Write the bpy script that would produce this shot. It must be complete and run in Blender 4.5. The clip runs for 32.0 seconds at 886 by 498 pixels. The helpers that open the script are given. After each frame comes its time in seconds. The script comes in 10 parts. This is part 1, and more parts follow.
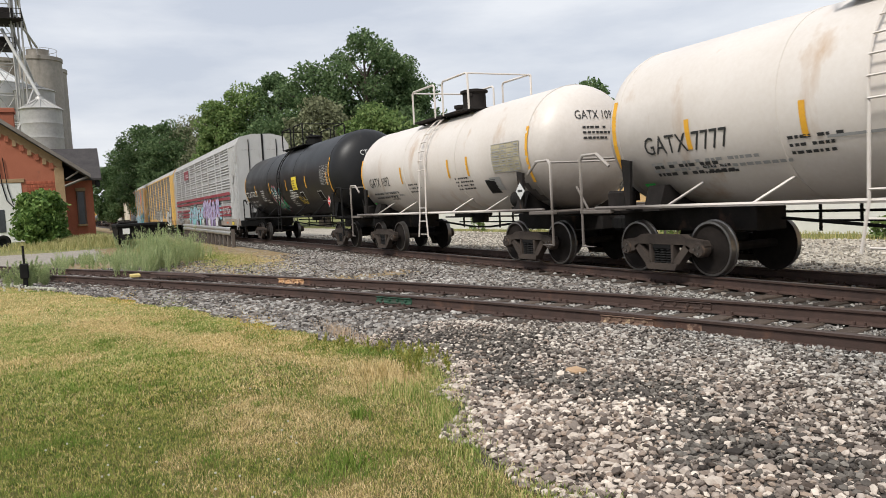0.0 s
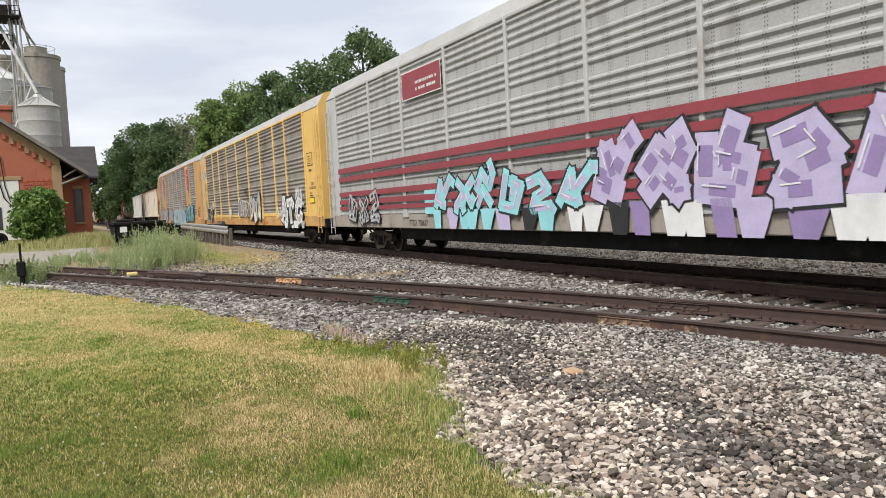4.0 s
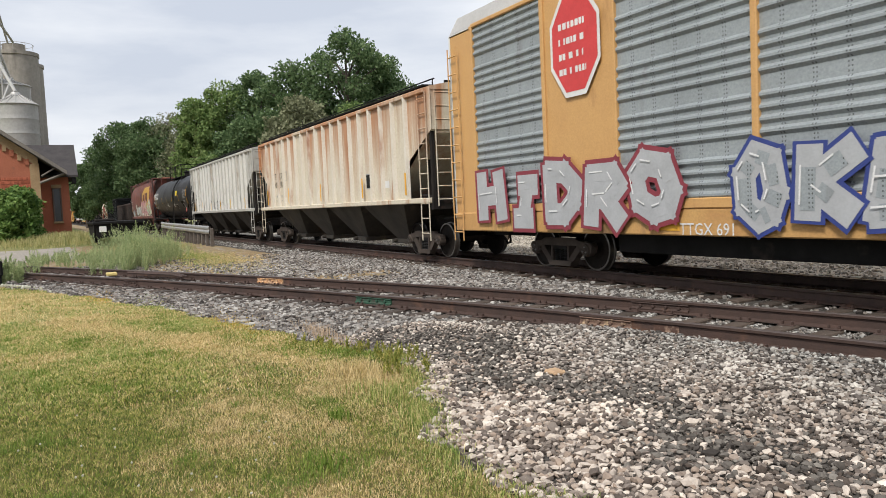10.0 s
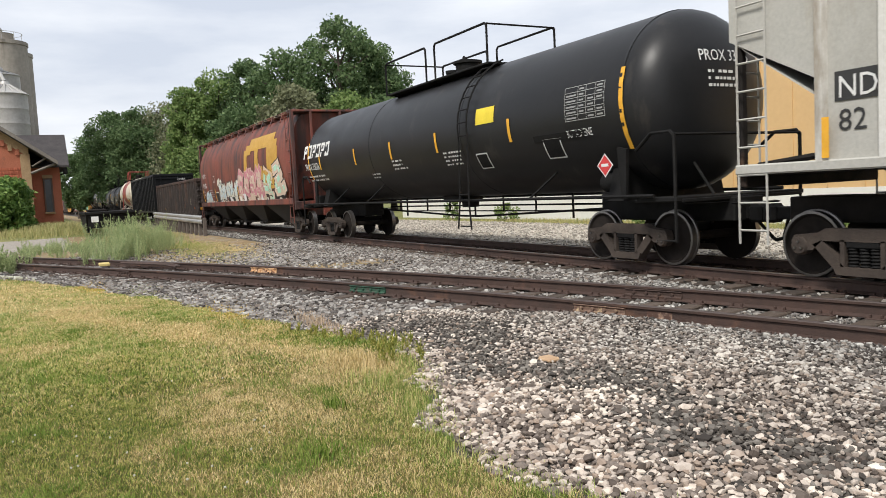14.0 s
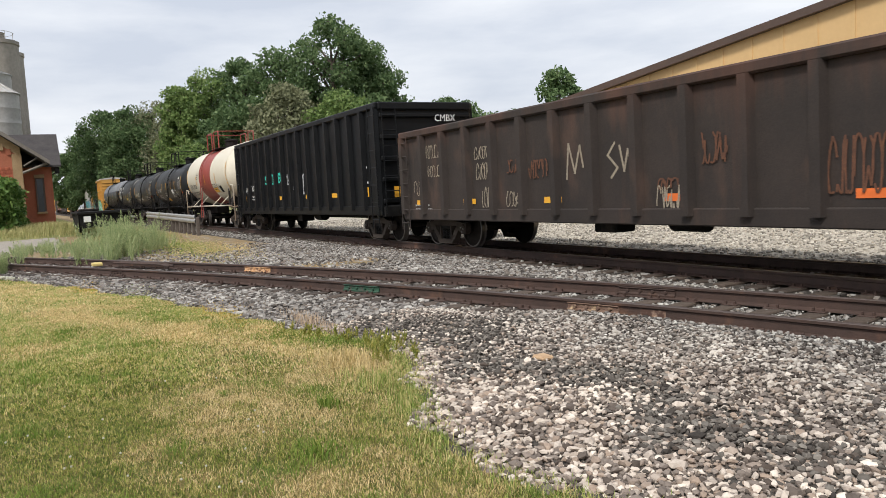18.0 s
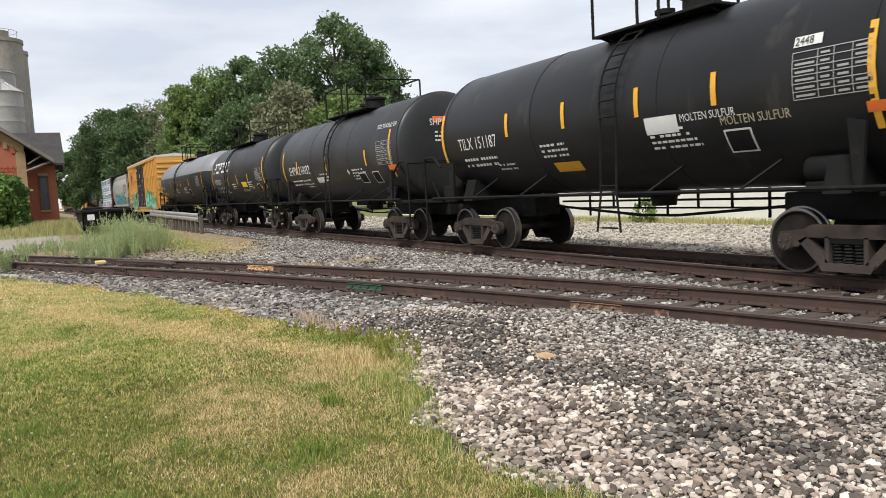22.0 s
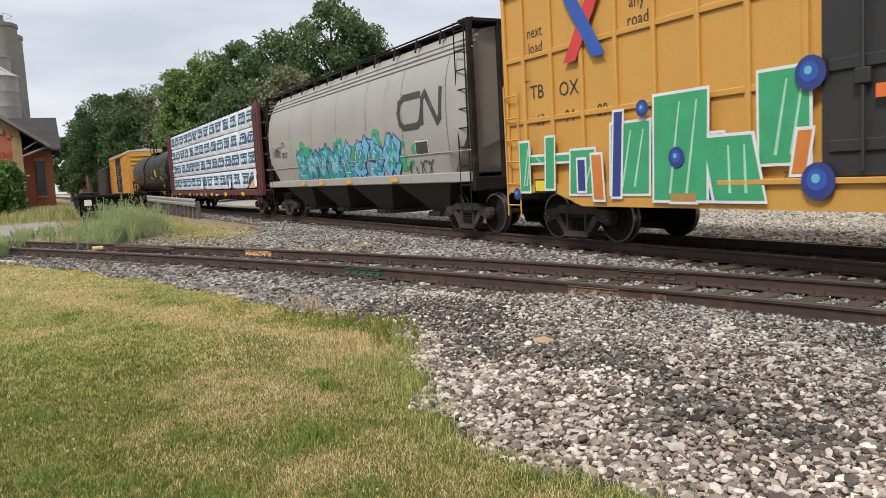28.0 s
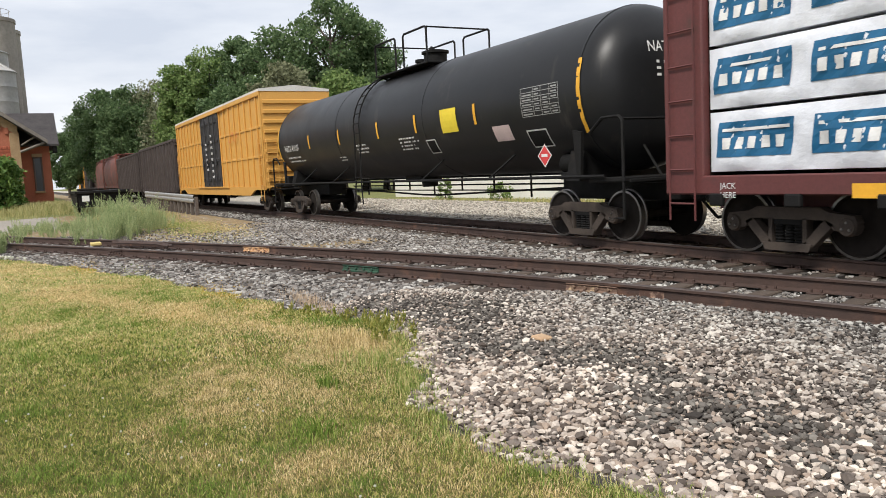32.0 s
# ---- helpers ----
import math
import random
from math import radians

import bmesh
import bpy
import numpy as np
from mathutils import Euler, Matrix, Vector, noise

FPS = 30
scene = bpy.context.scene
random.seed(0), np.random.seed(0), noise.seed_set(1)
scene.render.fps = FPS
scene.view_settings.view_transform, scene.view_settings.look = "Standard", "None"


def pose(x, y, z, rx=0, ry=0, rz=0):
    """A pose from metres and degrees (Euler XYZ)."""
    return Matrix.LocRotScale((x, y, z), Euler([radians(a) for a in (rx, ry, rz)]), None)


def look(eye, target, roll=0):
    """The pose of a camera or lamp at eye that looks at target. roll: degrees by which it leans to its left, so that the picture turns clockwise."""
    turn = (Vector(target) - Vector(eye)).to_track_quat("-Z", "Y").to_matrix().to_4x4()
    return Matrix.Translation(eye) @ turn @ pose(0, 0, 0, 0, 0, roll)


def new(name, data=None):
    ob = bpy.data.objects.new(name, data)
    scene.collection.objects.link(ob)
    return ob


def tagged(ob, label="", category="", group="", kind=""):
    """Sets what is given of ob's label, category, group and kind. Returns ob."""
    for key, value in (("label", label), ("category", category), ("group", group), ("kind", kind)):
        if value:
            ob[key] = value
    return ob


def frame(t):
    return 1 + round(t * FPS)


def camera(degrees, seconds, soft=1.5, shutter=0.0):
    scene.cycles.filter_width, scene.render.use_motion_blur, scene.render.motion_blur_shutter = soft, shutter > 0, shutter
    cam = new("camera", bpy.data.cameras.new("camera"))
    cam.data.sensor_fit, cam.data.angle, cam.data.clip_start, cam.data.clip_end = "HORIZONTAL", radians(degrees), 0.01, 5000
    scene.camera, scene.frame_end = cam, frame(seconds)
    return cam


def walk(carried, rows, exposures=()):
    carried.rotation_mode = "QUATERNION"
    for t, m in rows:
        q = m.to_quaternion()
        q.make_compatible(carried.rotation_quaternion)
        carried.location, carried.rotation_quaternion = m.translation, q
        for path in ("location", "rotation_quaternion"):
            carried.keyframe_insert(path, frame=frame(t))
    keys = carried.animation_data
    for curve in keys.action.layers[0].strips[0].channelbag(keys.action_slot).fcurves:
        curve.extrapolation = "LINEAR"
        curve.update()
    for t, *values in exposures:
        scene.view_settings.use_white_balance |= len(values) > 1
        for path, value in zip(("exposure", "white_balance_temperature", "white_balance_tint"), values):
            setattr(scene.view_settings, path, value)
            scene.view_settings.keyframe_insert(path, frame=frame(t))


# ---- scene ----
cam = camera(60.67, 32.0, soft=0.55, shutter=0.05)
EYE = (0.0, 0.0, 1.467)
# seconds and the three turns of the hand-held camera, in degrees
TURNS = [
    (0, 86.48, 3.19, 63.67), (0.5, 86.56, 3.04, 63.73), (1, 86.56, 3.00, 63.67), (1.5, 86.57, 3.00, 63.64),
    (2, 86.59, 2.93, 63.68), (2.5, 86.57, 2.89, 63.68), (3, 86.53, 2.89, 63.56), (3.5, 86.43, 2.86, 63.51),
    (5.5, 86.83, 2.80, 63.44), (6, 86.84, 2.73, 63.32), (6.5, 86.99, 2.64, 63.18), (7, 87.19, 2.60, 62.97),
    (7.5, 87.27, 2.54, 62.79), (8, 87.22, 2.52, 62.78), (8.5, 87.07, 2.45, 62.73), (9, 86.87, 2.42, 62.64),
    (9.5, 86.65, 2.52, 62.43), (10, 86.47, 2.62, 62.20), (10.5, 86.18, 2.67, 62.04), (11, 86.03, 2.63, 62.00),
    (11.5, 86.00, 2.58, 62.00), (12, 86.01, 2.54, 61.91), (12.5, 85.95, 2.53, 61.76), (13, 85.74, 2.72, 61.70),
    (13.5, 85.60, 2.83, 61.72), (14, 85.55, 2.95, 61.70), (14.5, 85.54, 2.97, 61.60), (16.5, 85.46, 2.92, 61.36),
    (17, 85.47, 3.04, 61.27), (17.5, 85.43, 3.13, 61.24), (18, 85.43, 3.09, 61.22), (18.5, 85.47, 3.05, 61.28),
    (19, 85.44, 3.09, 61.34), (19.5, 85.39, 3.06, 61.25), (20, 85.38, 3.18, 61.30), (20.5, 85.36, 3.13, 61.38),
    (21, 85.30, 3.05, 61.45), (21.5, 85.33, 2.99, 61.49), (22, 85.34, 3.03, 61.45), (22.5, 85.18, 3.08, 61.42),
    (23, 84.97, 3.12, 61.36), (23.5, 84.90, 3.24, 61.41), (24, 84.83, 3.25, 61.51), (24.5, 84.69, 3.22, 61.51),
    (25, 84.56, 3.24, 61.44), (25.5, 84.43, 3.24, 61.38), (27.5, 84.31, 3.15, 61.34), (28, 84.20, 3.11, 61.28),
    (28.5, 84.13, 3.10, 61.21), (29, 84.14, 3.07, 61.20), (29.5, 84.19, 3.05, 61.16), (30, 84.23, 2.95, 61.21),
    (30.5, 84.09, 2.97, 61.20), (31, 83.87, 3.04, 61.14), (31.5, 83.83, 2.97, 61.11), (32, 83.96, 2.92, 61.16),
]
# the film camera's own slight brightening and darkening
STOPS = [(0, 0.16), (3, 0.36), (7, 0.24), (10, 0.24), (13, 0.36), (17, 0.26), (19, 0.32), (20, 0.40), (21, 0.16), (23, 0.52), (25, 0.30), (28, 0.16), (30, 0.10), (31, 0.14), (32, 0.34)]
walk(cam, [(t, pose(*EYE, rx, ry, rz)) for t, rx, ry, rz in TURNS], exposures=STOPS)

# ---- light ----
SUN_EL, SUN_AZ = 50.0, 305.0     # degrees; azimuth measured from +x, counter-clockwise
sun = new("sun", bpy.data.lights.new("sun", "SUN"))
sun.data.energy, sun.data.angle, sun.data.color = 2.95, radians(11), (1.0, 0.96, 0.90)
sun_dir = Vector((math.cos(radians(SUN_AZ)) * math.cos(radians(SUN_EL)), math.sin(radians(SUN_AZ)) * math.cos(radians(SUN_EL)), math.sin(radians(SUN_EL))))
sun.matrix_world = look(tuple(sun_dir * 50), (0, 0, 0))

world = bpy.data.worlds.new("sky")
scene.world = world
world.use_nodes = True
wn, wl = world.node_tree.nodes, world.node_tree.links
wn.clear()
w_out = wn.new("ShaderNodeOutputWorld")
w_bg = wn.new("ShaderNodeBackground")
w_bg.inputs["Strength"].default_value = 0.11
w_sky = wn.new("ShaderNodeTexSky")
w_sky.sky_type, w_sky.sun_disc = "NISHITA", False
w_sky.sun_elevation, w_sky.sun_rotation = radians(SUN_EL), radians(90 - SUN_AZ)
w_sky.dust_density, w_sky.air_density, w_sky.ozone_density = 4.0, 1.2, 1.5
w_co = wn.new("ShaderNodeTexCoord")
w_map = wn.new("ShaderNodeMapping")
w_map.inputs["Scale"].default_value = (1.2, 1.2, 5.0)
w_noise = wn.new("ShaderNodeTexNoise")
w_noise.inputs["Scale"].default_value, w_noise.inputs["Detail"].default_value, w_noise.inputs["Roughness"].default_value = 2.2, 7.0, 0.55
w_ramp = wn.new("ShaderNodeValToRGB")
w_ramp.color_ramp.elements[0].position, w_ramp.color_ramp.elements[0].color = 0.36, (5.15, 5.55, 6.35, 1)
w_ramp.color_ramp.elements[1].position, w_ramp.color_ramp.elements[1].color = 0.66, (7.35, 7.55, 7.95, 1)
w_mix = wn.new("ShaderNodeMixRGB")
w_mix.inputs["Fac"].default_value = 0.90
wl.new(w_co.outputs["Generated"], w_map.inputs["Vector"])
wl.new(w_map.outputs["Vector"], w_noise.inputs["Vector"])
wl.new(w_noise.outputs["Fac"], w_ramp.inputs["Fac"])
wl.new(w_sky.outputs["Color"], w_mix.inputs["Color1"])
wl.new(w_ramp.outputs["Color"], w_mix.inputs["Color2"])
wl.new(w_mix.outputs["Color"], w_bg.inputs["Color"])
wl.new(w_bg.outputs["Background"], w_out.inputs["Surface"])


# ---- materials ----
MATS = {}


def surface(name, color, color2=None, rough=0.6, metal=0.0, scale=4.0, spread=0.5, fine=40.0, fine_amount=0.25, bump=0.2,
            stain=None, stain_amount=0.0, streak=0.0, stain_scale=1.6, island=0.0, ob_random=0.0, spec=0.5, stretch=(1, 1, 1), upper=None, grime=None, holes=False, run=None):
    """A painted, rusted, earthen or stone surface: two tones in soft patches, fine grain, stains that may run downwards."""
    if name in MATS:
        return MATS[name]
    m = bpy.data.materials.new(name)
    m.use_nodes = True
    n, l = m.node_tree.nodes, m.node_tree.links
    bsdf = n["Principled BSDF"]
    bsdf.inputs["Metallic"].default_value = metal
    bsdf.inputs["Specular IOR Level"].default_value = spec
    co = n.new("ShaderNodeTexCoord")
    mp = n.new("ShaderNodeMapping")
    mp.inputs["Scale"].default_value = stretch
    l.new(co.outputs["Object"], mp.inputs["Vector"])

    def noise_tex(sc, detail=5.0, src=mp):
        t = n.new("ShaderNodeTexNoise")
        t.inputs["Scale"].default_value, t.inputs["Detail"].default_value, t.inputs["Roughness"].default_value = sc, detail, 0.6
        l.new(src.outputs["Vector"], t.inputs["Vector"])
        return t

    def mix(kind, fac, a, b):
        x = n.new("ShaderNodeMixRGB")
        x.blend_type = kind
        for sock, val in ((x.inputs["Fac"], fac), (x.inputs["Color1"], a), (x.inputs["Color2"], b)):
            if hasattr(val, "is_linked") or isinstance(val, bpy.types.NodeSocket):
                l.new(val, sock)
            else:
                sock.default_value = val if not isinstance(val, tuple) else (*val[:3], 1)
        return x.outputs["Color"]

    def ramp(src, lo, hi):
        r = n.new("ShaderNodeMapRange")
        r.inputs["From Min"].default_value, r.inputs["From Max"].default_value = lo, hi
        l.new(src, r.inputs["Value"])
        return r.outputs["Result"]

    big = noise_tex(scale)
    out = mix("MIX", ramp(big.outputs["Fac"], 0.5 - spread * 0.5, 0.5 + spread * 0.5), color, color2 or color)
    grain = noise_tex(fine, 4.0)
    out = mix("OVERLAY", fine_amount, out, grain.outputs["Fac"])
    if stain:
        if streak:
            mp2 = n.new("ShaderNodeMapping")
            mp2.inputs["Scale"].default_value = (1, 1, streak)
            l.new(co.outputs["Object"], mp2.inputs["Vector"])
            st = noise_tex(stain_scale, 8.0, mp2)
        else:
            st = noise_tex(stain_scale, 8.0)
        lo = 0.72 - 0.42 * stain_amount
        out = mix("MIX", ramp(st.outputs["Fac"], lo, lo + 0.16), out, stain)
    if upper or grime or holes or run:
        sep = n.new("ShaderNodeSeparateXYZ")
        l.new(co.outputs["Object"], sep.inputs["Vector"])

        def calc(op, a, b=0.0):
            x = n.new("ShaderNodeMath")
            x.operation = op
            for sock, val in zip(x.inputs, (a, b)):
                if isinstance(val, bpy.types.NodeSocket):
                    l.new(val, sock)
                else:
                    sock.default_value = val
            return x.outputs[0]
    if run:         # rust that bleeds down from the roof seam in uneven panels
        rust, z0, z1 = run
        mp3 = n.new("ShaderNodeMapping")
        mp3.inputs["Scale"].default_value = (1, 1, 0.07)
        l.new(co.outputs["Object"], mp3.inputs["Vector"])
        wide, thin = noise_tex(0.55, 2.0, mp3), noise_tex(5.0, 6.0, mp3)
        lift = calc("MULTIPLY", ramp(sep.outputs["Z"], z0, z1), 0.26)
        amount = calc("ADD", calc("ADD", calc("MULTIPLY", wide.outputs["Fac"], 0.75), calc("MULTIPLY", thin.outputs["Fac"], 0.4)), lift)
        out = mix("MIX", calc("MULTIPLY", ramp(amount, 0.655, 0.86), 0.82), out, mix("OVERLAY", 0.6, rust, st.outputs["Fac"]))
    if upper:       # a second tone above a level line
        z_line, coat = upper
        out = mix("MIX", ramp(sep.outputs["Z"], z_line - 0.01, z_line + 0.01), out, mix("OVERLAY", 0.3, coat, grain.outputs["Fac"]))
    if grime:       # thrown-up dirt low on the ends
        coat, x0, x1, z0, z1 = grime
        far = ramp(calc("ADD", calc("ABSOLUTE", sep.outputs["X"]), calc("MULTIPLY", big.outputs["Fac"], 0.8)), x0 + 0.4, x1 + 0.4)
        low = ramp(calc("ADD", sep.outputs["Z"], calc("MULTIPLY", big.outputs["Fac"], 0.9)), z1 + 0.45, z0 + 0.45)
        out = mix("MIX", calc("MULTIPLY", calc("MULTIPLY", far, low), 0.85), out, coat)
    if holes:       # punched ventilation holes in upright double rows
        u = calc("FRACT", calc("MULTIPLY", sep.outputs["X"], 2.1))
        row = calc("ADD", calc("LESS_THAN", calc("ABSOLUTE", calc("SUBTRACT", u, 0.2)), 0.018), calc("LESS_THAN", calc("ABSOLUTE", calc("SUBTRACT", u, 0.3)), 0.018))
        dot = calc("LESS_THAN", calc("FRACT", calc("MULTIPLY", sep.outputs["Z"], 17.0)), 0.42)
        out = mix("MIX", calc("MULTIPLY", calc("MULTIPLY", row, dot), 0.8), out, (0.02, 0.02, 0.02))
    if island:
        g = n.new("ShaderNodeNewGeometry")
        hs = n.new("ShaderNodeHueSaturation")
        l.new(ramp(g.outputs["Random Per Island"], -0.0, 1.0), hs.inputs["Value"])
        hs.inputs["Saturation"].default_value = 1.0
        mr = n.new("ShaderNodeMapRange")
        mr.inputs["To Min"].default_value, mr.inputs["To Max"].default_value = 1 - island, 1 + island
        l.new(g.outputs["Random Per Island"], mr.inputs["Value"])
        l.new(mr.outputs["Result"], hs.inputs["Value"])
        l.new(out, hs.inputs["Color"])
        out = hs.outputs["Color"]
    if ob_random:
        oi = n.new("ShaderNodeObjectInfo")
        hs = n.new("ShaderNodeHueSaturation")
        mr = n.new("ShaderNodeMapRange")
        mr.inputs["To Min"].default_value, mr.inputs["To Max"].default_value = 1 - ob_random, 1 + ob_random
        l.new(oi.outputs["Random"], mr.inputs["Value"])
        l.new(mr.outputs["Result"], hs.inputs["Value"])
        l.new(out, hs.inputs["Color"])
        out = hs.outputs["Color"]
    l.new(out, bsdf.inputs["Base Color"])
    rr = n.new("ShaderNodeMapRange")
    rr.inputs["To Min"].default_value, rr.inputs["To Max"].default_value = max(0.05, rough - 0.12), min(1.0, rough + 0.12)
    l.new(big.outputs["Fac"], rr.inputs["Value"])
    l.new(rr.outputs["Result"], bsdf.inputs["Roughness"])
    if bump:
        b = n.new("ShaderNodeBump")
        b.inputs["Strength"].default_value, b.inputs["Distance"].default_value = bump, 0.02
        l.new(grain.outputs["Fac"], b.inputs["Height"])
        l.new(b.outputs["Normal"], bsdf.inputs["Normal"])
    MATS[name] = m
    return m


def palette_material(name, stops, rough=0.8, spec=0.2, by="island", patch=None, translucent=0.0, across=None):
    """Many small pieces, each of its own tone out of a ramp. patch: (scale, amount) shifts the ramp by place."""
    if name in MATS:
        return MATS[name]
    m = bpy.data.materials.new(name)
    m.use_nodes = True
    n, l = m.node_tree.nodes, m.node_tree.links
    bsdf = n["Principled BSDF"]
    bsdf.inputs["Roughness"].default_value, bsdf.inputs["Specular IOR Level"].default_value = rough, spec
    if by == "island":
        src = n.new("ShaderNodeNewGeometry").outputs["Random Per Island"]
    else:
        src = n.new("ShaderNodeObjectInfo").outputs["Random"]
    cr = n.new("ShaderNodeValToRGB")
    while len(cr.color_ramp.elements) < len(stops):
        cr.color_ramp.elements.new(0.5)
    for e, (p, c) in zip(cr.color_ramp.elements, stops):
        e.position, e.color = p, (*c, 1)
    co = n.new("ShaderNodeTexCoord")
    if patch:
        t = n.new("ShaderNodeTexNoise")
        t.inputs["Scale"].default_value, t.inputs["Detail"].default_value = patch[0], 3.0
        l.new(co.outputs["Object"], t.inputs["Vector"])
        a = n.new("ShaderNodeMath")
        a.operation = "MULTIPLY_ADD"
        l.new(t.outputs["Fac"], a.inputs[0])
        a.inputs[1].default_value, a.inputs[2].default_value = patch[1], -patch[1] * 0.5
        b = n.new("ShaderNodeMath")
        b.operation, b.use_clamp = "ADD", True
        l.new(a.outputs[0], b.inputs[0])
        l.new(src, b.inputs[1])
        src = b.outputs[0]
    l.new(src, cr.inputs["Fac"])
    tone = cr.outputs["Color"]
    if across:      # another quarry's stone further across: (y where it starts, y where it is all, tint before, tint after)
        geo = n.new("ShaderNodeNewGeometry")
        sp = n.new("ShaderNodeSeparateXYZ")
        l.new(geo.outputs["Position"], sp.inputs["Vector"])
        nz = n.new("ShaderNodeTexNoise")
        nz.inputs["Scale"].default_value, nz.inputs["Detail"].default_value = 0.7, 4.0
        l.new(geo.outputs["Position"], nz.inputs["Vector"])
        ad = n.new("ShaderNodeMath")
        ad.operation = "MULTIPLY_ADD"
        ad.inputs[1].default_value = 3.0
        l.new(nz.outputs["Fac"], ad.inputs[0])
        l.new(sp.outputs["Y"], ad.inputs[2])
        mr = n.new("ShaderNodeMapRange")
        mr.inputs["From Min"].default_value, mr.inputs["From Max"].default_value = across[0] + 1.5, across[1] + 1.5
        l.new(ad.outputs[0], mr.inputs["Value"])
        tn = n.new("ShaderNodeMixRGB")
        tn.inputs["Color1"].default_value, tn.inputs["Color2"].default_value = (*across[2], 1), (*across[3], 1)
        l.new(mr.outputs["Result"], tn.inputs["Fac"])
        mu = n.new("ShaderNodeMixRGB")
        mu.blend_type = "MULTIPLY"
        mu.inputs["Fac"].default_value = 1.0
        l.new(tone, mu.inputs["Color1"])
        l.new(tn.outputs["Color"], mu.inputs["Color2"])
        tone = mu.outputs["Color"]
    g = n.new("ShaderNodeTexNoise")
    g.inputs["Scale"].default_value = 60.0
    l.new(co.outputs["Object"], g.inputs["Vector"])
    x = n.new("ShaderNodeMixRGB")
    x.blend_type = "OVERLAY"
    x.inputs["Fac"].default_value = 0.25
    l.new(tone, x.inputs["Color1"])
    l.new(g.outputs["Fac"], x.inputs["Color2"])
    l.new(x.outputs["Color"], bsdf.inputs["Base Color"])
    if translucent:
        tr = n.new("ShaderNodeBsdfTranslucent")
        l.new(x.outputs["Color"], tr.inputs["Color"])
        ms = n.new("ShaderNodeMixShader")
        ms.inputs["Fac"].default_value = translucent
        l.new(bsdf.outputs["BSDF"], ms.inputs[1])
        l.new(tr.outputs["BSDF"], ms.inputs[2])
        l.new(ms.outputs["Shader"], n["Material Output"].inputs["Surface"])
    MATS[name] = m
    return m


def paint(name, color, rough=0.55):
    return surface(name, color, tuple(c * 0.8 for c in color), rough=rough, scale=3.0, fine=25, fine_amount=0.15, bump=0.05)


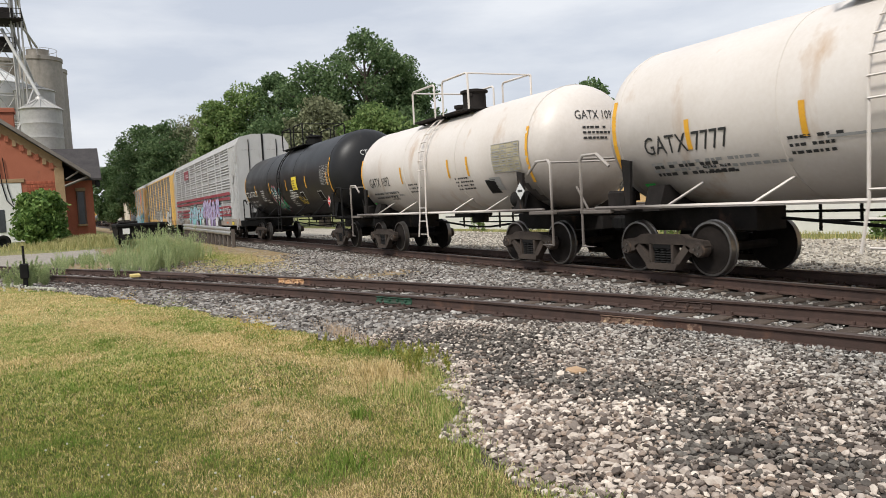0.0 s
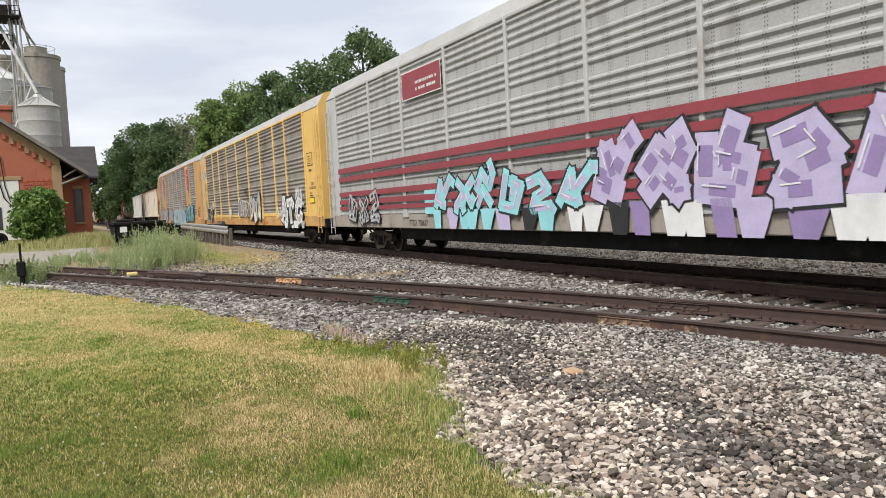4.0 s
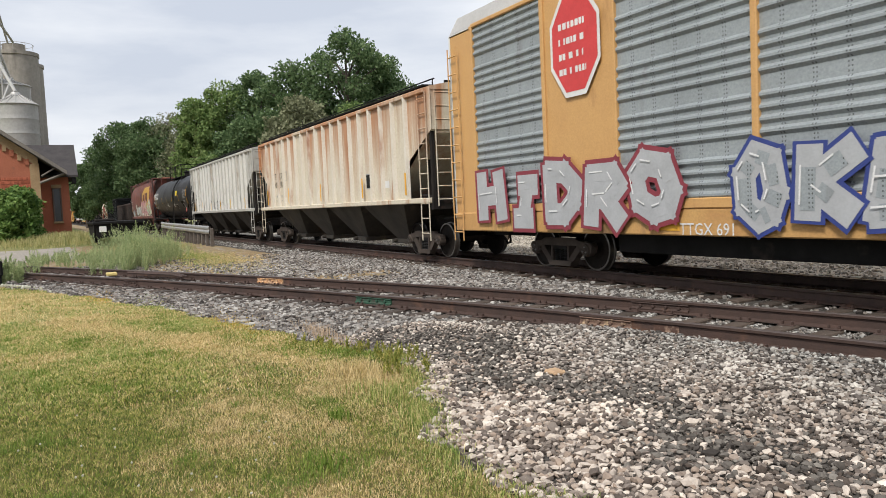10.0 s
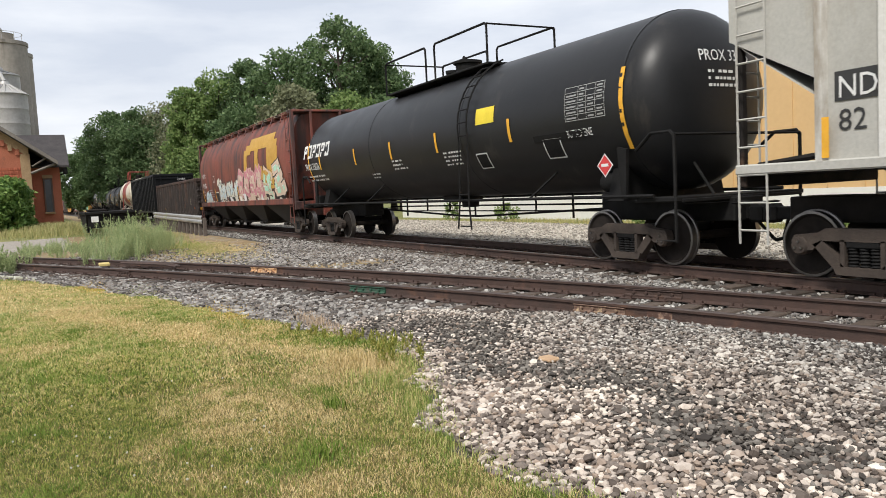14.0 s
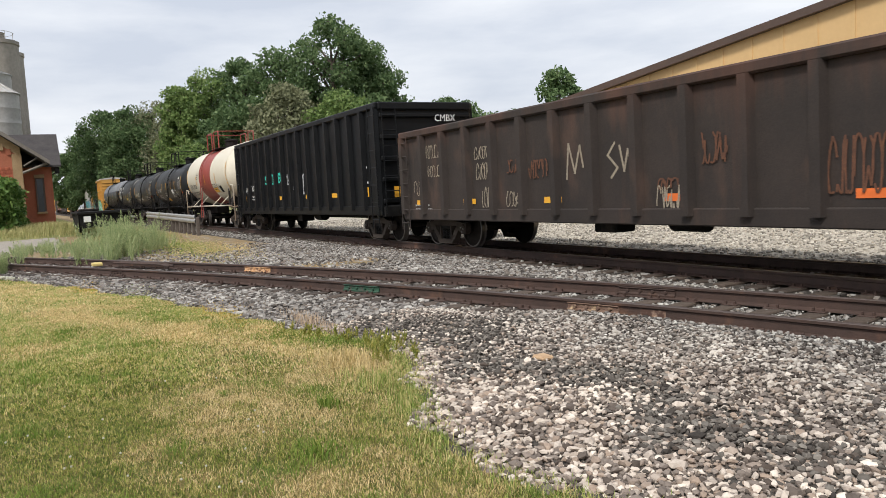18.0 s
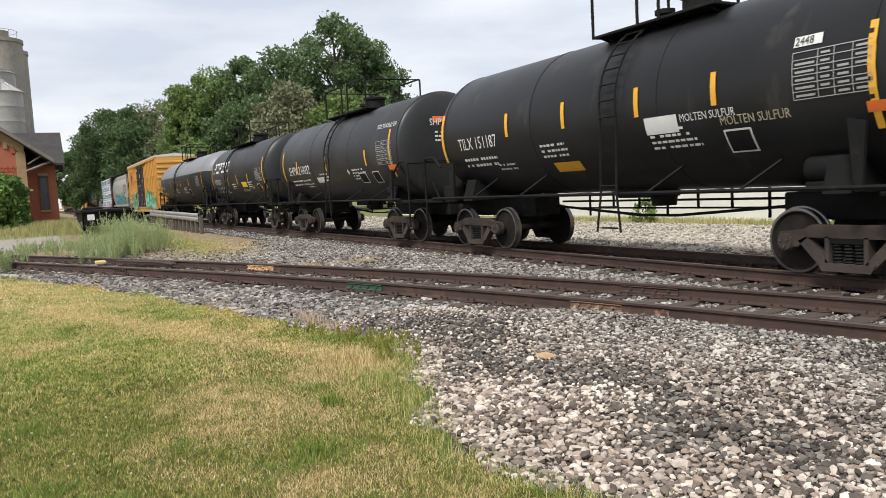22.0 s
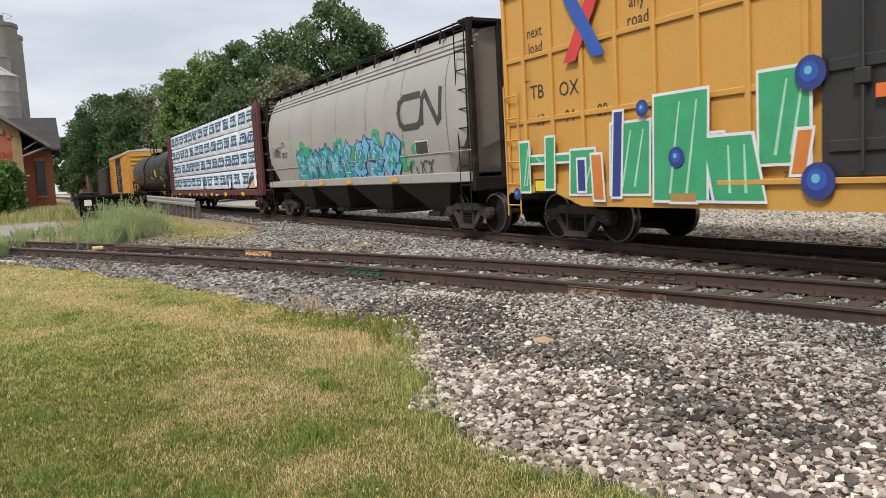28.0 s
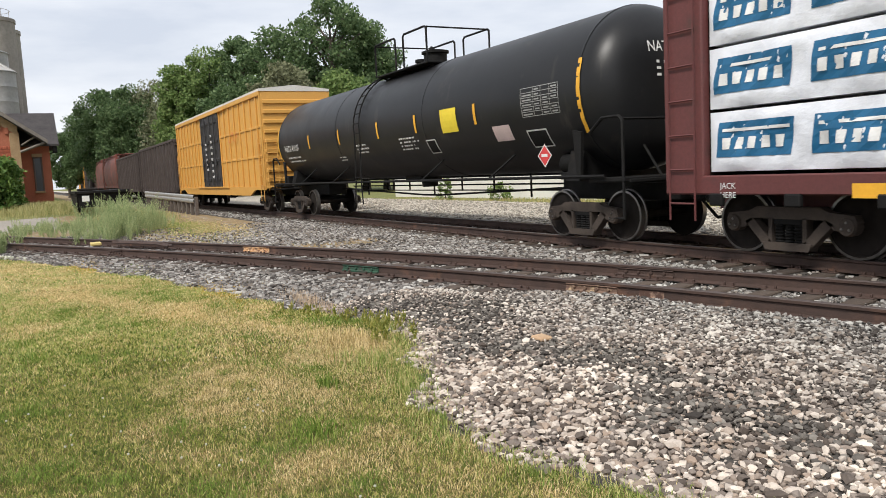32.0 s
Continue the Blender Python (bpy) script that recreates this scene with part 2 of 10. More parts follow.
# ---- mesh building ----
class Shape:
    """Collects vertices and faces, with a material slot for each face."""

    def __init__(self):
        self.v, self.f, self.m, self.weld = [], [], [], False

    def add(self, verts, faces, slot=0):
        o = len(self.v)
        self.v.extend(verts)
        self.f.extend([tuple(i + o for i in q) for q in faces])
        self.m.extend([slot] * len(faces))
        return self

    def box(self, x0, x1, y0, y1, z0, z1, c=0.0, slot=0, at=None):
        """A box with chamfered edges of width c."""
        x0, x1, y0, y1, z0, z1 = min(x0, x1), max(x0, x1), min(y0, y1), max(y0, y1), min(z0, z1), max(z0, z1)
        c = min(c, 0.45 * min(x1 - x0, y1 - y0, z1 - z0))
        if c <= 0:
            vs = [(x, y, z) for x in (x0, x1) for y in (y0, y1) for z in (z0, z1)]
            fs = [(0, 1, 3, 2), (4, 6, 7, 5), (0, 4, 5, 1), (2, 3, 7, 6), (0, 2, 6, 4), (1, 5, 7, 3)]
        else:
            vs, ids = [], {}
            for i in (0, 1):
                for j in (0, 1):
                    for k in (0, 1):
                        X, Y, Z = (x0, x1)[i], (y0, y1)[j], (z0, z1)[k]
                        sx, sy, sz = (c, -c)[i], (c, -c)[j], (c, -c)[k]
                        for a, p in enumerate(((X, Y + sy, Z + sz), (X + sx, Y, Z + sz), (X + sx, Y + sy, Z))):
                            ids[i, j, k, a] = len(vs)
                            vs.append(p)
            fs = []
            for i in (0, 1):
                q = [ids[i, j, k, 0] for j, k in ((0, 0), (0, 1), (1, 1), (1, 0))]
                fs.append(tuple(q if i == 0 else q[::-1]))
                q = [ids[j, i, k, 1] for j, k in ((0, 0), (1, 0), (1, 1), (0, 1))]
                fs.append(tuple(q if i == 0 else q[::-1]))
                q = [ids[j, k, i, 2] for j, k in ((0, 0), (0, 1), (1, 1), (1, 0))]
                fs.append(tuple(q if i == 0 else q[::-1]))
            for j in (0, 1):
                for k in (0, 1):
                    fs.append((ids[0, j, k, 1], ids[1, j, k, 1], ids[1, j, k, 2], ids[0, j, k, 2]))
                    fs.append((ids[j, 0, k, 0], ids[j, 1, k, 0], ids[j, 1, k, 2], ids[j, 0, k, 2]))
                    fs.append((ids[j, k, 0, 0], ids[j, k, 1, 0], ids[j, k, 1, 1], ids[j, k, 0, 1]))
                    for i in (0, 1):
                        fs.append((ids[i, j, k, 0], ids[i, j, k, 1], ids[i, j, k, 2]))
        if at is not None:
            vs = [tuple(at @ Vector(p)) for p in vs]
        return self.add(vs, fs, slot)

    def rod(self, points, r, seg=6, slot=0, close=False):
        """A round bar along a line of points."""
        pts = [Vector(p) for p in points]
        n = len(pts)
        vs, fs = [], []
        up = None
        for i, p in enumerate(pts):
            a = pts[i] - pts[i - 1] if i > 0 else pts[1] - pts[0]
            b = pts[i + 1] - pts[i] if i < n - 1 else pts[-1] - pts[-2]
            d = (a.normalized() + b.normalized())
            d = d.normalized() if d.length > 1e-6 else a.normalized()
            if up is None:
                up = Vector((0, 0, 1)) if abs(d.z) < 0.9 else Vector((1, 0, 0))
            s = d.cross(up).normalized()
            u = s.cross(d).normalized()
            up = u
            k = 1.0 / max(0.35, d.dot(b.normalized()))
            for j in range(seg):
                w = 2 * math.pi * j / seg
                vs.append(tuple(p + (s * math.cos(w) + u * math.sin(w)) * r * (k if 0 < i < n - 1 else 1)))
        for i in range(n - 1):
            for j in range(seg):
                fs.append((i * seg + j, i * seg + (j + 1) % seg, (i + 1) * seg + (j + 1) % seg, (i + 1) * seg + j))
        fs.append(tuple(range(seg))[::-1])
        fs.append(tuple((n - 1) * seg + j for j in range(seg)))
        return self.add(vs, fs, slot)

    def lathe(self, origin, axis, profile, seg=24, slot=0, a0=0.0, a1=2 * math.pi, caps=True):
        """Turns profile, a list of (along, radius), about an axis 'x', 'y' or 'z' through origin."""
        ox, oy, oz = origin
        vs, fs = [], []
        full = abs(a1 - a0 - 2 * math.pi) < 1e-6
        cols = seg if full else seg + 1
        for t, r in profile:
            for j in range(cols):
                w = a0 + (a1 - a0) * j / seg
                c, s = r * math.cos(w), r * math.sin(w)
                vs.append((ox + t, oy + c, oz + s) if axis == "x" else (ox + c, oy + t, oz + s) if axis == "y" else (ox + c, oy + s, oz + t))
        for i in range(len(profile) - 1):
            for j in range(seg):
                k = (j + 1) % cols
                fs.append((i * cols + j, i * cols + k, (i + 1) * cols + k, (i + 1) * cols + j))
        if full and caps:
            if profile[0][1] > 1e-4:
                fs.append(tuple(range(cols)))
            if profile[-1][1] > 1e-4:
                fs.append(tuple((len(profile) - 1) * cols + j for j in range(cols))[::-1])
        return self.add(vs, fs, slot)

    def prism(self, outline, axis, t0, t1, slot=0):
        """Extrudes a closed outline of (a, b) along an axis from t0 to t1: 'x' takes (y, z), 'y' (x, z), 'z' (x, y)."""
        n = len(outline)

        def at(t, a, b):
            return (t, a, b) if axis == "x" else (a, t, b) if axis == "y" else (a, b, t)
        vs = [at(t0, a, b) for a, b in outline] + [at(t1, a, b) for a, b in outline]
        fs = [(i, (i + 1) % n, n + (i + 1) % n, n + i) for i in range(n)] + [tuple(range(n))[::-1], tuple(range(n, 2 * n))]
        return self.add(vs, fs, slot)

    def mesh(self, name, mats, smooth=35.0):
        me = bpy.data.meshes.new(name)
        me.from_pydata(self.v, [], self.f)
        for m in mats if isinstance(mats, (list, tuple)) else (mats,):
            me.materials.append(m)
        if max(self.m, default=0):
            me.polygons.foreach_set("material_index", self.m)
        bm = bmesh.new()
        bm.from_mesh(me)
        if self.weld:
            bmesh.ops.remove_doubles(bm, verts=bm.verts, dist=0.0005)
        bmesh.ops.recalc_face_normals(bm, faces=bm.faces)
        bm.to_mesh(me)
        bm.free()
        if smooth:
            me.polygons.foreach_set("use_smooth", [True] * len(me.polygons))
            me.set_sharp_from_angle(angle=radians(smooth))
        return me


def quads_mesh(name, verts, faces, mats, smooth=False):
    """A large mesh straight from arrays: verts (n, 3), faces (m, 3 or 4)."""
    me = bpy.data.meshes.new(name)
    verts, faces = np.asarray(verts, np.float32), np.asarray(faces, np.int32)
    k = faces.shape[1]
    me.vertices.add(len(verts))
    me.vertices.foreach_set("co", verts.ravel())
    me.loops.add(faces.size)
    me.loops.foreach_set("vertex_index", faces.ravel())
    me.polygons.add(len(faces))
    me.polygons.foreach_set("loop_start", np.arange(0, faces.size, k, dtype=np.int32))
    for m in mats if isinstance(mats, (list, tuple)) else (mats,):
        me.materials.append(m)
    me.polygons.foreach_set("use_smooth", np.full(len(faces), smooth))
    me.update(calc_edges=True)
    me.validate()
    return me


def part(name, shape, mats, parent, label="", m=None, smooth=35.0):
    """Links a Shape, or a ready mesh, as one mesh object under a thing or under a part."""
    me = shape.mesh(name, mats, smooth) if isinstance(shape, Shape) else shape
    ob = new(name, me)
    ob.parent = parent
    if m is not None:
        ob.matrix_basis = m
    if label:
        ob["label"] = label
    return ob


def thing(name, label, category, shape=None, mats=None, m=None, group="", kind="", smooth=35.0):
    """A top-level object: a mesh, or an Empty that parents its parts."""
    me = None if shape is None else shape.mesh(name, mats, smooth) if isinstance(shape, Shape) else shape
    ob = new(name, me)
    if m is not None:
        ob.matrix_basis = m
    return tagged(ob, label, category, group, kind)


# ---- colours ----
RAIL_RUST = surface("rail_rust", (0.070, 0.038, 0.028), (0.038, 0.024, 0.019), rough=0.75, scale=3, fine=60, fine_amount=0.4, bump=0.3, stain=(0.15, 0.075, 0.045), stain_amount=0.3)
RAIL_TOP = surface("rail_top", (0.16, 0.14, 0.13), (0.10, 0.085, 0.08), rough=0.42, metal=0.6, scale=2, fine=30, bump=0.05)
RAIL_DULL = surface("rail_dull", (0.10, 0.08, 0.072), (0.07, 0.05, 0.045), rough=0.6, metal=0.3, scale=2, fine=30, bump=0.1)
TIE_WOOD = surface("tie_wood", (0.085, 0.062, 0.047), (0.038, 0.028, 0.022), rough=0.9, scale=3, fine=30, fine_amount=0.5, bump=0.6, ob_random=0.35, stretch=(1, 1, 1))
STEEL_DARK = surface("steel_dark", (0.012, 0.0115, 0.011), (0.006, 0.0058, 0.0058), spec=0.2, rough=0.75, scale=4, fine=50, bump=0.25, stain=(0.05, 0.04, 0.032), stain_amount=0.25)
STEEL_GRIME = surface("steel_grime", (0.022, 0.018, 0.016), (0.010, 0.009, 0.0085), spec=0.2, rough=0.8, scale=3, fine=45, bump=0.3, stain=(0.10, 0.06, 0.04), stain_amount=0.3)
FRAME_RUST = surface("frame_rust", (0.078, 0.060, 0.048), (0.036, 0.029, 0.025), spec=0.3, rough=0.85, scale=3, fine=45, bump=0.3, stain=(0.15, 0.09, 0.055), stain_amount=0.35)
WHEEL_STEEL = surface("wheel_steel", (0.026, 0.021, 0.018), (0.013, 0.011, 0.010), rough=0.85, spec=0.12, scale=5, fine=40, bump=0.15)
TREAD_STEEL = surface("tread_steel", (0.22, 0.21, 0.20), (0.15, 0.14, 0.135), rough=0.35, metal=0.9, scale=5, fine=40, bump=0.05)
WHITE_MARK = paint("white_mark", (0.72, 0.72, 0.70))
BLACK_MARK = paint("black_mark", (0.03, 0.03, 0.03))
YELLOW_MARK = paint("yellow_mark", (0.78, 0.40, 0.03))
LEMON_MARK = paint("lemon_mark", (0.80, 0.62, 0.04))
RED_MARK = paint("red_mark", (0.62, 0.05, 0.05))

# ---- ground and tracks ----
MAIN_Y = 10.27          # centre of the main track; its rail heads lie at z = 0
GAUGE = 1.5             # between the middles of the rail heads
SIDE_Z = -0.055


def side_y(x):
    """Centre line of the side track."""
    if x > 0:
        return 8.333 + 0.078 * x
    if x < -30:
        return -1.614 + 0.41 * (x + 30)
    return 8.333 + 0.0783 * x - 0.01426 * x * x - 0.000194 * x ** 3


def side_slope(x):
    return (side_y(x + 0.05) - side_y(x - 0.05)) / 0.1


EDGE_X = [-60, -34, -27, -22, -18.5, -14.6, -11, -9, -7.7, -6.5, -5.7, -5.0, -4.4, -3.9, -3.4, -3.1, -2, 2, 8, 60]
EDGE_Y = [-9, -5.2, -2.5, -0.5, 0.8, 1.95, 2.7, 3.2, 3.6, 3.15, 2.84, 2.52, 2.36, 2.40, 2.50, 2.60, 3.0, 4.3, 5.0, 6.0]


NOISE_TABLE = np.random.RandomState(77).rand(64, 64)


def patchy(x, y, f, p=0.0):
    """Soft uneven patches between 0 and 1, about 1 / f metres across."""
    u, v = np.asarray(x, float) * f + 31.7 + p, np.asarray(y, float) * f + 17.3 - p
    i, j = np.floor(u).astype(int), np.floor(v).astype(int)
    a, b = u - i, v - j
    a, b = a * a * (3 - 2 * a), b * b * (3 - 2 * b)
    t = NOISE_TABLE
    return (t[i % 64, j % 64] * (1 - a) + t[(i + 1) % 64, j % 64] * a) * (1 - b) + (t[i % 64, (j + 1) % 64] * (1 - a) + t[(i + 1) % 64, (j + 1) % 64] * a) * b


def lawn_edge(x):
    """How far the lawn reaches towards the tracks."""
    return np.interp(x, EDGE_X, EDGE_Y)


def ground_z(x, y):
    """Height of the ground."""
    x, y = np.asarray(x, float), np.asarray(y, float)
    z = np.full(np.broadcast(x, y).shape, -0.24)
    over = np.clip((y - lawn_edge(x)) / 1.2, 0, 1)
    z = z + 0.03 * over
    z = z - 0.045 * np.exp(-((y - (lawn_edge(x) + 0.2)) / 0.5) ** 2)
    z = np.where(np.abs(y - MAIN_Y) < 1.9, -0.225, z)
    far = np.clip((-x - 42) / 16, 0, 1) * np.clip((6.0 - y) / 4, 0, 1)
    z = z + 0.62 * far * far * (3 - 2 * far)
    mid = np.where(x > 0, 8.333 + 0.078 * x, np.where(x < -30, -1.614 + 0.41 * (x + 30), 8.333 + 0.0783 * x - 0.01426 * x * x - 0.000194 * x ** 3))
    dip = np.clip((1.75 - np.abs(y - mid) / np.sqrt(1 + np.where(x < -30, 0.41, np.clip(0.0783 - 0.02852 * x - 0.000582 * x * x, 0.07, 0.45)) ** 2)) / 0.4, 0, 1)
    dip = np.where(y < mid - 0.86, dip * np.clip((-x - 7.6) / 1.6, 0, 1), dip)     # the near shoulder is heaped up to the rail
    z = z - 0.06 * dip * np.clip((x + 45) / 10, 0, 1)
    back = np.clip((y - 13.0) / 2.0, 0, 1)
    z = z - 0.08 * back
    z = z + 0.012 * np.sin(x * 1.7 + y * 0.6) * np.sin(y * 1.3 - x * 0.4)
    return z


LAWN_SOIL = surface("lawn_soil", (0.20, 0.205, 0.062), (0.42, 0.325, 0.145), rough=0.95, spread=0.3, scale=1.0, fine=35, fine_amount=0.7, bump=0.8, stain=(0.16, 0.185, 0.06), stain_amount=0.45, stain_scale=2.0, spec=0.1)
LAWN_GREEN = surface("lawn_thatch", (0.085, 0.082, 0.026), (0.20, 0.155, 0.065), rough=0.95, spread=0.3, scale=2.2, fine=45, fine_amount=0.7, bump=0.8, stain=(0.10, 0.12, 0.04), stain_amount=0.45, stain_scale=3.0, spec=0.1)
BALLAST_SOIL = surface("ballast_soil", (0.10, 0.09, 0.08), (0.05, 0.045, 0.04), rough=0.95, scale=9, fine=26, fine_amount=0.9, bump=1.0, spec=0.15)
DRY_SOIL = surface("dry_soil", (0.30, 0.205, 0.115), (0.20, 0.165, 0.09), rough=0.95, scale=0.9, fine=22, fine_amount=0.9, bump=1.0, stain=(0.30, 0.275, 0.24), stain_amount=0.5, stain_scale=2.6, spec=0.1)
GRAVEL_ROAD = surface("gravel_road", (0.33, 0.30, 0.265), (0.26, 0.235, 0.20), rough=0.95, scale=1.2, fine=22, fine_amount=0.7, bump=0.8, stain=(0.25, 0.24, 0.15), stain_amount=0.25, spec=0.1)
FAR_GRASS = surface("far_grass", (0.13, 0.16, 0.055), (0.22, 0.20, 0.09), rough=0.95, scale=0.25, fine=6, fine_amount=0.5, bump=0.5, spec=0.1)
BACK_GRAVEL = surface("back_gravel", (0.46, 0.42, 0.355), (0.34, 0.31, 0.265), rough=0.95, scale=1.1, fine=18, fine_amount=0.85, bump=1.0, spec=0.1)


def ground_slot(x, y):
    if abs(y - MAIN_Y) < 2.5:
        return 1
    if MAIN_Y < y < 20.6:
        return 5
    if y >= 20.6:
        return 4
    if -46.5 < x < -34.8 and y < 1.7 + 0.05 * (x + 36) and y > -14:
        return 3
    if x <= -46.5 and y < 3.5:
        return 4
    if y < lawn_edge(x):
        if x < -31 and abs(y - (0.0 + 0.10 * (x + 40))) < 3.4 - 0.02 * (x + 40) and x > -60:
            return 3
        if x > -8.3 + 0.5 * math.sin(y * 2.1) + 0.3 * math.sin(y * 5.3 + 1) + 2.2 * (math.sin(x * 127.1 + y * 311.7) * 43758.5 % 1.0 - 0.5):
            return 6
        return 0 if x > -33 else 4
    if x < -15.5 and y > side_y(x) + 1.5 and y < 7.9:
        return 2
    if x < -34:
        return 3 if -55 < x < -38 and y < 3 else 2
    return 1


def build_ground():
    xs = np.unique(np.round(np.concatenate([np.linspace(-1500, -120, 24), np.linspace(-120, -40, 60), np.linspace(-40, -12, 120), np.linspace(-12, 3, 130), np.linspace(3, 40, 40), np.linspace(40, 900, 20)]), 3))
    ys = np.unique(np.round(np.concatenate([np.linspace(-900, -40, 14), np.linspace(-40, -6, 30), np.linspace(-6, 13, 170), np.linspace(13, 30, 50), np.linspace(30, 120, 16), np.linspace(120, 1200, 12)]), 3))
    X, Y = np.meshgrid(xs, ys, indexing="ij")
    Z = ground_z(X, Y)
    v = np.stack([X, Y, Z], -1).reshape(-1, 3)
    nx, ny = len(xs), len(ys)
    i, j = np.meshgrid(np.arange(nx - 1), np.arange(ny - 1), indexing="ij")
    a = (i * ny + j).ravel()
    f = np.stack([a, a + ny, a + ny + 1, a + 1], -1)
    me = quads_mesh("ground", v, f, [LAWN_SOIL, BALLAST_SOIL, DRY_SOIL, GRAVEL_ROAD, FAR_GRASS, BACK_GRAVEL, LAWN_GREEN], smooth=True)
    cx, cy = (X[:-1, :-1] + X[1:, 1:]) / 2, (Y[:-1, :-1] + Y[1:, 1:]) / 2
    me.polygons.foreach_set("material_index", [ground_slot(p, q) for p, q in zip(cx.ravel(), cy.ravel())])
    return thing("ground", "lawn, crushed stone and bare earth along a railway", "ground", me, kind="structure")


build_ground()

RAIL_PROFILE = [(-0.076, -0.18), (0.076, -0.18), (0.076, -0.168), (0.012, -0.145), (0.010, -0.052), (0.036, -0.038), (0.038, -0.008), (0.030, 0.0), (-0.030, 0.0), (-0.038, -0.008), (-0.036, -0.038), (-0.010, -0.052), (-0.012, -0.145), (-0.076, -0.168)]


def rail_shape(points):
    """A steel rail swept along (x, y, z, slope) rows: rust below, a worn band on the head."""
    s = Shape()
    vs, fs, ms = [], [], []
    n = len(RAIL_PROFILE)
    for x, y, z, sl in points:
        k = 1 / math.sqrt(1 + sl * sl)
        for a, b in RAIL_PROFILE:
            vs.append((x - a * sl * k, y + a * k, z + b))
    for i in range(len(points) - 1):
        for j in range(n):
            fs.append((i * n + j, i * n + (j + 1) % n, (i + 1) * n + (j + 1) % n, (i + 1) * n + j))
            ms.append(1 if j in (6, 7, 8) else 0)
    fs += [tuple(range(n))[::-1], tuple(range((len(points) - 1) * n, len(points) * n))]
    ms += [0, 0]
    s.v, s.f, s.m = vs, fs, ms
    return s


main_track = thing("main_track", "straight main railway track with rust-brown steel rails", "railway track", kind="structure")
for side in (-1, 1):
    xs = [-520, -200, -100, -60, -30, -10, 0, 40, 400]
    part("rail", rail_shape([(x, MAIN_Y + side * GAUGE / 2, 0, 0) for x in xs]), [RAIL_RUST, RAIL_TOP], main_track)
side_track = thing("side_track", "rusty curved side track on weathered wooden ties", "railway track", kind="structure")


def side_point(x, off):
    """A point off metres across the side track, from its middle, with the slope there."""
    sl = side_slope(x)
    k = 1 / math.sqrt(1 + sl * sl)
    return x - off * sl * k, side_y(x) + off * k, sl


for side in (-1, 1):
    rows = []
    for x in np.arange(-60, 30.1, 0.75):
        px, py, sl = side_point(x, side * GAUGE / 2)
        rows.append((px, py, SIDE_Z, sl))
    part("rail", rail_shape(rows), [RAIL_RUST, RAIL_DULL], side_track)

TIE_MESHES = []
for k in range(4):
    s = Shape()
    s.box(-0.115, 0.115, -1.28 + 0.03 * k, 1.28 - 0.02 * k, -0.36, -0.182, c=0.015)
    TIE_MESHES.append(s.mesh("tie", TIE_WOOD))
plate = Shape()
plate.box(-0.10, 0.10, -0.17, 0.17, -0.181, -0.166, c=0.004)
for sx in (-0.06, 0.06):
    for sy in (-0.105, 0.105):
        plate.box(sx - 0.012, sx + 0.012, sy - 0.02, sy + 0.02, -0.168, -0.128, c=0.005)
PLATE_MESH = plate.mesh("tie_plate", RAIL_RUST)
rng = random.Random(4)


def lay_ties(track, xs, place, z):
    for x in xs:
        px, py, sl = place(x)
        ang = math.degrees(math.atan(sl)) + rng.uniform(-2, 2)
        part("tie", rng.choice(TIE_MESHES), None, track, m=pose(px, py, z + rng.uniform(-0.005, 0.005), 0, 0, ang))
        for side in (-1, 1):
            k = 1 / math.sqrt(1 + sl * sl)
            part("tie_plate", PLATE_MESH, None, track, m=pose(px - side * 0.75 * sl * k, py + side * 0.75 * k, z, 0, 0, math.degrees(math.atan(sl))))


lay_ties(side_track, np.arange(-31, 3, 0.53), lambda x: side_point(x, 0), SIDE_Z)
lay_ties(main_track, np.arange(-26, 2, 0.53), lambda x: (x, MAIN_Y, 0), -0.01)
far_ties = Shape()
for x in list(np.arange(-200, -26.4, 0.53)) + list(np.arange(2, 120, 0.53)):
    far_ties.box(x - 0.11, x + 0.11, MAIN_Y - 1.28, MAIN_Y + 1.28, -0.37, -0.19)
tagged(part("far_ties", far_ties, TIE_WOOD, main_track, smooth=0), kind="stuff")


def joint_bar(x, off, face, length, mat, label):
    """A bolted splice bar on the web of a side-track rail."""
    px, py, sl = side_point(x, off)
    s = Shape()
    s.prism([(0.012, -0.15), (0.05, -0.165), (0.055, -0.135), (0.03, -0.115), (0.03, -0.075), (0.05, -0.055), (0.046, -0.045), (0.012, -0.05)], "x", -length / 2, length / 2)
    for i in range(4):
        bx = (i - 1.5) * length / 4.4
        s.lathe((bx, 0.03, -0.096), "y", [(0, 0.028), (0.028, 0.026), (0.032, 0.0)], seg=6)
    part("joint_bar", s, mat, side_track, label, m=pose(px, py, SIDE_Z, 0, 0, math.degrees(math.atan(sl))) @ pose(0, 0, 0, 0, 0, 180 if face < 0 else 0))


BAR_ORANGE = surface("bar_orange", (0.50, 0.22, 0.07), (0.62, 0.45, 0.28), rough=0.8, scale=12, fine=60, stain=(0.13, 0.05, 0.03), stain_amount=0.5, stain_scale=14)
BAR_GREEN = surface("bar_green", (0.025, 0.085, 0.048), (0.018, 0.05, 0.032), rough=0.7, scale=10, fine=60, stain=(0.06, 0.05, 0.04), stain_amount=0.45, stain_scale=12)
BAR_RUST = surface("bar_rust", (0.21, 0.135, 0.095), (0.10, 0.055, 0.04), rough=0.85, scale=9, fine=60, bump=0.5, stain=(0.45, 0.33, 0.2), stain_amount=0.35, stain_scale=10)
joint_bar(-17.0, 0.75, -1, 0.95, BAR_ORANGE, "peeling orange splice bar")
joint_bar(-12.2, -0.75, -1, 0.9, BAR_GREEN, "faded green splice bar")
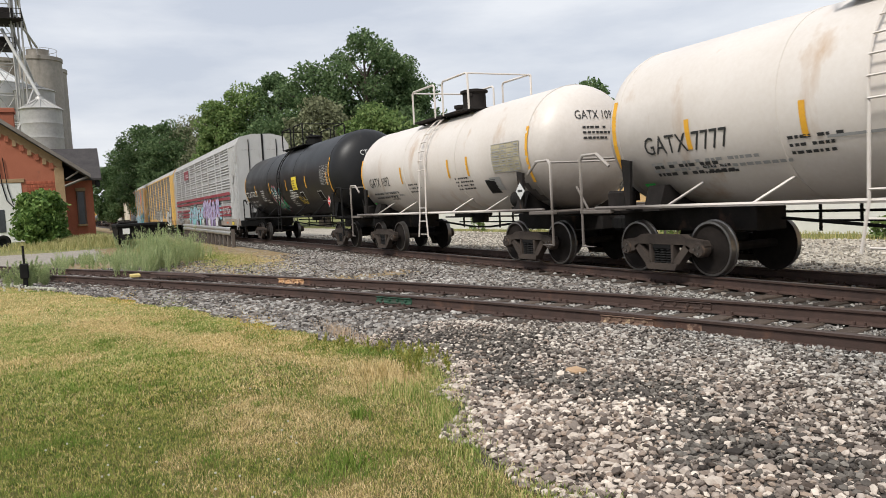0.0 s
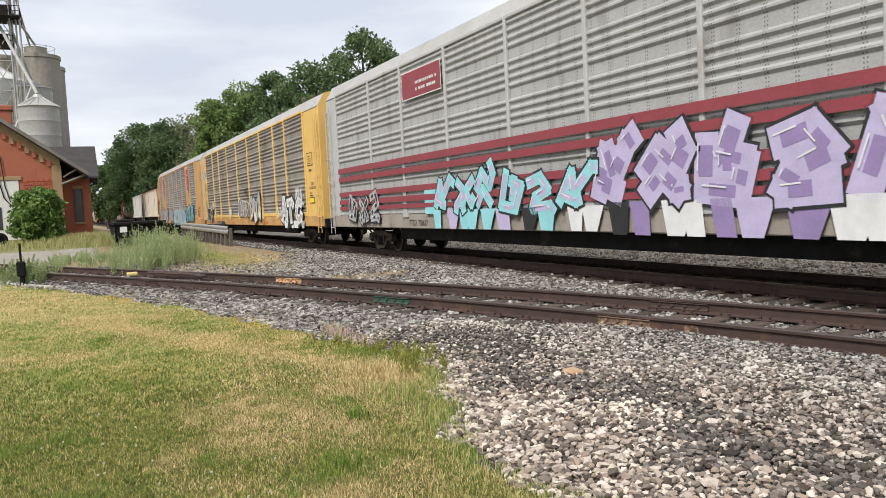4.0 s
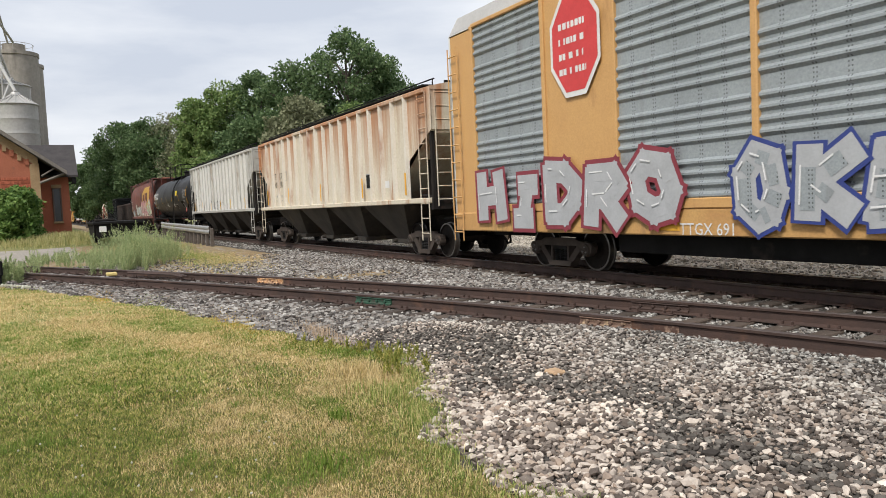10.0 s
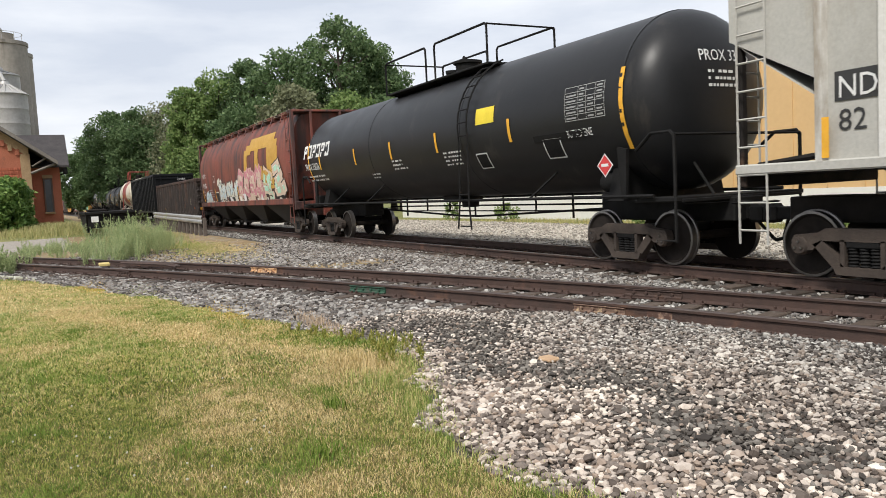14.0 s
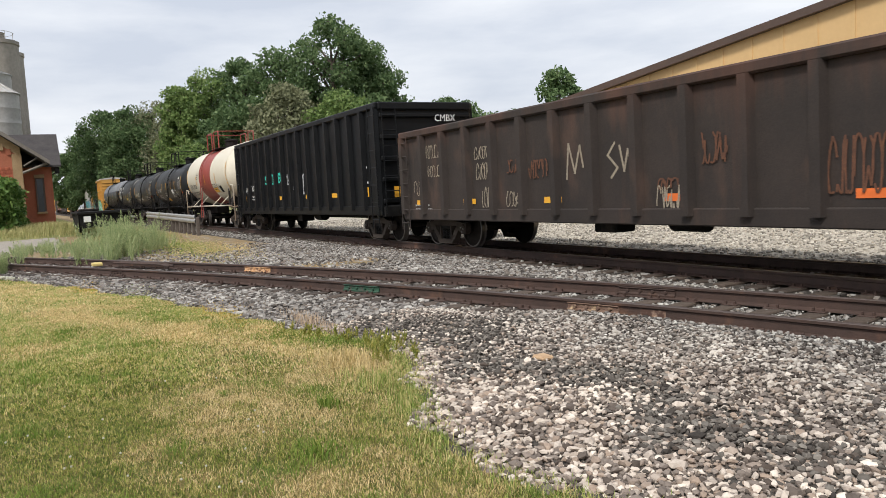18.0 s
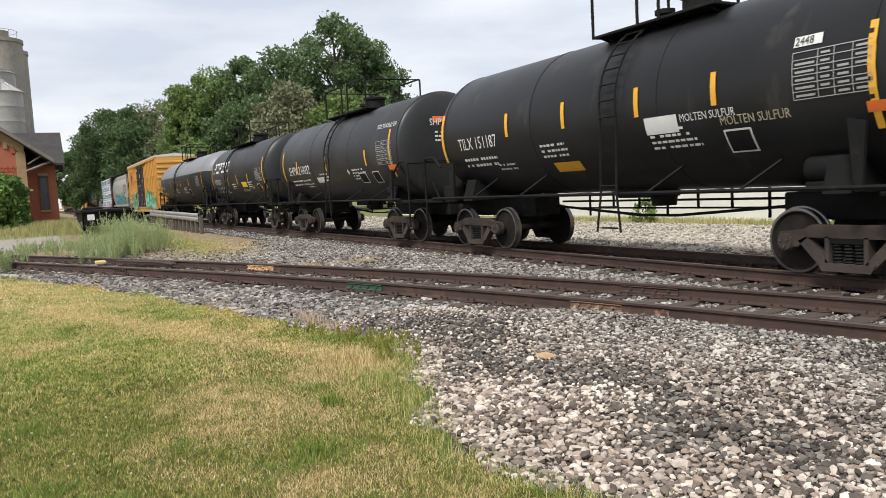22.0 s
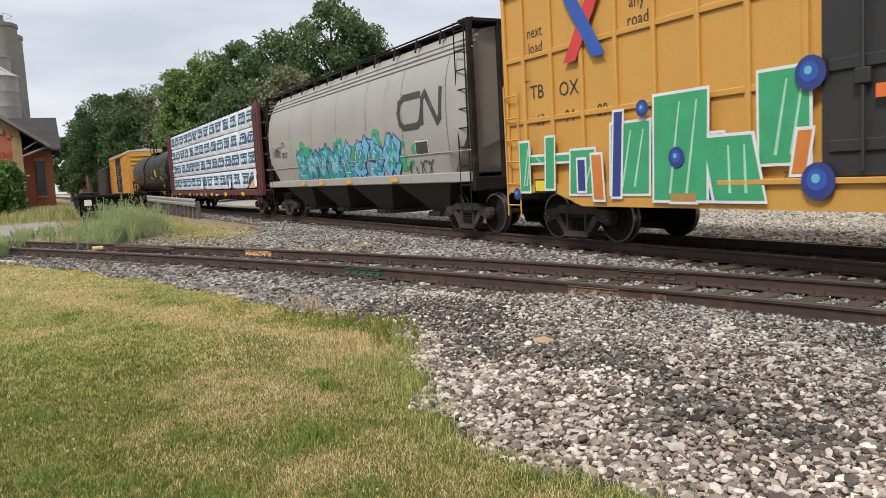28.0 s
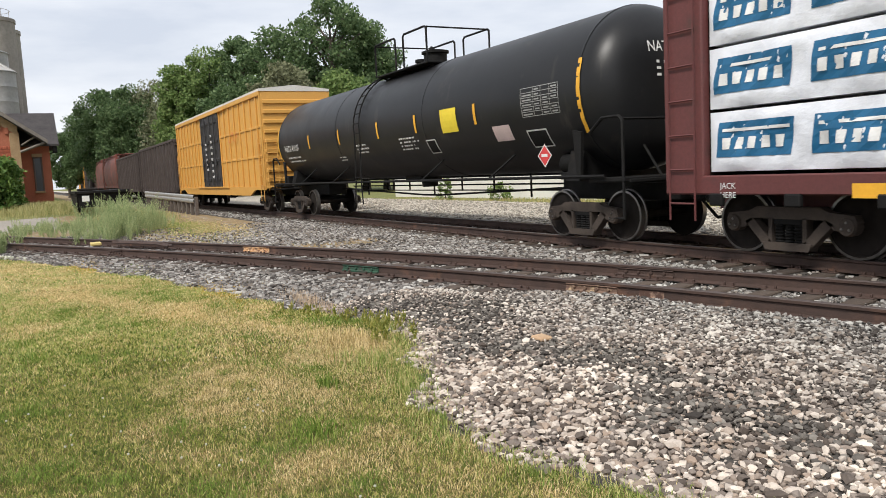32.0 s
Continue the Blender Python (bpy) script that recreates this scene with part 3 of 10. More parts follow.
joint_bar(-7.72, -0.75, -1, 0.78, BAR_RUST, "flaking rusty splice bar")
joint_bar(-7.85, 0.75, -1, 0.9, RAIL_RUST, "rusty splice bar")
px, py, sl = side_point(-6.88, -0.75)
s = Shape()
s.box(-0.16, 0.18, -0.0165, -0.0125, -0.14, -0.056)
part("paint_patch", s, surface("peeling_primer", (0.34, 0.17, 0.09), (0.58, 0.50, 0.41), rough=0.85, scale=9, fine=50, stain=(0.08, 0.042, 0.03), stain_amount=0.85, stain_scale=7), side_track, "peeling orange and cream paint", m=pose(px, py, SIDE_Z, 0, 0, math.degrees(math.atan(sl))))
joint_bar(-20.3, -0.75, -1, 0.6, RAIL_RUST, "rusty splice bar")


# crushed stone
STONE_TONES = [(0.0, (0.075, 0.064, 0.057)), (0.15, (0.14, 0.125, 0.115)), (0.32, (0.215, 0.195, 0.18)), (0.45, (0.29, 0.24, 0.20)), (0.62, (0.37, 0.345, 0.32)), (0.85, (0.50, 0.47, 0.43)), (1.0, (0.66, 0.63, 0.58))]
TINTS = (4.0, 6.4, (1.08, 0.995, 0.925), (0.72, 0.735, 0.735))
STONE = palette_material("crushed_stone", STONE_TONES, patch=(0.9, 0.8), rough=0.9, across=TINTS)
MID_STONE = palette_material("trackside_stone", [(q, tuple(0.66 * c for c in tone)) for q, tone in STONE_TONES], patch=(0.6, 0.7), rough=0.9)
STONE_PIECE = palette_material("crushed_stone_piece", STONE_TONES, by="object", rough=0.9, across=TINTS)
GRIMY_STONE = palette_material("grimy_stone", [(0.0, (0.042, 0.036, 0.032)), (0.5, (0.10, 0.088, 0.077)), (1.0, (0.22, 0.20, 0.175))], rough=0.9)
# a corner stone of eight corners; jitter makes each one angular
CUBE_V = np.array([(x, y, z) for x in (-1, 1) for y in (-1, 1) for z in (-1, 1)]) * 0.68
CUBE_F = np.array([(0, 1, 3), (0, 3, 2), (4, 6, 7), (4, 7, 5), (0, 4, 5), (0, 5, 1), (2, 3, 7), (2, 7, 6), (0, 2, 6), (0, 6, 4), (1, 5, 7), (1, 7, 3)])


PALE_STONE = palette_material("pale_stone", [(0.0, (0.16, 0.145, 0.125)), (0.5, (0.36, 0.335, 0.29)), (1.0, (0.60, 0.56, 0.49))], patch=(0.7, 0.6), rough=0.9)


def ball_corners():
    """The twelve corners and twenty faces of a blunt stone before it is roughened."""
    bm = bmesh.new()
    bmesh.ops.create_icosphere(bm, subdivisions=1, radius=1.0)
    v = np.array([tuple(q.co) for q in bm.verts])
    f = np.array([[q.index for q in face.verts] for face in bm.faces])
    bm.free()
    return v, f


BALL_V, BALL_F = ball_corners()


def scatter_stones(name, pts, sizes, seed, mat=None, blunt=False):
    """Angular stones, half sunk, as one mesh."""
    r = np.random.RandomState(seed)
    n = len(pts)
    base, faces = (BALL_V, BALL_F) if blunt else (CUBE_V, CUBE_F)
    k = len(base)
    v = np.repeat(base[None], n, 0) * (r.uniform(0.74, 1.12, (n, k, 1)) if blunt else r.uniform(0.6, 1.2, (n, k, 3)))
    if blunt:       # broken faces: two flats struck off each stone
        for i in range(4):
            d = r.randn(n, 3)
            d /= np.linalg.norm(d, axis=1)[:, None]
            over = np.clip((v * d[:, None]).sum(-1) - r.uniform(0.35, 0.62, n)[:, None], 0, None)
            v -= over[..., None] * d[:, None]
    v *= np.stack([r.uniform(1.0, 1.5, n), r.uniform(0.75, 1.05, n), r.uniform(0.55, 0.9, n)], -1)[:, None] * sizes[:, None, None]
    a, b = r.uniform(0, 6.28, n), r.normal(0, 0.5, n) if blunt else r.uniform(-3.14, 3.14, n)
    ca, sa, cb, sb = np.cos(a), np.sin(a), np.cos(b), np.sin(b)
    x, y, z = v[..., 0].copy(), v[..., 1].copy(), v[..., 2].copy()
    y, z = y * cb[:, None] - z * sb[:, None], y * sb[:, None] + z * cb[:, None]
    x, y = x * ca[:, None] - y * sa[:, None], x * sa[:, None] + y * ca[:, None]
    v = np.stack([x, y, z], -1) + pts[:, None]
    f = faces[None] + (np.arange(n) * k)[:, None, None]
    return quads_mesh(name, v.reshape(-1, 3), f.reshape(-1, 3), mat or STONE)


def stone_points(n, x0, x1, y0, y1, seed, keep):
    r = np.random.RandomState(seed)
    x, y = r.uniform(x0, x1, n), r.uniform(y0, y1, n)
    ok = np.array([keep(p, q) for p, q in zip(x, y)])
    x, y = x[ok], y[ok]
    return np.stack([x, y, ground_z(x, y) + r.uniform(-0.022, 0.026, len(x))], -1), r


def stone_bed(x0, x1, y0, y1, step, seed, keep, lifts=(-0.006, 0.016)):
    """Loose stones side by side in layers that lie in each other's gaps."""
    r = np.random.RandomState(seed)
    rows = []
    for k, lift in enumerate(lifts):
        gx, gy = np.meshgrid(np.arange(x0, x1, step), np.arange(y0, y1, step * 0.87), indexing="ij")
        gx = gx + (np.arange(gx.shape[1]) % 2)[None] * step * 0.5 + 0.5 * k * step
        x, y = gx.ravel() + r.uniform(-0.42, 0.42, gx.size) * step, gy.ravel() + r.uniform(-0.42, 0.42, gx.size) * step
        ok = np.array([keep(p, q) for p, q in zip(x, y)]) & (r.rand(len(x)) < (1.0 if k == 0 else 0.72))
        x, y = x[ok], y[ok]
        rows.append(np.stack([x, y, ground_z(x, y) + lift + r.uniform(-0.008, 0.012, len(x))], -1))
    pts = np.concatenate(rows)
    return pts, np.clip(np.exp(r.normal(-3.80, 0.30, len(pts))), 0.011, 0.044), r


def on_ballast(x, y):
    if y < lawn_edge(x) - 0.04 + 0.10 * math.sin(x * 5.3) + 0.16 * (float(patchy(x, y, 4.0)) - 0.5):
        return False
    for side in (-0.75, 0.75):
        if abs(y - MAIN_Y - side) < 0.1:
            return False
    if x > -0.55 * y + 0.3:
        return False
    sl = side_slope(x)
    k = 1 / math.sqrt(1 + sl * sl)
    off = (y - side_y(x)) * k
    if abs(abs(off) - 0.75) < 0.1:
        return False
    if off < -0.86 and x > -8.4:
        return True
    if abs(off) < 1.3:       # between the ties, which stay bare but for a few stones
        return 0.31 < ((x + off * sl * k + 31) / 0.53) % 1.0 < 0.69 or rng.random() < 0.06
    if abs(y - MAIN_Y) < 1.3:
        return 0.25 < ((x + 26) / 0.53) % 1.0 < 0.75 or rng.random() < 0.1
    if x < -15.5 and off > 1.6 and y < 7.9:
        return rng.random() < np.clip(1.5 * float(patchy(x, y, 0.45)) - 0.28 + 0.35 * (x + 22) / 10, 0.10, 0.9)
    return True


near_pts, near_sizes, r_ = stone_bed(-9.5, -1.0, 2.0, 8.9, 0.041, 1, on_ballast)
near_sizes *= 1 + 0.25 * np.clip((4.6 - near_pts[:, 1]) / 1.5, 0, 1)
order = np.argsort(np.hypot(near_pts[:, 0] + 2.0, near_pts[:, 1] - 1.0))
# a band of old dark stones runs slantwise through the pale heap and along the lawn
gx, gy = near_pts[order[300:], 0], near_pts[order[300:], 1]
wave = 0.22 * np.sin(gx * 2.3) + 0.15 * np.sin(gx * 5.1 + gy * 3.0)
grime = np.exp(-((gy - 4.0 - wave) / 0.38) ** 2) + 0.9 * np.exp(-((gx + 7.9) / 1.1) ** 2 - ((gy - 4.4 - wave) / 0.8) ** 2)
grimy = r_.uniform(0, 1, len(gx)) < np.clip(0.8 * grime * np.clip((-gx - 1.6) / 1.5, 0.35, 1), 0, 0.75)
ballast = thing("ballast", "grey and beige crushed-stone ballast beside the tracks", "gravel", scatter_stones("ballast", near_pts[order[300:]][~grimy], near_sizes[order[300:]][~grimy], 2, blunt=True), kind="stuff")
thing("ballast", "dark oil-stained stones among the pale ballast", "gravel", scatter_stones("ballast", near_pts[order[300:]][grimy], near_sizes[order[300:]][grimy], 12, GRIMY_STONE, blunt=True), kind="stuff")
PIECES = []
r_ = np.random.RandomState(7)
for k in range(12):
    v = BALL_V * r_.uniform(0.72, 1.12, (12, 1)) * np.array([r_.uniform(1.0, 1.45), r_.uniform(0.75, 1.05), r_.uniform(0.55, 0.9)])
    PIECES.append(quads_mesh("stone", v, BALL_F, STONE_PIECE))
for k in order[:300]:
    ob = part("stone", PIECES[k % 12], None, ballast, m=pose(*near_pts[k], rng.uniform(-25, 25), rng.uniform(-25, 25), rng.uniform(0, 360)))
    ob.scale = (near_sizes[k],) * 3
mid_pts, mid_sizes, r_ = stone_bed(-29, -9.5, -3.5, 9.0, 0.056, 3, on_ballast, (0.004,))
thing("ballast", "crushed-stone ballast along the side track", "gravel", scatter_stones("ballast", mid_pts, mid_sizes * 1.35, 4, MID_STONE), kind="stuff")
main_pts, r_ = stone_points(20000, -60, 1, 7.9, 12.6, 5, lambda x, y: on_ballast(x, y) and (x < -9.5 or y > 8.9))
thing("ballast", "crushed-stone ballast under the main track", "gravel", scatter_stones("ballast", main_pts, r_.uniform(0.025, 0.05, len(main_pts)), 6), kind="stuff")
back_pts, r_ = stone_points(24000, -48, -2, 12.6, 20.5, 9, lambda x, y: True)
thing("ballast", "loose grey stones on the ground behind the main track", "gravel", scatter_stones("ballast", back_pts, r_.uniform(0.022, 0.05, len(back_pts)), 8, PALE_STONE), kind="stuff")

# ---- the train ----
# local space of a car: x forwards along the track, -y towards the lawn, z = 0 on the rail heads


def letters(text, size, squeeze=1.0):
    """Flat letters in the built-in font: vertices (u, v) and faces."""
    cu = bpy.data.curves.new("letters", "FONT")
    cu.body, cu.size, cu.resolution_u = text, size, 2
    ob = bpy.data.objects.new("letters", cu)
    me = bpy.data.meshes.new_from_object(ob)
    vs = [(v.co.x * squeeze, v.co.y) for v in me.vertices]
    fs = [tuple(p.vertices) for p in me.polygons]
    bpy.data.objects.remove(ob)
    bpy.data.meshes.remove(me)
    bpy.data.curves.remove(cu)
    return vs, fs


def flat_side(y, lift=0.012):
    """Maps (x, z) onto an upright side of a car."""
    return lambda u, v, k=0: (u, y - lift - 0.004 * k if y < 0 else y + lift + 0.004 * k, v)


def round_side(r, zc, lift=0.012):
    """Maps (x, z) onto the lawn side of a tank: z is the height where the point would hang on a flat side, wrapped round."""
    def to(u, v, k=0):
        w = (v - zc) / r
        q = r + lift + 0.004 * k
        return (u, -q * math.cos(w), zc + q * math.sin(w))
    return to


def end_face(x, lift=0.012):
    """Maps (across, up) onto the leading end of a car; across grows away from the lawn."""
    return lambda u, v, k=0: (x + lift + 0.004 * k, u, v)


def put_text(car, text, x, z, size, to, mat=None, squeeze=1.0, name="lettering"):
    vs, fs = letters(text, size, squeeze)
    s = Shape()
    s.add([to(x + u, z + v) for u, v in vs], fs)
    return part(name, s, mat or WHITE_MARK, car, smooth=0)


def patch(s, x0, x1, z0, z1, to, slot=0, k=0, n=4):
    """A thin painted rectangle that follows the side."""
    vs, fs = [], []
    for i in range(n + 1):
        z = z0 + (z1 - z0) * i / n
        vs += [to(x0, z, k), to(x1, z, k)]
    for i in range(n):
        fs.append((2 * i, 2 * i + 1, 2 * i + 3, 2 * i + 2))
    s.add(vs, fs, slot)


def bars(car, x, z, w, h, rows, to, mat=None, seed=1, name="lettering"):
    """Lines of small print as plain bars."""
    r = random.Random(seed)
    s = Shape()
    for i in range(rows):
        y = z + h - (i + 1) * h / rows
        u = x
        end = x + w * r.uniform(0.65, 1.0)
        q = min(0.13, 0.12 * w)
        while u < end:
            e = min(end, u + r.uniform(0.4, 1.0) * q)
            patch(s, u, e, y, y + 0.42 * h / rows, to, n=1)
            u = e + q * r.choice((0.22, 0.22, 0.3, 0.9))
    return part(name, s, mat or WHITE_MARK, car, smooth=0)


def stripes(car, xs, z0, z1, to, w=0.1, mat=None):
    for x in xs:
        s = Shape()
        patch(s, x - w / 2, x + w / 2, z0, z1, to, n=5)
        part("reflective_stripe", s, mat or YELLOW_MARK, car, smooth=0)


def blob(cx, cz, w, h, r, n=18):
    """A lopsided rounded outline."""
    p = [r.uniform(0, 6.28) for _ in range(3)]
    out = []
    for i in range(n):
        a = 6.2832 * i / n
        k = 1 + 0.13 * math.sin(2 * a + p[0]) + 0.10 * math.sin(3 * a + p[1]) + 0.07 * math.sin(5 * a + p[2])
        q = 2.6
        c, s = math.cos(a), math.sin(a)
        m = (abs(c) ** q + abs(s) ** q) ** (-1 / q)
        out.append((cx + w / 2 * k * m * c, cz + h / 2 * k * m * s))
    return out


def graffiti(car, x0, z0, w, h, n, mats, to, seed, name="graffiti", label="", spiky=0.0, drips=0):
    """Spray-painted bubble forms: an outline layer, a fill, a second tone and a few light strokes.
    mats: (outline, fill, second, stroke)."""
    r = random.Random(seed)
    s = Shape()

    def fan(pts, slot, k):
        s.add([to(a, b, k) for a, b in pts], [tuple(range(len(pts)))], slot)

    def line(pts, t, slot, k):
        for (a, b), (c, d) in zip(pts, pts[1:]):
            dx, dz = c - a, d - b
            q = math.hypot(dx, dz) or 1
            ox, oz = -dz / q * t / 2, dx / q * t / 2
            s.add([to(a + ox, b + oz, k), to(c + ox, d + oz, k), to(c - ox, d - oz, k), to(a - ox, b - oz, k)], [(0, 1, 2, 3)], slot)
    step = w / n
    for i in range(n):
        cx = x0 + step * (i + 0.5)
        cz = z0 + h * (0.5 + r.uniform(-0.06, 0.06))
        ww, hh = step * r.uniform(1.0, 1.2), h * r.uniform(0.85, 1.05)
        st = r.getstate()
        kk = 2 * (i % 2)
        fan(blob(cx, cz, ww, hh, r), 0, kk)
        r.setstate(st)
        fan(blob(cx, cz, ww * 0.86, hh * 0.9, r), 1, kk + 1)
        r.setstate(st)
        fan(blob(cx + ww * 0.05, cz - hh * 0.2, ww * 0.6, hh * 0.36, r), 2, kk + 2)
        for q in range(2):
            a = cx + ww * r.uniform(-0.25, 0.25)
            pts = [(a, cz + hh * 0.3 * r.uniform(0.2, 1)), (a + ww * r.uniform(-0.15, 0.15), cz), (a + ww * r.uniform(-0.2, 0.2), cz - hh * 0.3 * r.uniform(0.2, 1))]
            line(pts, 0.045 * min(1.2, h), 0, 7)
        a0 = r.uniform(0, 6)
        line([(cx + ww * 0.4 * math.cos(a0 + e * 0.5), cz + hh * 0.42 * math.sin(a0 + e * 0.5)) for e in range(5)], 0.03 * h, 3, 8)
        if spiky:
            for q in range(2):
                a = cx + ww * r.uniform(-0.4, 0.4)
                fan([(a - ww * 0.14, cz + hh * 0.3), (a + ww * 0.14, cz + hh * 0.3), (a + ww * r.uniform(-0.1, 0.1), cz + hh * (0.5 + spiky * r.uniform(0.4, 1)))], r.choice((1, 2)), 6)
    for q in range(drips):
        a = x0 + w * r.random()
        line([(a, z0 + h * 0.1), (a, z0 - h * r.uniform(0.05, 0.25))], 0.02, r.choice((0, 3)), 5)
    return part(name, s, list(mats), car, label or "spray-painted graffiti", smooth=0)


FORMS = dict(
    A=[[(0, 0), (0.42, 1), (0.58, 1), (1, 0)], [(0.22, 0.36), (0.8, 0.36)]], D=[[(0.1, 0), (0.1, 1), (0.62, 0.95), (1, 0.62), (0.92, 0.3), (0.55, 0), (0.1, 0)]],
    E=[[(1, 1), (0.1, 0.95), (0.1, 0), (1, 0.05)], [(0.1, 0.5), (0.8, 0.52)]], H=[[(0.05, 0), (0.12, 1)], [(0.95, 0), (0.9, 1)], [(0.1, 0.48), (0.9, 0.52)]],
    I=[[(0.5, 0), (0.5, 1)], [(0.25, 1), (0.75, 1)], [(0.25, 0), (0.75, 0)]], K=[[(0.1, 0), (0.1, 1)], [(1, 1), (0.2, 0.5), (1, 0)]], M=[[(0, 0), (0.15, 1), (0.5, 0.4), (0.85, 1), (1, 0)]],
    N=[[(0.05, 0), (0.1, 1), (0.85, 0.05), (0.95, 1)]], O=[[(0.5, 0), (0.1, 0.2), (0.05, 0.7), (0.4, 1), (0.85, 0.9), (0.98, 0.4), (0.8, 0.08), (0.5, 0)]],
    P=[[(0.1, 0), (0.1, 1), (0.75, 1), (0.95, 0.75), (0.7, 0.48), (0.1, 0.45)]], R=[[(0.1, 0), (0.1, 1), (0.75, 1), (0.95, 0.75), (0.7, 0.5), (0.1, 0.48)], [(0.5, 0.48), (1, 0)]],
    S=[[(0.95, 0.9), (0.4, 1), (0.08, 0.75), (0.3, 0.52), (0.8, 0.45), (0.95, 0.2), (0.6, 0), (0.05, 0.08)]], T=[[(0.5, 0), (0.5, 1)], [(0, 0.95), (1, 1)]],
    U=[[(0.05, 1), (0.1, 0.2), (0.5, 0), (0.9, 0.2), (0.95, 1)]], V=[[(0, 1), (0.5, 0), (1, 1)]], X=[[(0, 0), (1, 1)], [(0, 1), (1, 0)]], Z=[[(0, 1), (1, 0.95), (0.1, 0.05), (1, 0)]], a=[[(0, 0.1), (0.35, 0.9), (0.5, 0.35), (1, 1)], [(0.1, 0.3), (0.6, 0.1)]], b=[[(0.1, 1), (0.0, 0.1), (0.7, 0.0), (0.9, 0.6), (0.4, 0.75)], [(0.5, 0.3), (0.55, 0.8)]],
    c=[[(0, 0.9), (0.5, 0.55), (0.1, 0.05)], [(0.95, 0.95), (0.55, 0.55), (1, 0.1)], [(0.5, 0.6), (0.5, 0)]], d=[[(0.05, 0.85), (0.6, 1), (0.9, 0.6), (0.3, 0.35), (0.15, 0), (0.95, 0.05)]],
    e=[[(0, 0.55), (0.4, 1), (0.8, 0.6), (1, 0.95)], [(0, 0.1), (0.4, 0.5), (0.8, 0.1)]], C=[[(0.95, 0.85), (0.5, 1), (0.08, 0.65), (0.12, 0.25), (0.5, 0), (0.98, 0.12)]])


def piece(car, x0, z0, w, h, forms, mats, to, seed, label, thick=0.3, rim=0.05, cloud=None, shine=0.025, jut=0.25, low=None):
    """A sprayed piece of broad angular strokes with an outline, wedges that jut out, light slivers and a cloud behind.
    mats: (outline, fill, second, light)."""
    r = random.Random(seed)
    s = Shape()
    slots = list(mats) + ([cloud] if cloud else [])

    def line(pts, t, slot, k, over=0.35):
        for (a, b), (c, d) in zip(pts, pts[1:]):
            q = math.hypot(c - a, d - b) or 1
            ux, uz = (c - a) / q, (d - b) / q
            a2, b2, c2, d2 = a - ux * t * over, b - uz * t * over, c + ux * t * over, d + uz * t * over
            ox, oz = -uz * t / 2, ux * t / 2
            s.add([to(a2 + ox, b2 + oz, k), to(c2 + ox, d2 + oz, k), to(c2 - ox, d2 - oz, k), to(a2 - ox, b2 - oz, k)], [(0, 1, 2, 3)], slot)
    if cloud:
        for i in range(int(w * 2.2)):
            q = r.uniform(0.25, 0.5)
            pts = blob(x0 + w * r.uniform(-0.03, 1.03), z0 + h * r.uniform(0.15, 1.0), q * 1.6, q * 1.3, r, 12)
            s.add([to(a, b, -1 - i % 2) for a, b in pts], [tuple(range(12))], 4)
    n = len(forms)
    step = w / n
    for i, f in enumerate(forms):
        sx, hh, lift = step * r.uniform(0.82, 0.95), h * r.uniform(0.82, 1.0), h * r.uniform(-0.04, 0.06)
        t = thick * min(step, h * 0.8)
        lean = r.uniform(-0.12, 0.18) * sx
        kk = 3 * (i % 2)
        for stroke_ in FORMS[f]:
            pts = [(x0 + i * step + t * 0.4 + (sx - t * 0.6) * u + lean * v + r.uniform(-0.02, 0.02), z0 + lift + t * 0.5 + (hh - t) * v) for u, v in stroke_]
            if jut and r.random() < 0.7:
                a, b = pts[-1]
                pts.append((a + step * jut * r.uniform(-0.6, 1), b + hh * jut * r.uniform(-0.6, 0.9)))
            line(pts, t + 2 * rim, 0, kk)
            line(pts, t, 1, kk + 1)
            for (a, b), (c, d) in zip(pts, pts[1:]):
                u0, u1 = r.uniform(0.0, 0.3), r.uniform(0.5, 0.9)
                p, q = (a + (c - a) * u0, b + (d - b) * u0), (a + (c - a) * u1, b + (d - b) * u1)
                line([p, q], t * r.uniform(0.35, 0.6), 2, kk + 2, 0.1)
                if shine:
                    line([(p[0] - t * 0.3, p[1] + t * 0.15), (q[0] - t * 0.3, q[1] + t * 0.15)], shine, 3, 7, 0.0)
    if low is not None:     # paint that runs on over the sill
        for i in range(n * 2):
            a = x0 + w * (i + r.random()) / (2 * n)
            s.add([to(a, z0 - low, 1), to(a + step * 0.3, z0 - low, 1), to(a + step * r.uniform(0.2, 0.6), z0 + h * 0.12, 1), to(a - step * 0.1, z0 + h * 0.12, 1)], [(0, 1, 2, 3)], r.choice((0, 1, 2, 3)))
    return part("graffiti", s, slots, car, label, smooth=0)


def bulge_side(top=4.7, hw=1.55, bottom=1.35, lift=0.008):
    """Maps (x, z) onto the lawn side of a bulging hopper."""
    def to(u, v, k=0):
        w = -1.0 + 2.05 * (v - bottom) / (top - bottom)
        q = min(1.2, abs(w)) ** 2.6
        return (u, -hw * (1 - 0.30 * q if w > 0 else 1 - 0.10 * q) - lift - 0.003 * (k + 2), v)
    return to


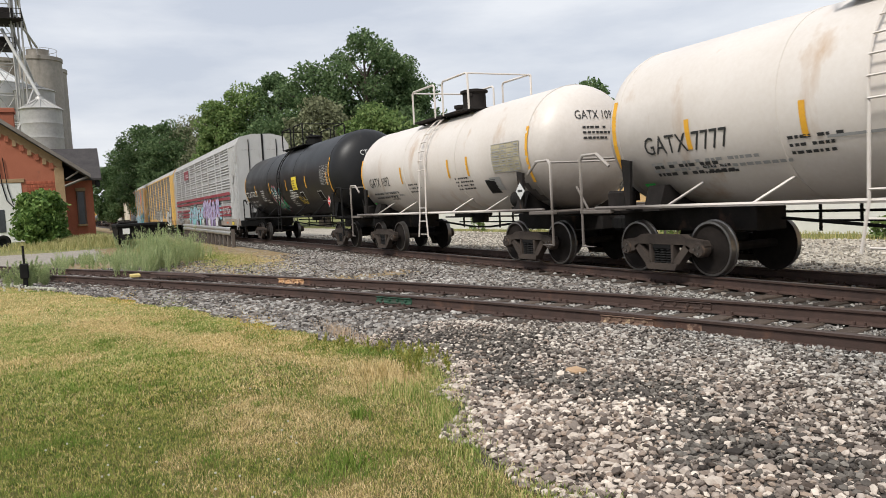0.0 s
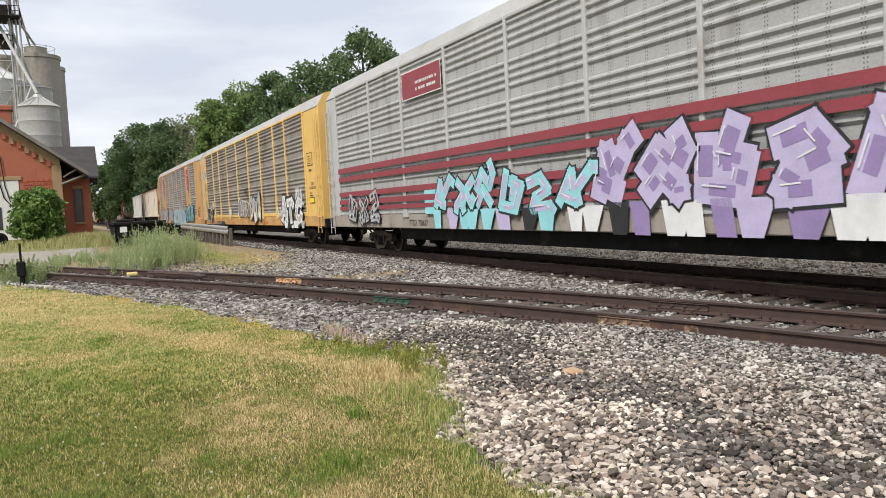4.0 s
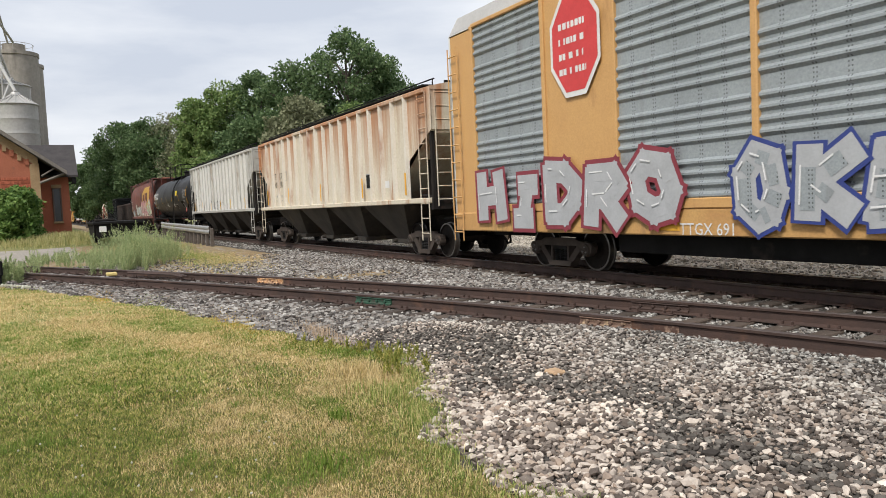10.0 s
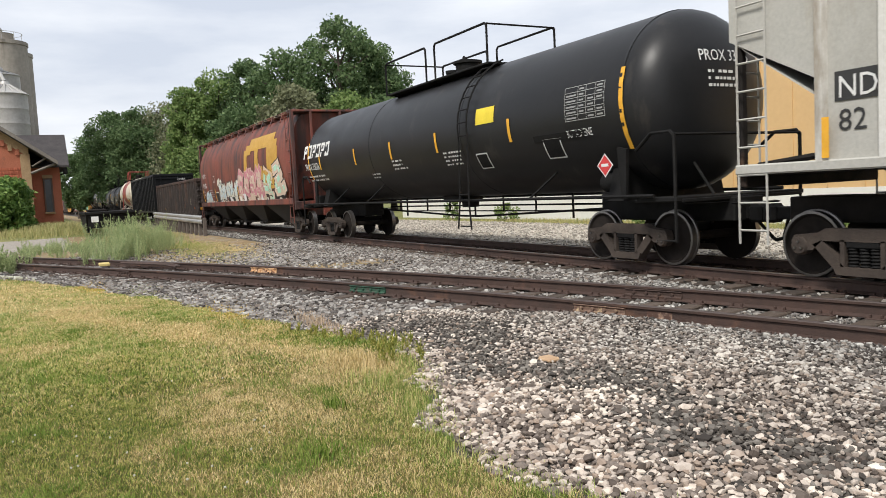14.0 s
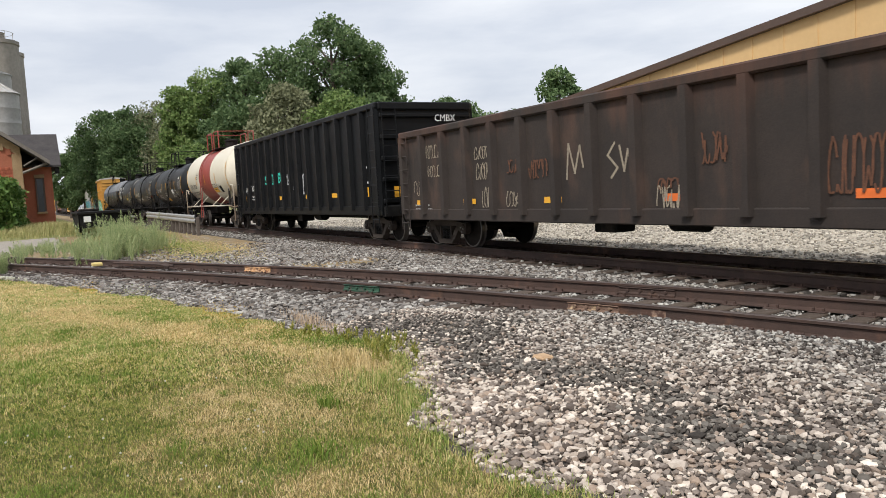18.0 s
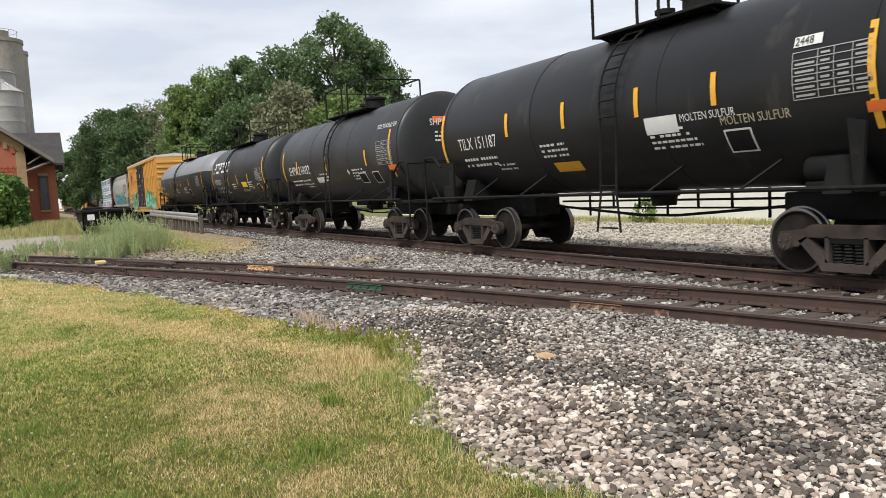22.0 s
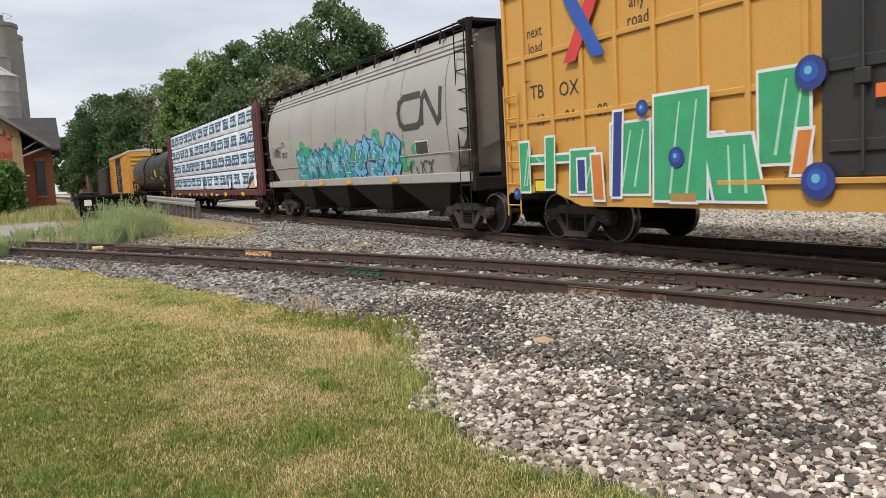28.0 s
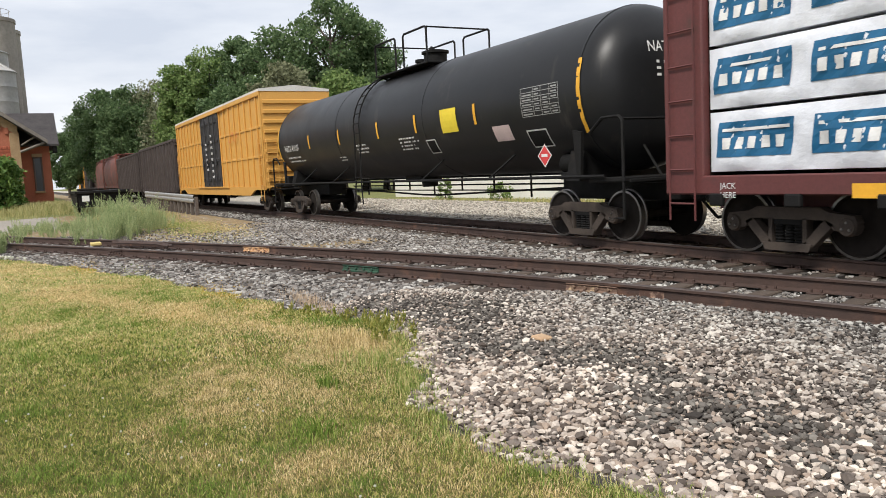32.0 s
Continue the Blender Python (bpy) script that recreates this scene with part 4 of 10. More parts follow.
def scrawl(car, x0, z0, w, h, mat, to, seed, strokes=5, t=0.035, name="graffiti_tag"):
    """A thin unreadable tag: loops and slashes of spray paint."""
    r = random.Random(seed)
    s = Shape()
    for i in range(strokes):
        cx = x0 + w * (i + 0.5) / strokes
        pts = []
        a0, turns = r.uniform(0, 6), r.uniform(0.4, 1.1)
        for e in range(9):
            a = a0 + turns * 6.28 * e / 8
            pts.append((cx + w / strokes * 0.55 * math.cos(a) * r.uniform(0.8, 1.1), z0 + h * (0.5 + 0.45 * math.sin(a * r.choice((1, 1, 1.3))))))
        for (a, b), (c, d) in zip(pts, pts[1:]):
            dx, dz = c - a, d - b
            q = math.hypot(dx, dz) or 1
            ox, oz = -dz / q * t / 2, dx / q * t / 2
            s.add([to(a + ox, b + oz, 3), to(c + ox, d + oz, 3), to(c - ox, d - oz, 3), to(a - ox, b - oz, 3)], [(0, 1, 2, 3)])
    return part(name, s, mat, car, "thin spray-painted tag", smooth=0)


def ladder(s, x, y, z0, z1, w=0.4, rungs=7, r=0.016, across="x"):
    """Stiles and rungs as round bars, into a Shape."""
    d = (w / 2, 0, 0) if across == "x" else (0, w / 2, 0)
    for k in (-1, 1):
        s.rod([(x + k * d[0], y + k * d[1], z0), (x + k * d[0], y + k * d[1], z1)], r, 5)
    for i in range(rungs):
        z = z0 + (z1 - z0) * (i + 0.5) / rungs
        s.rod([(x - d[0], y - d[1], z), (x + d[0], y + d[1], z)], r, 5)


# -- bogies --
def truck_meshes(wr):
    f = Shape()   # cast side frame, with two openings
    y0, y1 = -0.075, 0.075
    k = wr / 0.457
    top, bot = 0.62 * k, 0.20 * k
    out = [(-1.02, 0.52 * k), (-0.98, 0.60 * k), (-0.62, 0.64 * k), (-0.5, 0.70 * k), (0.5, 0.70 * k), (0.62, 0.64 * k), (0.98, 0.60 * k), (1.02, 0.52 * k)]
    f.prism(out + [(0.98, 0.38 * k), (0.70, 0.40 * k), (0.56, 0.53 * k), (-0.56, 0.53 * k), (-0.70, 0.40 * k), (-0.98, 0.38 * k)], "y", y0, y1)
    f.prism([(-0.70, 0.48 * k), (-0.56, 0.54 * k), (-0.25, 0.20 * k), (-0.36, 0.13 * k)], "y", y0, y1)
    f.prism([(0.70, 0.48 * k), (0.56, 0.54 * k), (0.25, 0.20 * k), (0.36, 0.13 * k)], "y", y0, y1)
    f.prism([(-0.40, 0.20 * k), (0.40, 0.20 * k), (0.34, 0.09 * k), (-0.34, 0.09 * k)], "y", y0 - 0.02, y1 + 0.02)
    for sx in (-1, 1):
        f.prism([(sx * 0.30, 0.18 * k), (sx * 0.24, 0.18 * k), (sx * 0.24, 0.55 * k), (sx * 0.30, 0.55 * k)], "y", y0, y1)
    frame_me = f.mesh("side_frame", FRAME_RUST)
    sp = Shape()
    for sx in (-0.15, 0.0, 0.15):
        prof = []
        for i in range(13):
            prof.append((0.19 * k + 0.26 * k * i / 12, 0.075 if i % 2 else 0.055))
        sp.lathe((sx, 0, 0), "z", prof, 10)
    sp.box(-0.22, 0.22, -0.07, 0.07, 0.45 * k, 0.54 * k, 0.01)
    spring_me = sp.mesh("spring_nest", STEEL_DARK)
    w = Shape()
    for s in (-1, 1):
        yy = s * 0.75
        prof = [(-0.068 * s, wr + 0.026), (-0.04 * s, wr + 0.026), (-0.033 * s, wr + 0.004), (0.066 * s, wr), (0.069 * s, wr - 0.035), (0.068 * s, wr - 0.05), (0.035 * s, wr - 0.075), (0.02 * s, 0.18), (0.055 * s, 0.12), (0.055 * s, 0.0)]
        w.lathe((0, yy, 0), "y", prof[4:], 32, slot=0, caps=False)
        w.lathe((0, yy, 0), "y", prof[:5], 32, slot=1, caps=False)
        w.lathe((0, yy, 0), "y", [(-0.068 * s, wr + 0.026), (-0.06 * s, wr - 0.06), (-0.02 * s, 0.2), (-0.06 * s, 0.0)], 24, slot=0, caps=False)
        w.lathe((0, s * 0.99, 0), "y", [(-0.07 * s, 0.0), (-0.07 * s, 0.13), (0.07 * s, 0.13), (0.085 * s, 0.115), (0.105 * s, 0.11), (0.11 * s, 0.0)], 16, slot=2)
        for b in range(3):
            a = b * 2.094
            w.lathe((0.06 * math.cos(a), s * 1.10, 0.06 * math.sin(a)), "y", [(0, 0.018), (0.018 * s, 0.018), (0.018 * s, 0)], 6, slot=1)
    w.lathe((0, 0, 0), "y", [(-0.98, 0.075), (0.98, 0.075)], 10)
    wheel_me = w.mesh("wheelset", [WHEEL_STEEL, TREAD_STEEL, FRAME_RUST])
    b = Shape()
    b.box(-0.2, 0.2, -0.93, 0.93, 0.46 * k, 0.66 * k, 0.03)
    b.lathe((0, 0, 0.66 * k), "z", [(0, 0.2), (0.1, 0.2)], 16)
    b.rod([(-0.62, -0.45, 0.42 * k), (-0.62, 0.45, 0.42 * k)], 0.05, 6)
    b.rod([(0.62, -0.45, 0.42 * k), (0.62, 0.45, 0.42 * k)], 0.05, 6)
    for sx in (-1, 1):
        for sy in (-1, 1):
            b.box(sx * 0.36, sx * 0.44, sy * 0.70 - 0.05, sy * 0.70 + 0.05, 0.28 * k, 0.62 * k, 0.01)
    bolster_me = b.mesh("truck", STEEL_DARK)
    return frame_me, spring_me, wheel_me, bolster_me


TRUCKS = {0.457: truck_meshes(0.457), 0.419: truck_meshes(0.419)}
WHEELSETS = []      # (wheelset, x in its truck, its radius, car index)


def add_trucks(car, index, half, tc, wr=0.457, base=1.78):
    frame_me, spring_me, wheel_me, bolster_me = TRUCKS[wr]
    for sx in (-1, 1):
        t = part("truck", bolster_me, None, car, "dark greasy cast-steel bogie", m=pose(sx * (half - tc), 0, 0))
        for sy in (-1, 1):
            part("side_frame", frame_me, None, t, m=pose(0, sy * 0.99, 0))
            part("spring_nest", spring_me, None, t, m=pose(0, sy * 0.99, 0))
        for ax in (-1, 1):
            w = part("wheelset", wheel_me, None, t, m=pose(ax * base / 2, 0, wr))
            WHEELSETS.append((w, ax * base / 2, wr, index))


def add_coupler(car, half, z=0.84):
    for sx in (-1, 1):
        s = Shape()
        s.box(sx * (half - 0.9), sx * (half - 0.12), -0.09, 0.09, z - 0.1, z + 0.1, 0.02)
        s.box(sx * (half - 0.25), sx * (half - 0.01), -0.17, 0.12, z - 0.15, z + 0.15, 0.05)
        s.rod([(sx * (half - 0.3), 0.1, z - 0.1), (sx * (half - 0.1), 0.25, z - 0.42), (sx * (half + 0.0), 0.2, z - 0.45)], 0.028, 6)
        s.rod([(sx * (half - 0.45), -1.35, z + 0.22), (sx * (half - 0.45), -0.3, z + 0.2), (sx * (half - 0.2), -0.1, z + 0.2)], 0.014, 5)
        part("coupler", s, STEEL_DARK, car)


def tank_head(r, depth, x, sx, n=7):
    return [(x + sx * depth * math.sin(math.pi / 2 * i / n), r * max(0.0, math.cos(math.pi / 2 * i / n)) ** 0.75) for i in range(1, n + 1)]


def tank_car(name, label, index, L, r, zc, mat, trim, rail_mat, wr=0.457, end_gap=0.95, tc=2.15, bands=(), dome=0.0, jacket=True, ladder_x=0.0, dome_x=0.0, walk_w=2.6, top_mat=None, bow=0.54, group="freight cars of the train"):
    """Tank on stub sills, with dome platform, side ladder, side rails, end platforms, braces and brake gear.
    bands: (from, to, material) along the tank."""
    car = thing(name, label, "tank car", group=group)
    half = L / 2
    a = half - end_gap - r * (min(bow, 0.40) + 0.02)
    body = Shape()
    cuts = sorted({-a, a, *[b for q in bands for b in q[:2]]})
    mats = [mat] + [q[2] for q in bands]
    for p, q in zip(cuts, cuts[1:]):
        slot = 0
        for i, (b0, b1, _) in enumerate(bands):
            if b0 - 1e-6 <= p and q <= b1 + 1e-6:
                slot = i + 1
        body.lathe((0, 0, zc), "x", [(p, r), (q, r)], 48, slot)
        body.f = body.f[:-2]
        body.m = body.m[:-2]
    for sx in (-1, 1):
        body.lathe((0, 0, zc), "x", [(sx * a, r)] + tank_head(r, r * bow, sx * a, sx, 9), 48, 0)
        body.f.pop() if len(body.f[-1]) > 4 else None
        del body.m[len(body.f):]
    body.weld = True
    tank = part("tank", body, mats, car, smooth=50)
    if jacket:
        for x in (-a, -a * 0.33, a * 0.33, a):
            s = Shape()
            s.lathe((0, 0, zc), "x", [(x - 0.03, r + 0.002), (x - 0.028, r + 0.008), (x + 0.028, r + 0.008), (x + 0.03, r + 0.002)], 48)
            s.f = s.f[:-2]
            s.m = s.m[:-2]
            part("seam_band", s, mat, tank)
    for sx in (-1, 1):   # stub sills, saddles and draft gear
        s = Shape()
        s.box(sx * (half - 0.35), sx * (half - 3.6), -0.35, 0.35, 0.72, 1.12, 0.02)
        s.prism([(-1.25, 1.12), (1.25, 1.12), (1.1, zc - r * 0.72), (-1.1, zc - r * 0.72)], "x", sx * (half - tc - 0.2), sx * (half - tc + 0.2))
        s.box(sx * (half - 0.42), sx * (half - 1.5), -1.4, 1.4, 1.08, 1.14, 0.01)
        part("sill", s, trim, car)
    s = Shape()   # underside fittings
    s.lathe((0.4, 0, zc - r - 0.28), "z", [(0, 0.22), (0.3, 0.26)], 16)
    s.box(-0.5, 0.5, -0.35, 0.35, zc - r - 0.12, zc - r + 0.1, 0.03)
    s.rod([(-half + 3, 0.25, 0.95), (-0.5, 0.25, 0.72), (0.5, 0.25, 0.72), (half - 3, 0.25, 0.95)], 0.03, 6)
    s.rod([(-half + 3, 0.9, 0.98), (half - 3, 0.9, 0.98)], 0.025, 6)
    for k in range(9):
        x = -half + 3.5 + (L - 7) * k / 8
        s.rod([(x, 1.3, 1.25), (x, 1.3, 0.78 if k % 3 else 0.62)], 0.03, 5)
    s.rod([(-half + 3.2, 1.3, 0.8), (half - 3.2, 1.3, 0.8)], 0.02, 5)
    part("underframe_piping", s, STEEL_DARK, car)
    for sy in (-1, 1):   # side rails with sloping braces
        y = sy * (min(r, 1.5) + 0.04)
        s = Shape()
        s.rod([(-half + 0.9, y, 1.2), (half - 0.9, y, 1.2)], 0.035, 6)
        part("side_rail", s, rail_mat, car)
        for k in (-2, -1, 1, 2):
            x = k * (a * 0.8) / 2.3 - 0.3
            if abs(x - ladder_x) < 0.5:
                continue
            s = Shape()
            w = -0.80
            s.rod([(x, y, 1.2), (x + 0.36, sy * r * math.cos(w), zc + r * math.sin(w))], 0.022, 5)
            part("brace", s, rail_mat, car)
    for sx in (-1, 1):   # end platforms and grab irons
        s = Shape()
        s.box(sx * (half - 0.45), sx * (half - 1.35), -1.5, 1.5, 1.10, 1.17, 0.01)
        part("end_platform", s, rail_mat, car)
        for sy in (-1, 1):
            s = Shape()
            y = sy * 1.48
            x0, x1 = sx * (half - 0.5), sx * (half - 1.0)
            s.rod([(x0, y, 1.15), (x0, y, 2.12), (x0 - sx * 0.08, y, 2.2), (x1, y, 2.2), (x1 - sx * 0.35, y, 1.95)], 0.03, 6)
            s.rod([(x0, y, 1.12), (x0, y, 0.48), (x0 - sx * 0.4, y, 0.48), (x0 - sx * 0.4, y, 1.12)], 0.024, 6)
            part("grab_iron", s, rail_mat, car)
        s = Shape()
        s.rod([(sx * (half - 0.5), -1.48, 2.15), (sx * (half - 0.5), 1.48, 2.15)], 0.025, 6)
        s.rod([(sx * (half - 0.6), -0.5, 1.15), (sx * (half - 1.25), -0.5, 2.0)], 0.025, 6)
        part("end_rail", s, rail_mat, car)
        s = Shape()   # bracket with placard holder
        x = sx * (half - 1.75)
        s.prism([(x - 0.05, 1.15), (x + 0.05, 1.15), (x + 0.10, 2.0), (x - 0.14, 2.05)], "y", -1.42, -1.36)
        part("placard_bracket", s, trim, car)
    s = Shape()
    s.lathe((half - 2.75, -0.95, 1.45), "x", [(0, 0.0), (0.03, 0.16), (0.08, 0.19), (0.72, 0.19), (0.77, 0.16), (0.8, 0)], 16)
    s.box(half - 2.7, half - 2.0, -1.1, -0.7, 1.14, 1.28, 0.01)
    part("brake_reservoir", s, trim, car)
    s = Shape()
    s.box(-half + 0.9, -half + 1.35, -1.2, -0.85, 1.17, 1.5, 0.04)
    s.lathe((-half + 1.1, -0.7, 1.3), "z", [(0, 0.1), (0.28, 0.1)], 10)
    part("brake_valve", s, trim, car)
    # dome platform, railings and manway
    top = zc + r
    dx = dome_x
    top_mat = top_mat or rail_mat
    s = Shape()
    for sy in (-1, 1):
        s.box(dx - walk_w / 2, dx + walk_w / 2, sy * 0.35, sy * 0.95, top - 0.10, top - 0.05, 0.01)
        for k in (-1, 0, 1):
            s.rod([(dx + k * walk_w * 0.45, sy * 0.9, top - 0.1), (dx + k * walk_w * 0.45, sy * 0.62, zc + r * 0.88)], 0.025, 5)
    part("platform", s, trim, car)
    for sy in (-1, 1):
        s = Shape()
        y = sy * 0.95
        h1 = 0.82
        s.rod([(dx - walk_w / 2, y, top - 0.1), (dx - walk_w / 2, y, top + h1 - 0.05), (dx - walk_w / 2 + 0.08, y, top + h1), (dx - 0.32, y, top + h1), (dx - 0.25, y, top + h1 - 0.06), (dx - 0.25, y, top - 0.1)], 0.028, 6)
        part("railing", s, top_mat, car)
        s = Shape()
        s.rod([(dx + 0.25, y, top - 0.1), (dx + 0.25, y, top + h1 - 0.06), (dx + 0.32, y, top + h1), (dx + walk_w / 2 - 0.08, y, top + h1), (dx + walk_w / 2, y, top + h1 - 0.05), (dx + walk_w / 2, y, top - 0.1)], 0.028, 6)
        part("railing", s, top_mat, car)
    for sx in (-1, 1):
        s = Shape()
        s.rod([(dx + sx * walk_w / 2, -0.95, top + 0.80), (dx + sx * walk_w / 2, 0.95, top + 0.80)], 0.022, 6)
        part("railing", s, top_mat, car)
    s = Shape()
    s.lathe((dx + 0.3, 0, top - 0.1), "z", [(0, 0.32), (0.42 + dome, 0.32), (0.44 + dome, 0.38), (0.50 + dome, 0.38), (0.54 + dome, 0.2), (0.54 + dome, 0)], 24)
    s.lathe((dx - 0.55, 0, top - 0.1), "z", [(0, 0.14), (0.3, 0.14), (0.32, 0.18), (0.4, 0.18), (0.42, 0)], 14)
    s.rod([(dx + 0.05, 0.25, top + 0.35), (dx + 0.55, -0.25, top + 0.45)], 0.05, 6)
    part("manway", s, trim, car)
    s = Shape()   # side ladder that follows the tank
    for k in (-0.2, 0.2):
        pts = [(ladder_x + k * 1.5, -r - 0.14, 0.55), (ladder_x + k, -r - 0.12, 1.2)]
        for i in range(9):
            w = -0.15 + 1.35 * i / 8
            pts.append((ladder_x + k, -(r + 0.10) * math.cos(w), zc + (r + 0.10) * math.sin(w)))
        s.rod(pts, 0.022, 5)
    for i in range(11):
        w = -0.62 + 1.75 * i / 10
        y, z = -(r + 0.11) * math.cos(w), zc + (r + 0.11) * math.sin(w)
        if i < 3:
            y, z = -r - 0.12, 0.62 + 0.36 * i
        s.rod([(ladder_x - 0.2, y, z), (ladder_x + 0.2, y, z)], 0.016, 5)
    part("ladder", s, top_mat, car)
    add_coupler(car, half)
    add_trucks(car, index, half, tc, wr)
    return car


def rib_boxes(s, xs, w, d, y, z0, z1, c=0.015):
    for x in xs:
        s.box(x - w / 2, x + w / 2, y - d if y < 0 else y, y if y < 0 else y + d, z0, z1, c)


def hopper_car(name, label, index, L, mat, dark, top=4.42, ribs=18, rib_mat=None, hw=1.52, bottom=1.58, wr=0.457, tc=2.25, bays=4, group="freight cars of the train"):
    """Covered hopper with ribbed upright sides, open sloping ends, end ladders and funnel bays."""
    car = thing(name, label, "hopper car", group=group)
    half = L / 2
    b = half - 0.75            # end of the side sill
    slope = 1.30               # how far the end sheet leans in
    s = Shape()
    for sy in (-1, 1):
        y = sy * hw
        s.prism([(-b - 0.12, top - 1.1), (-b - 0.12, top - 0.08), (b + 0.12, top - 0.08), (b + 0.12, top - 1.1), (b - slope, bottom + 1.0), (b - slope, bottom), (-b + slope, bottom), (-b + slope, bottom + 1.0)], "y", y - 0.02 * sy, y)
    s.prism([(-hw, top - 0.1), (-hw, top - 0.02), (-0.8, top + 0.12), (0.8, top + 0.12), (hw, top - 0.02), (hw, top - 0.1)], "x", -b - 0.12, b + 0.12)
    for sx in (-1, 1):
        s.add([(sx * (b + 0.1), -hw, top - 1.1), (sx * (b + 0.1), hw, top - 1.1), (sx * (b - slope - 1.1), hw, bottom), (sx * (b - slope - 1.1), -hw, bottom)], [(0, 1, 2, 3)])
        s.add([(sx * (b + 0.1), -hw, top - 1.1), (sx * (b + 0.1), hw, top - 1.1), (sx * (b + 0.1), hw, top - 0.05), (sx * (b + 0.1), -hw, top - 0.05)], [(0, 1, 2, 3)])
    part("body", s, mat, car)
    for sy in (-1, 1):
        for i in range(ribs):
            x = -(b - slope) + 2 * (b - slope) * i / (ribs - 1)
            lo = bottom
            s = Shape()
            s.prism([(x - 0.075, sy * hw), (x + 0.075, sy * hw), (x + 0.05, sy * (hw + 0.09)), (x - 0.05, sy * (hw + 0.09))], "z", lo, top - 0.1)
            part("rib", s, rib_mat or mat, car)
        s = Shape()
        s.box(-b, b, sy * (hw - 0.04), sy * (hw + 0.085), bottom - 0.12, bottom + 0.02, 0.02)
        part("side_sill", s, mat, car)
        s = Shape()
        s.box(-b + 0.1, b - 0.1, sy * (hw - 0.02), sy * (hw + 0.09), top - 0.16, top - 0.04, 0.02)
        part("top_chord", s, mat, car)
    s = Shape()
    for k in range(4):
        y = -0.45 + 0.3 * k
        s.box(-b + 0.3, b - 0.3, y - 0.02, y + 0.02, top + 0.22, top + 0.26)
    for i in range(14):
        x = -b + 0.4 + (2 * b - 0.8) * i / 13
        s.box(x - 0.03, x + 0.03, -0.8, 0.8, top + 0.1, top + 0.22)
        s.rod([(x, -1.15, top), (x, -1.15, top + 0.24)], 0.018, 5)
    s.rod([(-b + 0.3, -1.15, top + 0.24), (b - 0.3, -1.15, top + 0.24)], 0.02, 5)
    s.box(-b + 0.3, b - 0.3, -1.5, -1.02, top + 0.04, top + 0.08)
    part("roof_walk", s, STEEL_DARK, car)
    w = 2 * (b - slope - 0.55) / bays
    for i in range(bays):
        s = Shape()
        cx = (i - (bays - 1) / 2) * w
        top_o = [(cx - w / 2, -hw + 0.04, bottom), (cx + w / 2, -hw + 0.04, bottom), (cx + w / 2, hw - 0.04, bottom), (cx - w / 2, hw - 0.04, bottom)]
        low = [(cx - 0.42, -0.75, 0.42), (cx + 0.42, -0.75, 0.42), (cx + 0.42, 0.75, 0.42), (cx - 0.42, 0.75, 0.42)]
        s.add(top_o + low, [(0, 1, 5, 4), (1, 2, 6, 5), (2, 3, 7, 6), (3, 0, 4, 7), (4, 5, 6, 7)])
        s.box(cx - 0.5, cx + 0.5, -0.85, 0.85, 0.30, 0.44, 0.02)
        s.rod([(cx - 0.3, -0.98, 0.38), (cx - 0.3, 0.98, 0.38)], 0.06, 8)
        part("hopper_bay", s, dark, car)
    for sx in (-1, 1):
        s = Shape()
        s.box(sx * (b + 0.1), sx * (b - 3.4), -0.33, 0.33, 0.72, 1.1, 0.02)
        s.box(sx * (b + 0.05), sx * (b - 0.12), -hw, hw, bottom - 0.3, bottom + 0.02, 0.02)
        for sy in (-1, 1):
            s.box(sx * (b + 0.04), sx * (b - 0.06), sy * (hw - 0.14), sy * (hw - 0.02), bottom, top - 0.1, 0.02)
            s.rod([(sx * (b - 0.1), sy * (hw - 0.3), bottom), (sx * (b - slope * 0.9), sy * (hw - 0.3), bottom + 0.1)], 0.05, 6)
            s.box(sx * (b - 0.9), sx * (b - 1.0), sy * (hw - 0.5), sy * (hw - 0.38), bottom, top - 1.3, 0.02)
        s.box(sx * (b - 0.05), sx * (b - 1.9), -hw + 0.05, hw - 0.05, bottom - 0.14, bottom - 0.04, 0.01)
        # end frames are much darker than the body
        part("end_frame", s, STEEL_GRIME, car, "dark rusty end frame")
        for sy in (-1, 1):
            s = Shape()
            ladder(s, sx * (b - 0.28), sy * (hw + 0.06), 0.5, top - 0.1, 0.46, 10)
            part("ladder", s, mat, car)
        s = Shape()
        ladder(s, sx * (b + 0.1), -hw + 0.35, bottom - 0.2, top, 0.42, 9, across="y")
        part("ladder", s, mat, car)
    s = Shape()
    s.lathe((-b + 1.0, 0.3, bottom + 0.35), "x", [(0, 0.0), (0, 0.2), (0.8, 0.2), (0.8, 0)], 14)
    part("brake_reservoir", s, STEEL_DARK, car)
    add_coupler(car, half)
    add_trucks(car, index, half, tc, wr)
    return car


